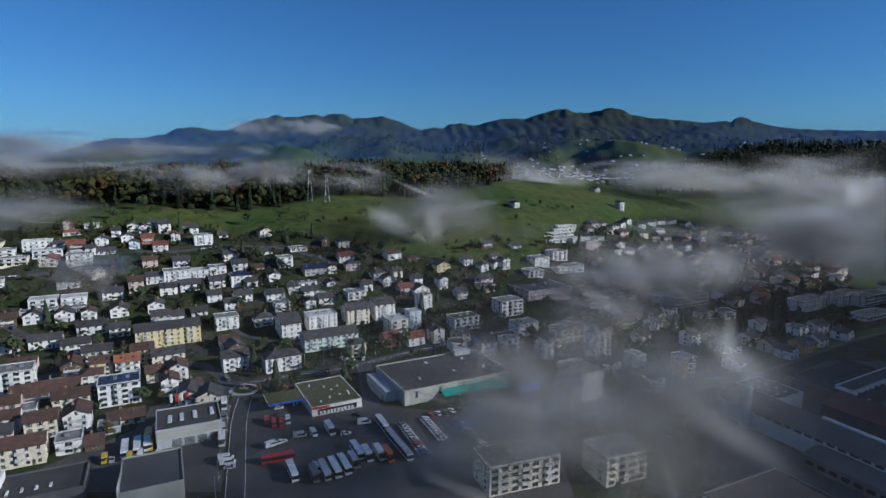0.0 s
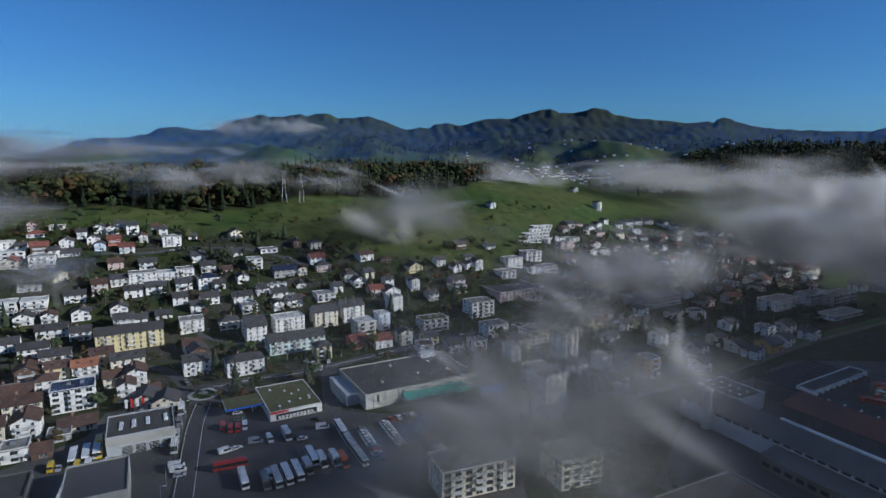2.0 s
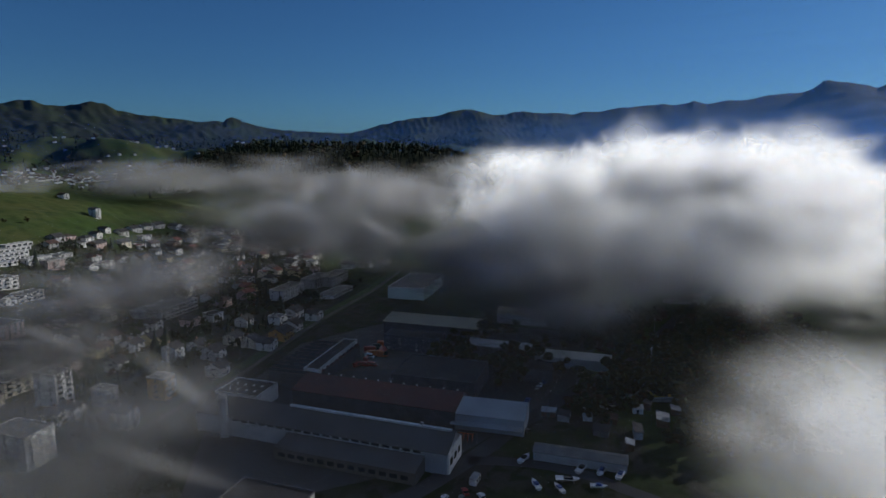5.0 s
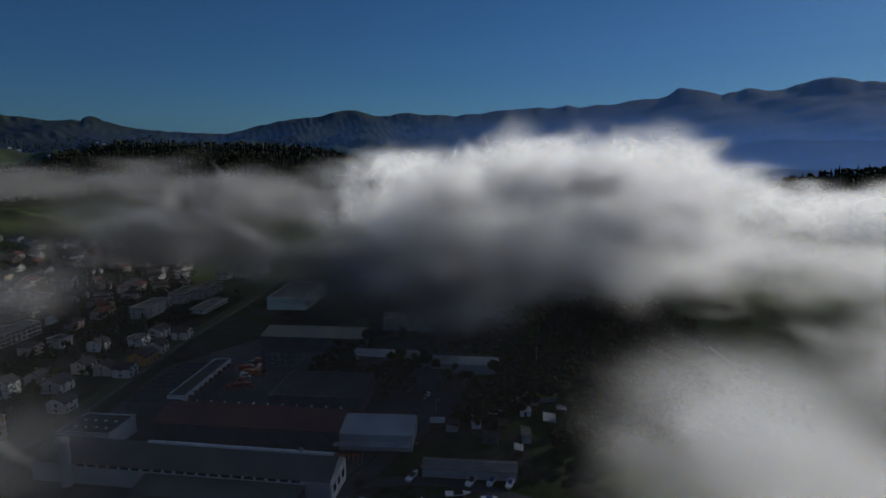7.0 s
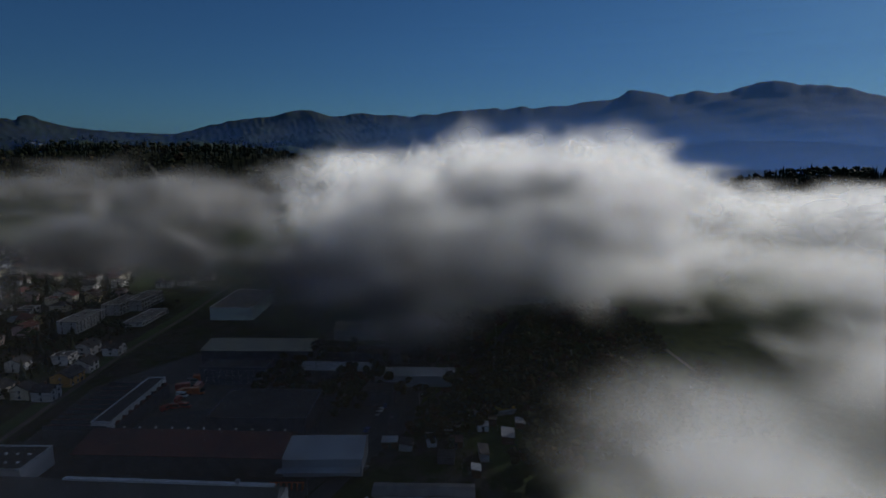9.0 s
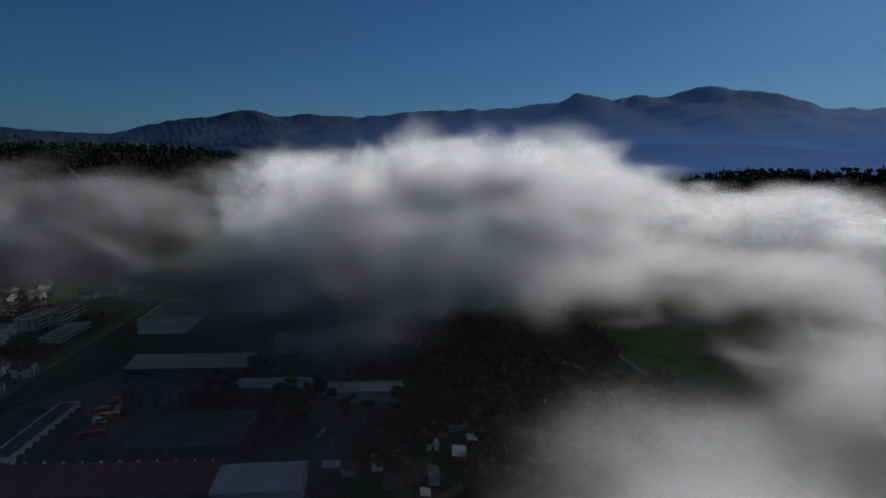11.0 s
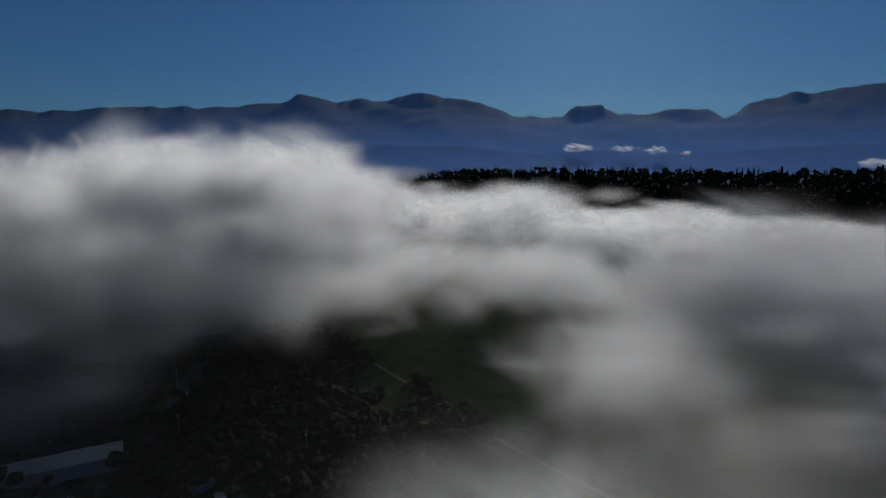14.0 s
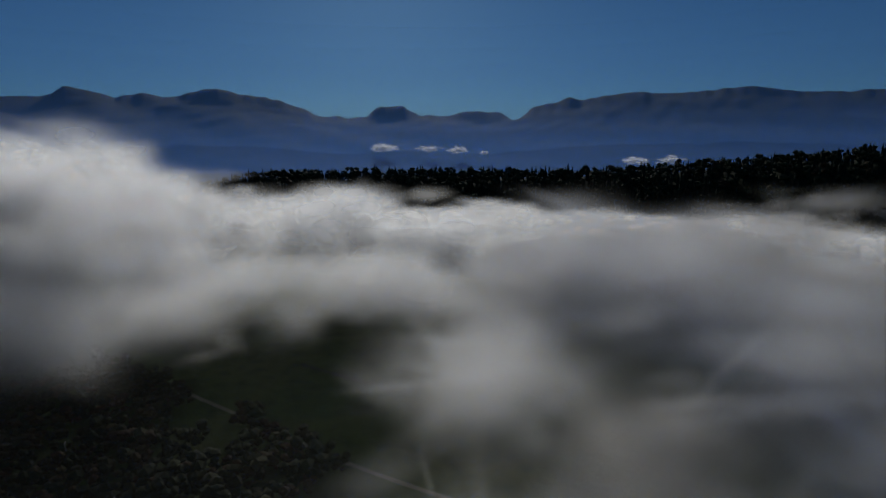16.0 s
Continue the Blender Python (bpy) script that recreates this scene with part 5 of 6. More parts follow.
# ---- more houses between those placed to fit the camera's view ----
rng = random.Random(5)
FILL = 0
for _ in range(5200):
    if FILL >= 175:
        break
    x, y = rng.uniform(-420, 480), rng.uniform(180, 780)
    u, v = grid_uv(x, y)
    d = float(foot(x, y))
    if float(town_cover(x, y)) < .7 or near_road(x, y, 7) or not is_free(x, y, 7.5):
        continue
    if x > -175 and v < 262 or (x < -230 and y < 250):
        continue
    if -135 < x < -25 and 255 < y < 332:
        continue
    if waves(x, y, 90, 21) > .42:
        continue
    far = y > 480 or x > 100
    w = rng.uniform(8, 12)
    house(x, y, 30 + rng.gauss(0, 7), w, rng.uniform(9, 11.5), rng.choice((1, 2, 2, 2)) if not far else 2, rng.choice("gggGGhf"),
          rng.choice(("white", "white", "white", "white", "cream", "cream", "grey", "pink", "brown", "yellow")), rng.choice(("dark", "dark", "brown", "brown", "red")), "houses among the gardens", True)
    FILL += 1

rng = random.Random(8)
COUNT = 0
for _ in range(9000):
    if COUNT >= 296:
        break
    x, y = rng.uniform(-430, 330), rng.uniform(150, 620)
    u, v = grid_uv(x, y)
    if float(town_cover(x, y)) < .4 or near_road(x, y, 2.5) or not is_free(x, y, 1.0):
        continue
    if -170 < x < 28 and v < 268 or (x >= 28 and v < 215 and u > 195):
        continue
    tree(x, y, rng.choice((0, 0, 1, 2, 2, 3, 4, 5, 5, 6, 7, 8)), rng.uniform(.7, 1.15), rng.uniform(0, 360), "trees among the houses")
    COUNT += 1
MEADOW_TREES = ((-298, 505, 0, 1.5), (-204, 502, 2, 1.0), (-109, 556, 1, .8), (-330, 500, 0, .8), (-270, 540, 1, .7), (-240, 520, 5, .6), (-180, 545, 0, .7), (-140, 520, 3, .6),
                (-305, 470, 2, 1.0), (-220, 475, 5, .9), (-150, 478, 0, 1.1), (-165, 470, 2, 1.0), (-60, 500, 0, 1.1), (-45, 492, 2, 1.2), (-30, 505, 5, 1.0), (-5, 488, 0, 1.2), (14, 500, 2, 1.1), (30, 480, 0, .9))
for x, y, k, s in MEADOW_TREES:
    tree(x, y, k, s, x * 17 % 360, "trees on the meadow")


# ---- woods, past counting ----
def woods(name, label, spots, mats):
    """Joined crowns; each spot is x, y, height, conifer or not."""
    rng = random.Random(len(spots))
    s = Shape()
    for x, y, h, needle in spots:
        z = float(land(x, y))
        if needle:
            for i in range(4):
                zz, r = z + h * (.08 + .22 * i), h * .17 * (1 - i / 4.6)
                n = 7
                s.add([(x + rng.uniform(-.2, .2), y, zz + h * .34)] + [(x + math.cos(6.2832 * k / n) * r * rng.uniform(.65, 1.25), y + math.sin(6.2832 * k / n) * r * rng.uniform(.65, 1.25), zz - h * rng.uniform(0, .05)) for k in range(n)],
                      [(0, 1 + k, 1 + (k + 1) % n) for k in range(n)], 0)
        else:
            slot = rng.choice((1, 1, 1, 1, 1, 1, 2, 2, 2, 3, 4)) if h > 6.2 else rng.choice((1, 1, 1, 2, 2, 3))
            for i in range(6):
                clump(s, rng, x + rng.gauss(0, h * .14), y + rng.gauss(0, h * .14), z + h * rng.uniform(.3, .88), h * rng.uniform(.12, .22), slot)
    return tagged(new(name, s.mesh(name, *mats)), label, "forest", kind="stuff")


def island_mat(name, a, b):
    m = bpy.data.materials.new(name)
    m.use_nodes = True
    n, l = m.node_tree.nodes, m.node_tree.links
    p = n["Principled BSDF"]
    p.inputs["Roughness"].default_value, p.inputs["Specular IOR Level"].default_value = .9, .15
    geo, mix, tex, mix2 = n.new("ShaderNodeNewGeometry"), n.new("ShaderNodeMix"), n.new("ShaderNodeTexNoise"), n.new("ShaderNodeMix")
    mix.data_type = mix2.data_type = "RGBA"
    mix.inputs[6].default_value, mix.inputs[7].default_value = (*a, 1), (*b, 1)
    tex.inputs["Scale"].default_value, tex.inputs["Detail"].default_value = .8, 3
    l.new(geo.outputs["Random Per Island"], mix.inputs[0])
    l.new(geo.outputs["Position"], tex.inputs["Vector"])
    mix2.blend_type = "MULTIPLY"
    mix2.inputs[0].default_value = .6
    l.new(mix.outputs[2], mix2.inputs[6])
    l.new(tex.outputs[0], mix2.inputs[7])
    l.new(mix2.outputs[2], p.inputs["Base Color"])
    return m


WOOD_MATS = [island_mat("wood_needles", (.012, .021, .011), (.024, .034, .015)), island_mat("wood_green", (.026, .038, .013), (.044, .052, .017)),
             island_mat("wood_olive", (.042, .046, .016), (.062, .060, .021)), island_mat("wood_yellow", (.066, .052, .018), (.088, .064, .023)), island_mat("wood_rust", (.060, .034, .015), (.080, .046, .020))]



def spots_in(x0, x1, y0, y1, step, rule, low, high, needles, seed):
    rng = random.Random(seed)
    nx, ny = int((x1 - x0) / step), int((y1 - y0) / step)
    gx, gy = np.meshgrid(x0 + (np.arange(nx) + .5) * step, y0 + (np.arange(ny) + .5) * step)
    jit = np.random.RandomState(seed).uniform(-.45, .45, (2,) + gx.shape) * step
    gx, gy = gx + jit[0], gy + jit[1]
    keep = rule(gx, gy)
    patch = waves(gx, gy, 130, seed)
    return [(float(a), float(b), rng.uniform(low, high), rng.random() < needles + .25 * float(p)) for a, b, p in zip(gx[keep], gy[keep], patch[keep])]


woods("hilltop_forest", "dense mixed autumn forest along the top of the meadow",
      spots_in(-700, 140, 420, 1050, 9.5, lambda x, y: (wood_cover(x, y) > .5) & (bearing(x, y)[1] < 1050) & (foot(x, y) < 480), 15, 25, .45, 31), WOOD_MATS)
woods("ridge_forest", "dark wooded ridge across the valley",
      spots_in(300, 1900, 1000, 2100, 21, lambda x, y: (np.exp(-((bearing(x, y)[0] + 33) / 17) ** 6) > .4) & (bearing(x, y)[1] > 1390) & (bearing(x, y)[1] < 1960), 20, 32, .6, 32), WOOD_MATS)
woods("south_forest", "dark conifer forest on the hill beyond the fog",
      spots_in(300, 1400, -1250, 320, 13, lambda x, y: (bearing(x, y)[0] < -79) & (bearing(x, y)[0] > -158) & (bearing(x, y)[1] > 890) & (bearing(x, y)[1] < 1240), 13, 30, .6, 33), WOOD_MATS)


def clear_of_houses(x, y):
    keep = np.ones(x.shape, bool)
    for a, b, r in BUILT:
        keep &= (x - a) ** 2 + (y - b) ** 2 > (r + .3) ** 2
    return keep


def clear_of_roads(x, y):
    keep = np.ones(x.shape, bool)
    for _, w, line in ROADS:
        for (ax, ay), (bx, by) in zip(line, line[1:]):
            dx, dy = bx - ax, by - ay
            k = np.clip(((x - ax) * dx + (y - ay) * dy) / (dx * dx + dy * dy), 0, 1)
            keep &= np.hypot(ax + dx * k - x, ay + dy * k - y) > w / 2 + 1.5
    return keep


def garden_rule(x, y):
    u, v = grid_uv(x, y)
    works = (x > -175) & (v < 262) & (x < 28) | (x >= 28) & (v < 215) & (u > 190)
    return (town_cover(x, y) > .5) & ~works & (waves(x, y, 60, 18) > -.25) & clear_of_houses(x, y) & clear_of_roads(x, y)


woods("garden_shrubs", "shrubs, hedges and small trees in the gardens", spots_in(-430, 480, 180, 780, 6.6, garden_rule, 2.5, 6.8, .08, 35), WOOD_MATS)
woods("mall_bushes", "row of bushy trees beside the shopping hall", spots_in(22, 75, 205, 250, 7, lambda x, y: clear_of_houses(x, y) & (y < 245), 5, 9, .05, 36), WOOD_MATS)
woods("meadow_shrubs", "scattered shrubs and hedges on the meadow slope",
      spots_in(-420, 120, 430, 640, 15, lambda x, y: (town_cover(x, y) < .3) & (wood_cover(x, y) < .3) & (waves(x, y, 85, 40) > .33), 2.5, 7, .0, 37), WOOD_MATS)
woods("distant_trees", "distant woods and hedges on the far meadows",
      spots_in(-900, 2300, 900, 3300, 34, lambda x, y: (bearing(x, y)[1] > 1250) & (bearing(x, y)[1] < 3300) & (bearing(x, y)[0] < 38) & (bearing(x, y)[0] > -75) & (wood_cover(x, y) > .55) & (np.exp(-((bearing(x, y)[0] + 33) / 17) ** 6) * (bearing(x, y)[1] < 2300) < .4), 16, 28, .6, 38), WOOD_MATS)
woods("park_wood", "dark broadleaf wood between the works and the field track",
      spots_in(225, 480, 5, 260, 6, lambda x, y: ((y - 109) - (x - 431) * .72 > 7) & ((x - 300) * .9 + (y - 150) * 1.1 < 150) & ((y - 60) > -(x - 262) * 1.0) & (waves(x, y, 90, 3) > -.35) & clear_of_houses(x, y) & clear_of_roads(x, y), 7, 15, -.1, 34), WOOD_MATS)



def near_works(x, y):
    return any((x - a) ** 2 + (y - b) ** 2 < (r * .75) ** 2 for a, b, r in BUILT)


def at_bearing(az, r):
    return EYE_X - math.sin(radians(az)) * r, EYE_Y + math.cos(radians(az)) * r

# ---- vehicles: one of each kind is built, the rest are copies ----
WHEEL = Shape()
WHEEL.add([(math.cos(6.2832 * i / 10) * .33, y, .33 + math.sin(6.2832 * i / 10) * .33) for y in (-.12, .12) for i in range(10)],
          [tuple(range(10)), tuple(reversed(range(10, 20)))] + [((i + 1) % 10, i, i + 10, (i + 1) % 10 + 10) for i in range(10)])
TYRE = WHEEL.mesh("wheel", M_TYRE)


def car_model(kind, paint):
    """Front towards +x."""
    t = thing(kind, 0, 0, -500, 0, "", kind.replace("_", " "))
    if kind == "car":
        l, w, prof = 4.3, 1.75, [(-2.15, .35), (2.15, .35), (2.15, .8), (1.1, .95), (-1.6, 1.0), (-2.15, .95)]
        cab = [(-1.7, 1.0), (1.0, .95), (.35, 1.45), (-1.2, 1.47)]
        roof = [(-1.22, 1.46), (.36, 1.44), (.3, 1.5), (-1.15, 1.52)]
        axles = (-1.3, 1.35)
    elif kind == "van":
        l, w, prof = 5.6, 2.0, [(-2.8, .4), (2.8, .4), (2.8, 1.1), (2.1, 1.3), (-2.8, 1.3)]
        cab = [(-2.0, 1.3), (2.1, 1.3), (1.5, 2.0), (-2.0, 2.0)]
        roof = [(-2.8, 1.3), (-1.0, 1.3), (-1.0, 2.01), (1.5, 2.01), (1.35, 2.45), (-2.8, 2.45)]
        axles = (-1.7, 1.9)
    elif kind == "lorry":
        l, w, prof = 9, 2.5, [(-4.5, .6), (4.5, .6), (4.5, 1.5), (2.6, 1.5), (2.4, 1.0), (-4.5, 1.0)]
        cab = [(2.7, 1.5), (4.45, 1.5), (4.2, 2.8), (2.7, 2.8)]
        roof = [(-4.5, 1.0), (2.3, 1.0), (2.3, 3.6), (-4.5, 3.6)]
        axles = (-3.2, -2.0, 3.4)
    else:
        l, w, prof = 12, 2.55, [(-6, .4), (6, .4), (6, 1.3), (-6, 1.3)]
        cab = [(-5.9, 1.3), (5.98, 1.3), (5.85, 2.6), (-5.9, 2.6)]
        roof = [(-6, 2.6), (5.85, 2.6), (5.6, 3.15), (-5.8, 3.15)]
        axles = (-3.6, 3.8)
    child("body", Shape().prism(prof, -w / 2, w / 2).mesh("body", paint), t)
    child("glazing", Shape().prism(cab, -w / 2 + .08, w / 2 - .08).mesh("glazing", M_GLASS), t, label="dark tinted glazing")
    child("roof", Shape().prism(roof, -w / 2 + .04, w / 2 - .04).mesh("roof", paint), t)
    for x in axles:
        for s in (-1, 1):
            child("wheel", TYRE, t, x, s * (w / 2 - .1), 0).scale = (1, 1, 1) if kind in ("car", "van") else (1.45, 1.3, 1.45)
    return t


MODELS = {}


def vehicle(kind, paint, x, y, turn, group):
    key = kind, paint
    first = key not in MODELS
    if first:
        MODELS[key] = car_model(kind, PAINTS[paint])
        MODELS[key]["label"] = f"{paint} {kind} parked on the asphalt in the town"
    m = pose(x, y, float(land(x, y)) + .15, 0, 0, turn)
    ob = MODELS[key]
    if first:
        ob.matrix_basis = m
    else:
        ob = copy_thing(ob, m)
    return tagged(ob, group=group)


rng = random.Random(77)
COLOURS = ("white", "white", "silver", "silver", "grey", "black", "blue", "red", "white")
for i in range(11):      # double row beside the long trailers
    vehicle("car", rng.choice(COLOURS), -41 + i * 1.15 + 2.4, 230 - i * 2.45, 28 + rng.uniform(-4, 4), "cars in the car park")
for i in range(8):
    vehicle("car", rng.choice(COLOURS), -29.5 + i * 1.2, 236 - i * 2.5, 30 + rng.uniform(-5, 5), "cars in the car park")
for i in range(5):
    vehicle("car", rng.choice(COLOURS), -27 + i * 3.0, 240 + i * 1.6, 118 + rng.uniform(-5, 5), "cars in the car park")
for i in range(8):
    vehicle("car", rng.choice(COLOURS), -14 + i * 1.3, 232 - i * 2.5, 30 + rng.uniform(-8, 8), "cars in the car park")
for i in range(6):
    vehicle("car" if i else "van", rng.choice(("white", "silver", "white")), -139 + i * 2.7, 246 + i * 1.5, 118, "cars outside the garage")
for i, (k, c) in enumerate((("lorry", "white"), ("van", "grey"), ("van", "silver"), ("lorry", "white"))):
    vehicle(k, c, -121.5 + i * 4.2, 245 - i * 11, -68, "vans beside the garage")
for i, (k, c, x, y) in enumerate((("van", "yellow", -147, 196), ("car", "silver", -144.4, 196.4), ("bus", "white", -143.2, 203), ("van", "yellow", -138.2, 197.5), ("bus", "white", -139.7, 205.5),
                                  ("bus", "white", -137.6, 209), ("van", "white", -135, 199), ("van", "yellow", -135.2, 206.5), ("car", "grey", -131.6, 199), ("lorry", "teal", -135.6, 214), ("bus", "blue", -132.4, 215), ("van", "white", -128, 199.5),
                                  ("lorry", "yellow", -139.6, 213.5), ("van", "red", -140.6, 220))):
    vehicle(k, c, x, y, -62, "buses and vans in the depot yard")
for i, (k, c, x, y) in enumerate((("bus", "white", -74, 190), ("van", "white", -66, 193), ("lorry", "grey", -65.5, 188), ("bus", "silver", -62.5, 191), ("bus", "white", -59.3, 193), ("bus", "white", -56.2, 195.5),
                                  ("lorry", "silver", -53.2, 198), ("bus", "white", -53.5, 206), ("lorry", "white", -49, 203), ("lorry", "white", -44.5, 204), ("lorry", "orange", -41, 203), ("bus", "red", -82, 199))):
    vehicle(k, c, x, y, -62 if i < 11 else 24, "lorries and coaches on the gravel park")
for x, y, a, k, c in ((-47, 229, -64, "bus", "white"), (-41, 217, -62, "bus", "silver"), (-35, 206, -62, "bus", "silver"), (-96, 244, 20, "car", "white"), (-93, 238, 20, "car", "grey"), (-88, 210, 40, "van", "white"), (-85, 213, 50, "car", "white"),
                      (-79, 218, 15, "van", "silver"), (-74, 220, -60, "van", "white"), (-68, 223, -60, "lorry", "white"), (-65.4, 223, -50, "van", "black"), (-61, 221, 20, "car", "white"), (-55, 231, 15, "van", "white"),
                      (-97, 230, -70, "van", "red"), (-93, 228, -70, "van", "red"), (-90, 228.5, -70, "van", "red"), (-88, 231, -70, "van", "white"), (-102, 199, 20, "van", "white"), (-100, 196, 15, "van", "white"), (-98, 193, 20, "car", "silver"),
                      (-81, 308, -50, "car", "silver"), (-77, 306, -50, "car", "white"), (-73, 304, -50, "car", "white"), (-69, 309, 100, "car", "white"), (-72, 296, 20, "car", "silver"), (-60, 239, -10, "car", "black")):
    vehicle(k, c, x, y, a, "vehicles round the filling station")
for x, y in ((193, 264), (196, 262), (199, 259), (202, 268), (206, 271), (209, 275), (212, 277), (215, 280), (220, 282), (224, 280), (211, 268), (216, 272)):
    vehicle(rng.choice(("lorry", "van", "van")), rng.choice(("red", "orange", "red", "grey", "white")), x, y, rng.uniform(-70, 40), "machines and vans in the works yard")
for x, y, a in ((240, 178, 30), (244, 179, 30), (248, 180, 32), (225, 172, 20), (262, 236, -60), (142, 141, 20), (146, 137, 30), (152, 133, 70), (150, 139, 60), (139, 137, 40), (200, 153, 0)):
    vehicle("car", rng.choice(COLOURS), x, y, a, "cars along the works road")
for i in range(14):      # cars on the house streets
    name, w, line = ROADS[(2, 5, 7, 8, 1, 4)[i % 6]]
    (ax, ay), (bx, by) = line[i % (len(line) - 1)], line[i % (len(line) - 1) + 1]
    k = rng.uniform(.2, .8)
    a = math.degrees(math.atan2(by - ay, bx - ax))
    vehicle("car", rng.choice(COLOURS), ax + (bx - ax) * k + 1.5, ay + (by - ay) * k, a, "cars on the streets")


# ---- boats laid up under the shed ----
def boat(x, y, turn, l):
    t = thing("boat", x, y, .35, turn, "white motor boat laid up on trestles", "boat")
    s, w = Shape(), l * .17
    s.add([(-l / 2, -w, .9), (l * .2, -w, 1.0), (l / 2, 0, 1.2), (l * .2, w, 1.0), (-l / 2, w, .9), (-l / 2, -w * .5, 0), (l * .3, 0, .1), (-l / 2, w * .5, 0)],
          [(0, 1, 2, 3, 4), (0, 5, 6, 1), (1, 6, 2), (2, 6, 3), (3, 6, 7, 4), (4, 7, 5, 0), (5, 7, 6)])
    child("hull", s.mesh("hull", PAINTS["white"]), t)
    child("cabin", Shape().prism([(-l * .2, .9), (l * .2, .9), (l * .08, 1.6), (-l * .18, 1.6)], -w * .6, w * .6).mesh("cabin", M_GLASS if l > 7 else PAINTS["blue"]), t)
    for q in (-.25, .2):
        child("trestle", Shape().box(l * q - .1, -w * .8, -.35, l * q + .1, w * .8, .12).mesh("trestle", M_STEEL), t)


for x, y, a, l in ((182, 139, 10, 7.5), (192, 120, 10, 8), (196, 114, 12, 7), (198.5, 108, 14, 7), (182, 119, -50, 9), (186, 109, -55, 6), (171, 125, 60, 6.5), (175, 118, 70, 6)):
    boat(x, y, a, l)
cabin = thing("site_cabin", 157, 141, .1, 20, "small white site cabin on the grass", "cabin")
child("body", Shape().box(-2.4, -1.2, .2, 2.4, 1.2, 2.7).mesh("body", PAINTS["white"]), cabin)
child("roof", Shape().box(-2.5, -1.3, 2.7, 2.5, 1.3, 2.85).mesh("roof", M_STEEL), cabin)
child("window", WINDOW, cabin, -.8, -1.2, 1.6)
child("door", DOOR, cabin, 1.4, -1.2, .2)
tarp = thing("tarpaulin_store", 271, 132, .1, -40, "low store covered with a bright yellow tarpaulin", "store")
child("cover", Shape().add([(-6, -4, 2.2), (6, -4, 2.2), (6, 4, 2.2), (-6, 4, 2.2), (-6, 0, 3.6), (6, 0, 3.6)], [(0, 1, 5, 4), (2, 3, 4, 5), (1, 2, 5), (3, 0, 4), (3, 2, 1, 0)]).mesh("cover", M_YELLOW), tarp, label="yellow tarpaulin cover")
child("base", Shape().box(-5.8, -3.8, 0, 5.8, 3.8, 2.19).mesh("base", WALLS["grey"]), tarp)
child("border", Shape().box(-6.3, -4.3, 2.0, 6.3, -4.01, 2.5).box(-6.3, 4.01, 2.0, 6.3, 4.3, 2.5).mesh("border", M_TRIM), tarp)
rack = thing("timber_rack", 176, 168, .1, -60, "rack of orange steel beams beside the hall", "rack")
for i in range(7):
    child("beam", Shape().box(-6 + i * 1.9, -.8, 0, -5.8 + i * 1.9, .8, 2.4).mesh("beam", PAINTS["orange"]), rack)
child("rail", Shape().box(-6, -.1, 2.4, 6, .1, 2.7).mesh("rail", PAINTS["orange"]), rack)


def shed(x, y, turn, w, d, h, wall, roof, words):
    t = thing("garden_shed", x, y, float(land(x, y)), turn, words, "shed", "sheds in the allotments")
    child("wall", Shape().box(-w / 2, 0, 0, w / 2, d, h).mesh("wall", WALLS[wall]), t)
    child("roof", Shape().add([(-w / 2 - .3, -.3, h), (w / 2 + .3, -.3, h), (w / 2 + .3, d + .3, h + .7), (-w / 2 - .3, d + .3, h + .7), (-w / 2 - .3, -.3, h + .15), (w / 2 + .3, -.3, h + .15), (w / 2 + .3, d + .3, h + .85), (-w / 2 - .3, d + .3, h + .85)],
                              [(3, 2, 1, 0), (4, 5, 6, 7), (0, 1, 5, 4), (1, 2, 6, 5), (2, 3, 7, 6), (3, 0, 4, 7)]).mesh("roof", ROOFS[roof]), t)
    child("door", DOOR, t, 0, 0, 0)


rng = random.Random(4)
for i in range(16):
    x, y = 222 + (i % 5) * 13 + rng.uniform(-4, 4), 118 + (i // 5) * 13 + rng.uniform(-4, 4)
    if not near_works(x, y):
        shed(x, y, rng.choice((-60, 30)) + rng.uniform(-6, 6), rng.uniform(4, 9), rng.uniform(3, 5), rng.uniform(2.3, 3), rng.choice(("grey", "white", "brown", "dark")), rng.choice(("sheet", "grey", "dark", "brown")), "small allotment shed with a lean-to roof")


# ---- poles, lamps, flags ----
def street_lamp(x, y, turn):
    t = thing("street_lamp", x, y, float(land(x, y)), turn, "tall grey street lamp with a bent arm", "lamp", "street lamps")
    child("pole", Shape().tube(0, 0, 0, 8, .11, .07).mesh("pole", M_STEEL), t)
    child("arm", Shape().box(-.05, -.05, 7.9, 1.6, .05, 8.0).mesh("arm", M_STEEL), t)
    child("lamp_head", Shape().box(1.1, -.16, 7.75, 1.9, .16, 7.92).mesh("lamp_head", M_TRIM), piece_of(t, "arm"))


for i in range(7):
    k = i / 6
    street_lamp(-113 + 22 * k - 4.2, 240 - 66 * k, 20)
    street_lamp(-108 + 52 * k + 1, 285 + 34 * k + 4.5, -50)
for i in range(6):
    street_lamp(150 + i * 26, 149 + i * 2.2 + 7, -90)
for i, colour in enumerate((M_LINE, M_REDSIGN, M_LINE, M_REDSIGN)):
    f = thing("banner_flag", -146 + i * 2.0, 243.5 + i * 1.0, .1, 25, "upright advertising banner on a slim pole", "banner", "banners outside the garage")
    child("pole", Shape().tube(0, 0, 0, 6.5, .06).mesh("pole", M_STEEL), f)
    child("cloth", Shape().box(.08, -.02, 2.2, 1.25, .02, 6.4).mesh("cloth", colour), f)


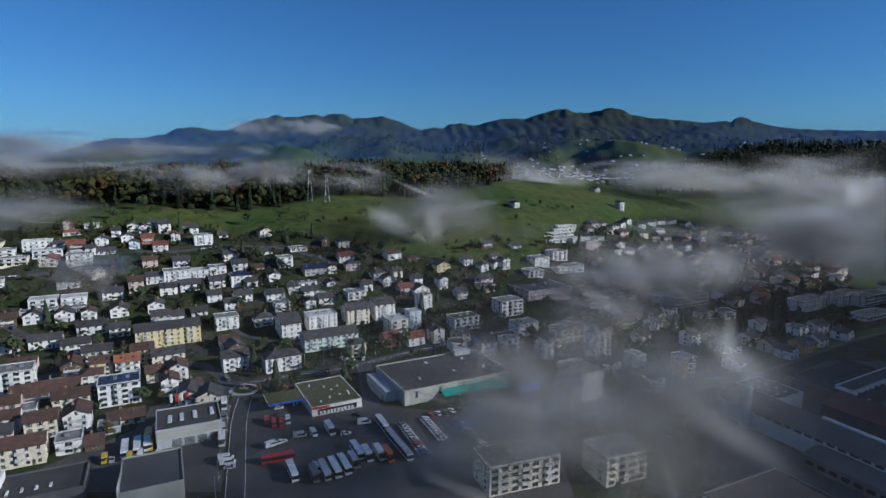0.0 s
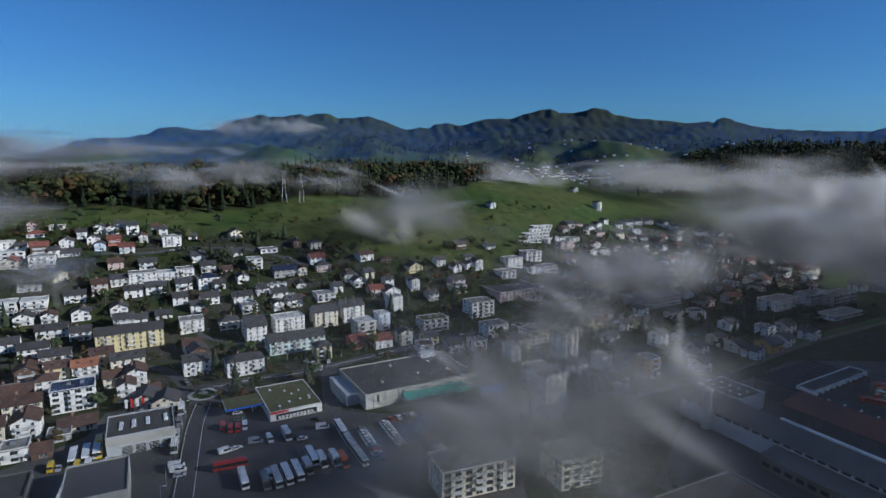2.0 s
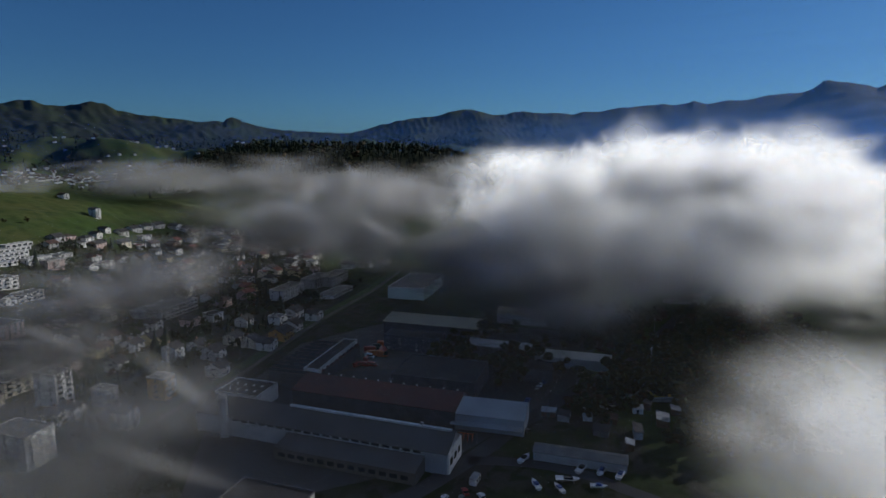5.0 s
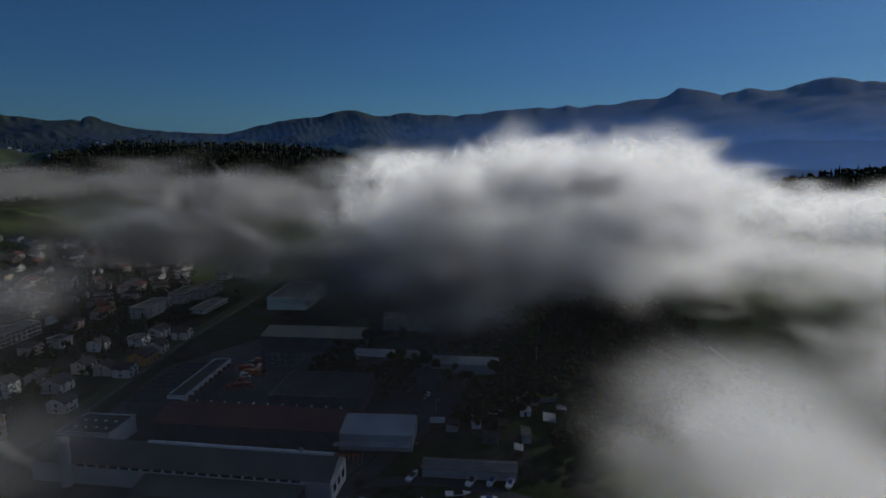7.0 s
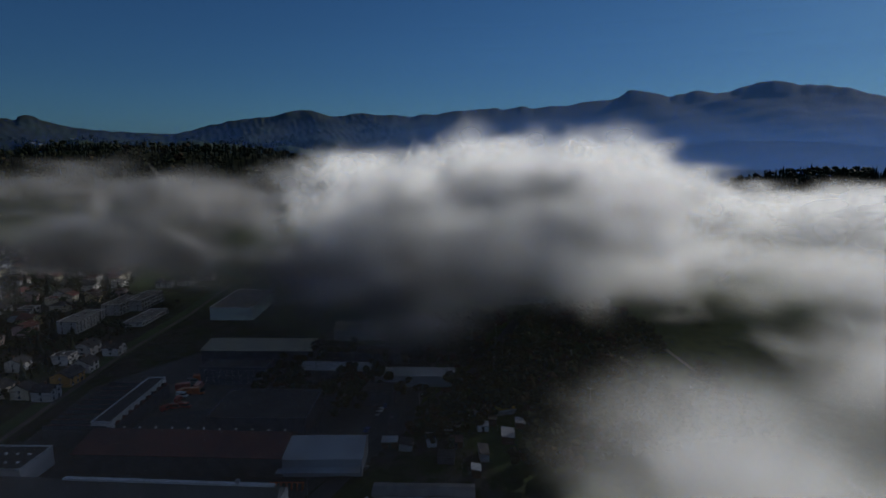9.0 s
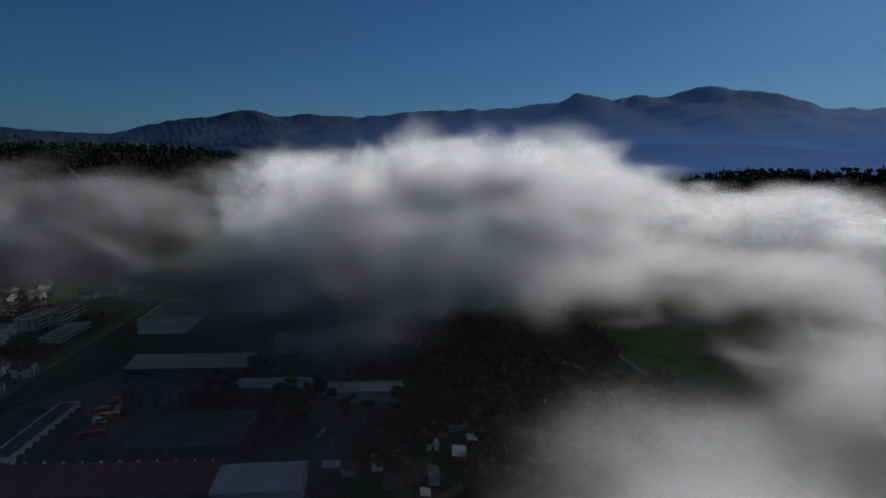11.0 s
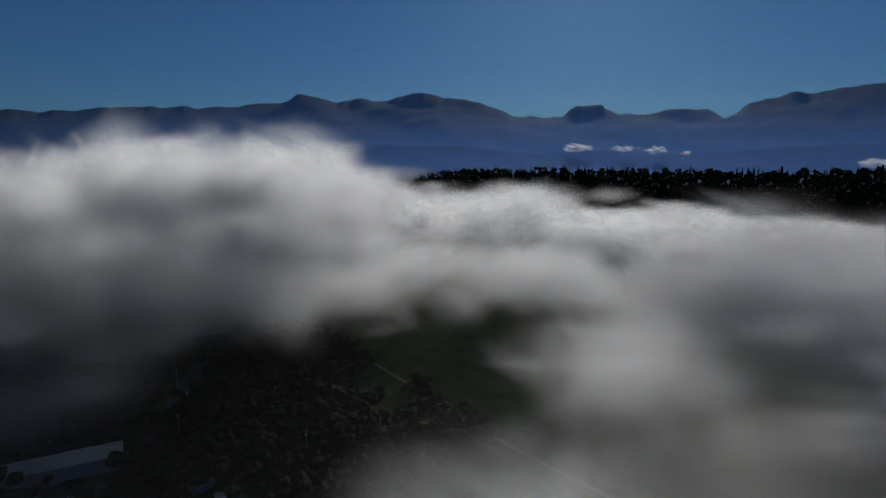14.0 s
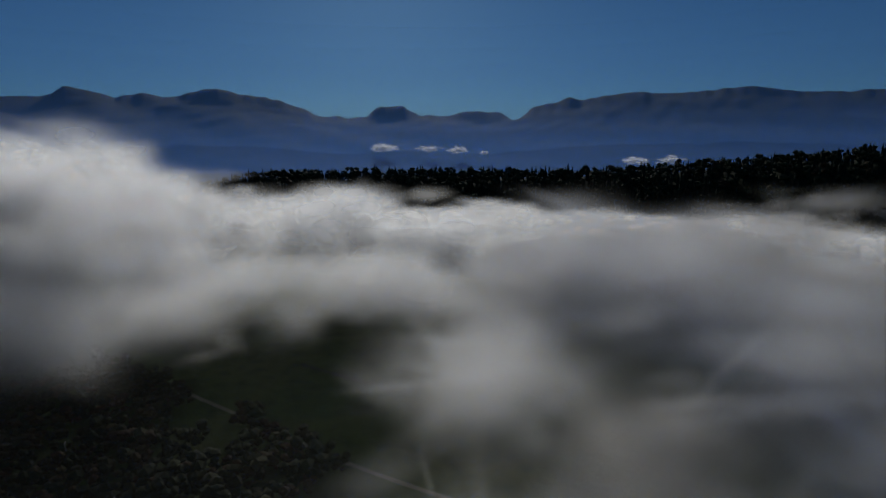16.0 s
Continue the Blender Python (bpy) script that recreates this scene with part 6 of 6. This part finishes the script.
def pylon(x, y, turn, h):
    t = thing("power_pylon", x, y, float(land(x, y)), turn, "grey lattice power pylon on the meadow", "pylon", "power pylons")
    s = Shape()
    for a in (-1, 1):
        for b in (-1, 1):
            limb(s, (a * 2.4, b * 2.4, 0), (a * .5, b * .5, h), .16, .10)
    child("leg_frame", s.mesh("leg_frame", M_STEEL), t)
    s = Shape()
    for i in range(9):
        z0, z1 = h * i / 9, h * (i + 1) / 9
        w0, w1 = 2.4 - 1.9 * i / 9, 2.4 - 1.9 * (i + 1) / 9
        for a in (-1, 1):
            limb(s, (-w0, a * w0, z0), (w1, a * w1, z1), .07, .07)
            limb(s, (a * w0, -w0, z0), (a * w1, w1, z1), .07, .07)
    child("bracing", s.mesh("bracing", M_STEEL), piece_of(t, "leg_frame"))
    for z, l in ((h * .72, 5.5), (h * .84, 4.5), (h * .95, 3.2)):
        s = Shape()
        limb(s, (-l, 0, z), (l, 0, z), .12, .12)
        limb(s, (-l, 0, z), (0, 0, z + 1.4), .06, .06)
        limb(s, (l, 0, z), (0, 0, z + 1.4), .06, .06)
        child("cross_arm", s.mesh("cross_arm", M_STEEL), t)


pylon(-171, 588, 20, 32)
pylon(-154, 590, 20, 30)


def mast(x, y, h):
    t = thing("floodlight_mast", x, y, 0, 0, "slim floodlight mast beside the field", "mast", "floodlight masts")
    child("pole", Shape().tube(0, 0, 0, h, .16, .08).mesh("pole", M_STEEL), t)
    child("lamp_bar", Shape().box(-.9, -.1, h - .2, .9, .1, h + .2).mesh("lamp_bar", M_TRIM), piece_of(t, "pole"))


for x, y in ((300, 150), (330, 120), (285, 95), (352, 175)):
    mast(x, y, 14)


# ---- far village with a church in the next valley ----
church = thing("church", *at_bearing(-9.2, 2080), 0, 0, "white village church with a slim tower", "church")
cz = float(land(*at_bearing(-9.2, 2080)))
church.location.z = cz
child("nave", Shape().prism([(-6, -3), (6, -3), (6, 9), (0, 15), (-6, 9)], 0, 22).mesh("nave", WALLS["white"]), church)
child("tower", Shape().box(-3, -6, -3, 3, 0, 22).mesh("tower", WALLS["white"]), church)
child("spire", Shape().add([(-3.2, -6.2, 22), (3.2, -6.2, 22), (3.2, .2, 22), (-3.2, .2, 22), (0, -3, 36)], [(0, 1, 4), (1, 2, 4), (2, 3, 4), (3, 0, 4), (3, 2, 1, 0)]).mesh("spire", ROOFS["brown"]), piece_of(church, "tower"))
rng = random.Random(91)
s = Shape()
for i in range(330):
    b, r = rng.gauss(-9.5, 4.2), rng.gauss(2120, 90)
    if i > 190:
        b, r = rng.uniform(-24, 4), rng.uniform(1650, 2900)
    if i > 290:
        b, r = rng.gauss(-25.5, 1.2), rng.gauss(3000, 90)
    x, y = at_bearing(b, r)
    z, w, d, h = float(land(x, y)) - .5, rng.uniform(4, 7), rng.uniform(5, 8), rng.uniform(5, 8)
    s.box(x - w, y - d, z, x + w, y + d, z + h, 0)
    s.prism([(x - w - .6, z + h - .2), (x + w + .6, z + h - .2), (x, z + h + w * .7)], y - d - .5, y + d + .5, 1)
tagged(new("far_village", s.mesh("far_village", WALLS["white"], ROOFS["brown"])), "distant village houses with white walls and brown roofs", "village", kind="stuff")



# ---- fog: soft banks of nested translucent shells ----
def fog_material(name, strength, scale, detail=2.5, low=.40, high=.82, tone=(.99, .99, .99)):
    m = bpy.data.materials.new(name)
    m.use_nodes = True
    n, l = m.node_tree.nodes, m.node_tree.links
    n.clear()
    out, mix, clear = n.new("ShaderNodeOutputMaterial"), n.new("ShaderNodeMixShader"), n.new("ShaderNodeBsdfTransparent")
    both, d, t = n.new("ShaderNodeMixShader"), n.new("ShaderNodeBsdfDiffuse"), n.new("ShaderNodeBsdfTranslucent")
    d.inputs[0].default_value = t.inputs[0].default_value = (*tone, 1)
    l.new(d.outputs[0], both.inputs[1])
    l.new(t.outputs[0], both.inputs[2])
    geo, tex, amount = n.new("ShaderNodeNewGeometry"), n.new("ShaderNodeTexNoise"), n.new("ShaderNodeMapRange")
    tex.inputs["Scale"].default_value, tex.inputs["Detail"].default_value, tex.inputs["Roughness"].default_value = scale, detail, .55
    l.new(geo.outputs["Position"], tex.inputs["Vector"])
    edge, mul, eaten = n.new("ShaderNodeAttribute"), n.new("ShaderNodeMath"), n.new("ShaderNodeMath")
    edge.attribute_name = "soft"
    eaten.operation = "MULTIPLY_ADD"
    eaten.inputs[1].default_value = .26     # the rim frays more than the middle
    rim = n.new("ShaderNodeMapRange")
    rim.interpolation_type = "SMOOTHSTEP"
    l.new(edge.outputs["Fac"], rim.inputs[0])
    l.new(rim.outputs[0], eaten.inputs[0])
    l.new(tex.outputs[0], eaten.inputs[2])
    l.new(eaten.outputs[0], amount.inputs[0])
    amount.interpolation_type = "SMOOTHSTEP"
    for i, v in ((1, low), (2, high), (3, 0), (4, strength)):
        amount.inputs[i].default_value = v
    mul.operation = "MULTIPLY"
    l.new(rim.outputs[0], mul.inputs[0])
    l.new(amount.outputs[0], mul.inputs[1])
    l.new(mul.outputs[0], mix.inputs[0])
    l.new(clear.outputs[0], mix.inputs[1])
    both.inputs[0].default_value = .88      # droplets throw most light onwards
    l.new(both.outputs[0], mix.inputs[2])
    l.new(mix.outputs[0], out.inputs[0])
    return m


# greyer copy of the fog colour, standing in for shade and weak side light
DIMMED_MIST = (.72, .71, .70)
FOG = {"dense": fog_material("fog_dense", .32, .018, 4.5, .33, .80), "close": fog_material("fog_close", .24, .014, 2.5, .32, .9), "mid": fog_material("fog_mid", .40, .020, 4.0, .42, .76),
       "thin": fog_material("dimmed_mist_thin", .24, .016, tone=DIMMED_MIST), "faint": fog_material("dimmed_mist_faint", .16, .016, tone=DIMMED_MIST), "veil": fog_material("tone_lift_veil", .075, .006, 3.0, .30, .95, DIMMED_MIST),
       "rim": fog_material("fog_rim", .09, .020, 4.0, .40, .84)}
FLAKES = {"dense": (100, .42, .72, .50), "close": (90, .46, .78, .6), "mid": (60, .34, .58, .62), "thin": (50, .48, .76, .7), "faint": (40, .50, .80, .7), "rim": (70, .50, .80, .65)}
RING = [(math.cos(6.2832 * i / 9), math.sin(6.2832 * i / 9)) for i in range(9)]
LIT = to_sun.normalized()
SUNWARD = Vector((LIT.x, LIT.y, 0)).normalized()           # turns banked flakes across the sun, so they look evenly bright
DIM_NORMAL = (LIT * .25 + Vector((0, 0, 1))).normalized()     # upward shading normals that dim the thin mist; its flakes lie at random


def fog(x, y, z, rx, rz, kind="mid", label="pale drifting morning fog", faces_to=LIT):
    """A cloud of soft flakes, each fading to nothing at its rim, gathered round a middle."""
    count, small, large, spread = FLAKES[kind]
    rng = random.Random(int(x * 31 + y * 17 + z))
    seed = Vector((x * .013, y * .017, z * .05))
    verts, faces, soft, normals = [], [], [], []
    for _ in range(count):
        p = Vector((rng.gauss(0, 1), rng.gauss(0, 1), rng.gauss(0, 1))).normalized()
        q = p * rng.random() ** spread * (.78 + .45 * noise.fractal(p * 1.4 + seed, .8, 2.1, 3))
        n = (Vector((rng.gauss(0, 1), rng.gauss(0, 1), rng.gauss(0, 1))) * .62 + (SUNWARD if faces_to is LIT else Vector())).normalized()
        if n.dot(faces_to) < 0:
            n = -n
        u = n.orthogonal().normalized()
        v = n.cross(u)
        size = rng.uniform(small, large) * (1.15 - .5 * min(1, q.length))
        k = len(verts)
        verts.append((q.x * rx, q.y * rx, q.z * rz))
        soft.append(1.0)
        for f, a in ((.5, .55), (1.0, 0.0)):
            for c, s in RING:
                e = q + (u * c + v * s) * size * f * (1 if f < 1 else rng.uniform(.8, 1.2))
                verts.append((e.x * rx, e.y * rx, e.z * rz))
                soft.append(a)
        faces += [(k, k + 1 + i, k + 1 + (i + 1) % 9) for i in range(9)]
        faces += [(k + 1 + i, k + 10 + i, k + 10 + (i + 1) % 9, k + 1 + (i + 1) % 9) for i in range(9)]
        # set normals steer how bright a flake looks, whatever way it lies
        normals += [tuple((faces_to + q * .15).normalized())] * 19
    me = bpy.data.meshes.new("fog_bank")
    me.from_pydata(verts, [], faces)
    me.materials.append(FOG[kind])
    me.polygons.foreach_set("use_smooth", [True] * len(me.polygons))
    layer = me.attributes.new("soft", "FLOAT", "POINT")
    layer.data.foreach_set("value", soft)
    me.normals_split_custom_set_from_vertices(normals)
    ob = new("fog_bank", me)
    ob.location = (x, y, z)
    return tagged(ob, label, "fog", kind="stuff")


def at(az, r):
    return EYE_X - math.sin(radians(az)) * r, EYE_Y + math.cos(radians(az)) * r


# the main bank over the fields: bearing and height of its top as a sight line
BANK_AZ = (-131, -119, -110, -106, -99, -96, -90, -87, -84, -81, -78, -75, -72, -65, -62, -58, -52, -47, -42)
BANK_EL = (-5.0, -4.4, -4.2, -3.2, -3.6, -2.0, -1.6, -1.3, -2.0, -1.2, -.2, 1.8, 3.2, 3.2, 2.7, 1.8, 1.1, .9, -.6)
rng = random.Random(12)
az = -134.0
while az < -43:
    el = np.interp(az, BANK_AZ, BANK_EL)
    for r, drop, kind in ((400, 14, "close"), (500, 4, "dense"), (610, 0, "dense")):
        if kind == "close" and -102 < az < -76:
            continue        # the bank stands open over the field
        r = r + rng.uniform(-25, 25)
        top = 115 + r * math.tan(radians(el)) - drop
        rz = max(14, min(50, (top - 26) / 2))
        x, y = at(az + rng.uniform(-2, 2), r)
        fog(x, y, top - rz * 1.05, rng.uniform(.125, .16) * r, rz, kind, label="bright white fog bank over the fields")
    az += 7.0

# the near brow of the bank hangs clear of the ground and shades the works
for az, r in ((-56, 350), (-63, 325), (-70, 330), (-77, 345)):
    x, y = at(az, r)
    top = 112 + r * math.tan(radians(np.interp(az, BANK_AZ, BANK_EL)))
    fog(x, y, top - 30, 56, 30, "close", label="ragged near brow of the white fog bank")

# its foot, and the low bank round the field
for x, y, z, rx, rz in ((316, 251, 52, 56, 30), (333, 211, 50, 56, 30), (346, 169, 50, 56, 30), (361, 131, 50, 56, 30), (382, 93, 52, 50, 28), (338, 52, 66, 46, 22), (342, 16, 66, 46, 22), (345, -22, 58, 50, 28)):
    fog(x, y, z, rx, rz, "rim", label="low foot of the white fog bank")

WISPS_A = (
    (-33, 476, 67, 60, 25, "thin"),
    (-281, 555, 92, 60, 17, "faint"),
    (-215, 603, 97, 60, 18, "faint"),
    (-137, 624, 84, 54, 20, "faint"),
    (-421, 564, 102, 108, 22, "thin"),
    (74, 792, 80, 90, 27, "faint"),
    (250, 857, 82, 110, 29, "faint"),
    (414, 674, 75, 138, 38, "faint"),
    (96, 351, 44, 58, 26, "faint"),
    (262, 439, 54, 75, 38, "faint"),
    (244, 539, 29, 60, 22, "faint"),
    (45, 172, 42, 44, 26, "faint"),
    (14, 148, 44, 38, 20, "thin"),
    (300, 215, 40, 60, 24, "thin"),
    (268, 182, 30, 46, 18, "faint"),
    (10, 205, 30, 40, 22, "faint"),
    (-195, 271, 57, 26, 11, "faint"),
    (-341, 424, 72, 60, 17, "faint"),
    (-791, 2160, 205, 132, 42, "faint"),
    (-608, 2218, 207, 132, 37, "faint"),
    (-763, 1295, 121, 192, 27, "faint"))
WISPS_B = (
    (-1423, 1813, 140, 228, 50, "thin"),
    (337, 458, 30, 60, 30, "thin"),
    (312, 545, 38, 60, 26, "thin"),
    (125, 408, 35, 50, 28, "faint"),
    (339, 296, 33, 60, 30, "thin"),
    (75, 327, 24, 45, 20, "faint"),
    (652, 634, 90, 110, 30, "faint"),
    (307, 853, 81, 100, 22, "faint"),
    (419, 714, 69, 110, 24, "faint"),
    (361, 852, 75, 110, 22, "faint"),
    (330, -70, 50, 60, 28, "thin"))
WISPS_C = (
    (289, -66, 58, 55, 26, "close"),
    (340, -116, 59, 75, 30, "close"),
    (250, -88, 58, 55, 28, "close"),
    (207, -45, 49, 34, 14, "faint"),
    (473, -59, 50, 70, 30, "mid"),
    (424, 217, 26, 70, 26, "faint"),
    (269, -147, 53, 70, 32, "close"),
    (194, -91, 51, 50, 24, "close"),
    (428, -272, 57, 80, 24, "thin"),
    (597, -576, 59, 70, 22, "thin"),
    (333, 319, 34, 60, 26, "thin"),
    (377, 269, 33, 70, 30, "thin"),
    (410, 216, 42, 70, 32, "thin"),
    (422, 164, 33, 60, 26, "thin"),
    (300, 270, 32, 60, 24, "faint"))
WISPS_D = (
    (478, 194, 41, 70, 28, "thin"),
    (500, 113, 28, 60, 24, "thin"),
    (327, 388, 76, 75, 36, "thin"),
    (280, 421, 71, 75, 34, "thin"),
    (234, 457, 67, 70, 28, "faint"),
    (319, 315, 44, 60, 24, "thin"))
# normals towards the sun brighten the eastern wisps, the rest are dimmed
for x, y, z, rx, rz, kind in WISPS_A + WISPS_B + WISPS_C + WISPS_D:
    fog(x, y, z, rx * 1.3, rz * 1.25, kind, "thin mist drifting over the valley, light and shade set through tone and normals", LIT if x > 180 and -60 < y < 100 else DIM_NORMAL)
# rim of the bank, placed below the camera's way to fit its views
for x, y, z, rx, rz in ((142, 28, 66, 36, 24), (130, 4, 64, 36, 26), (240, -8, 56, 42, 26)):
    fog(x, y, z, rx, rz, "rim", "soft white rim of the fog bank", LIT)


def veil(z, radius):
    """A broad, barely visible sheet, added to lift dark tones, thinner towards its rim."""
    n, steps = 72, (.085, .13, .3, .5, .75, 1.0)
    verts = [(EYE_X + math.cos(6.2832 * i / n) * radius * f, EYE_Y + math.sin(6.2832 * i / n) * radius * f, z) for f in steps for i in range(n)]
    faces = [(k * n + i, (k + 1) * n + i, (k + 1) * n + (i + 1) % n, k * n + (i + 1) % n) for k in range(len(steps) - 1) for i in range(n)]
    me = bpy.data.meshes.new("mist_sheet")
    me.from_pydata(verts, [], faces)
    me.materials.append(FOG["veil"])
    layer = me.attributes.new("soft", "FLOAT", "POINT")
    layer.data.foreach_set("value", [0 if f < .1 else float((1 - f ** 2) * (.3 + .7 * smooth(-190, 30, verts[k * n + i][0]))) for k, f in enumerate(steps) for i in range(n)])
    tagged(new("mist_sheet", me), "barely visible sheet added over the town to lift dark tones", "mist", kind="stuff")


for z, radius in ((30, 850), (46, 900), (62, 950)):
    veil(z, radius)
for x, y, z, rx, rz in ((2290, -409, 144, 67, 21), (2248, -579, 139, 47, 15), (2215, -684, 132, 50, 16), (2182, -776, 123, 28, 9), (1923, -1256, 89, 65, 21), (1852, -1351, 93, 65, 21)):
    fog(x, y, z, rx, rz, "mid", label="small bright cloud low over the far valley")


# ---- valley haze: thin blue-tinted rings stand in for aerial haze, denser towards the ground ----
def haze_material():
    m = bpy.data.materials.new("valley_haze")
    m.use_nodes = True
    n, l = m.node_tree.nodes, m.node_tree.links
    n.clear()
    out, mix, clear = n.new("ShaderNodeOutputMaterial"), n.new("ShaderNodeMixShader"), n.new("ShaderNodeBsdfTransparent")
    both, d, t = n.new("ShaderNodeMixShader"), n.new("ShaderNodeBsdfDiffuse"), n.new("ShaderNodeBsdfTranslucent")
    # the blue of scattered light is put into the colour
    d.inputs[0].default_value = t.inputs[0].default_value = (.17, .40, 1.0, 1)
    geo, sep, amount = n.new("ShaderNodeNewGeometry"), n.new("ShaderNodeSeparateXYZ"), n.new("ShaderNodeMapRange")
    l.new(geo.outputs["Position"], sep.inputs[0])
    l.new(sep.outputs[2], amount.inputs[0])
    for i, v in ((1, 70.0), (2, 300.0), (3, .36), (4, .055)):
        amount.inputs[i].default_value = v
    l.new(d.outputs[0], both.inputs[1])
    l.new(t.outputs[0], both.inputs[2])
    share, mul = n.new("ShaderNodeAttribute"), n.new("ShaderNodeMath")
    share.attribute_name = "thickness"
    mul.operation = "MULTIPLY"
    l.new(amount.outputs[0], mul.inputs[0])
    l.new(share.outputs["Fac"], mul.inputs[1])
    l.new(mul.outputs[0], mix.inputs[0])
    l.new(clear.outputs[0], mix.inputs[1])
    l.new(both.outputs[0], mix.inputs[2])
    l.new(mix.outputs[0], out.inputs[0])
    return m


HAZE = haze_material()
# rings circle the viewpoint; the haze tint is made stronger towards the east
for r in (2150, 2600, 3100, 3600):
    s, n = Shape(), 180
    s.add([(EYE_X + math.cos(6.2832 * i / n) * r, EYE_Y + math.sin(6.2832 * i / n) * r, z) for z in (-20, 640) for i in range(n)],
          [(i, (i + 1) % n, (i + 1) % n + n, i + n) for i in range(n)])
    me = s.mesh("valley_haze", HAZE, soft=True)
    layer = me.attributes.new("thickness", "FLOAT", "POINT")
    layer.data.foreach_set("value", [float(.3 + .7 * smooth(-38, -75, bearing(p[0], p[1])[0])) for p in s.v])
    tagged(new("valley_haze", me), "thin ring tinted blue as painted haze over the distant valley", "haze", kind="stuff")
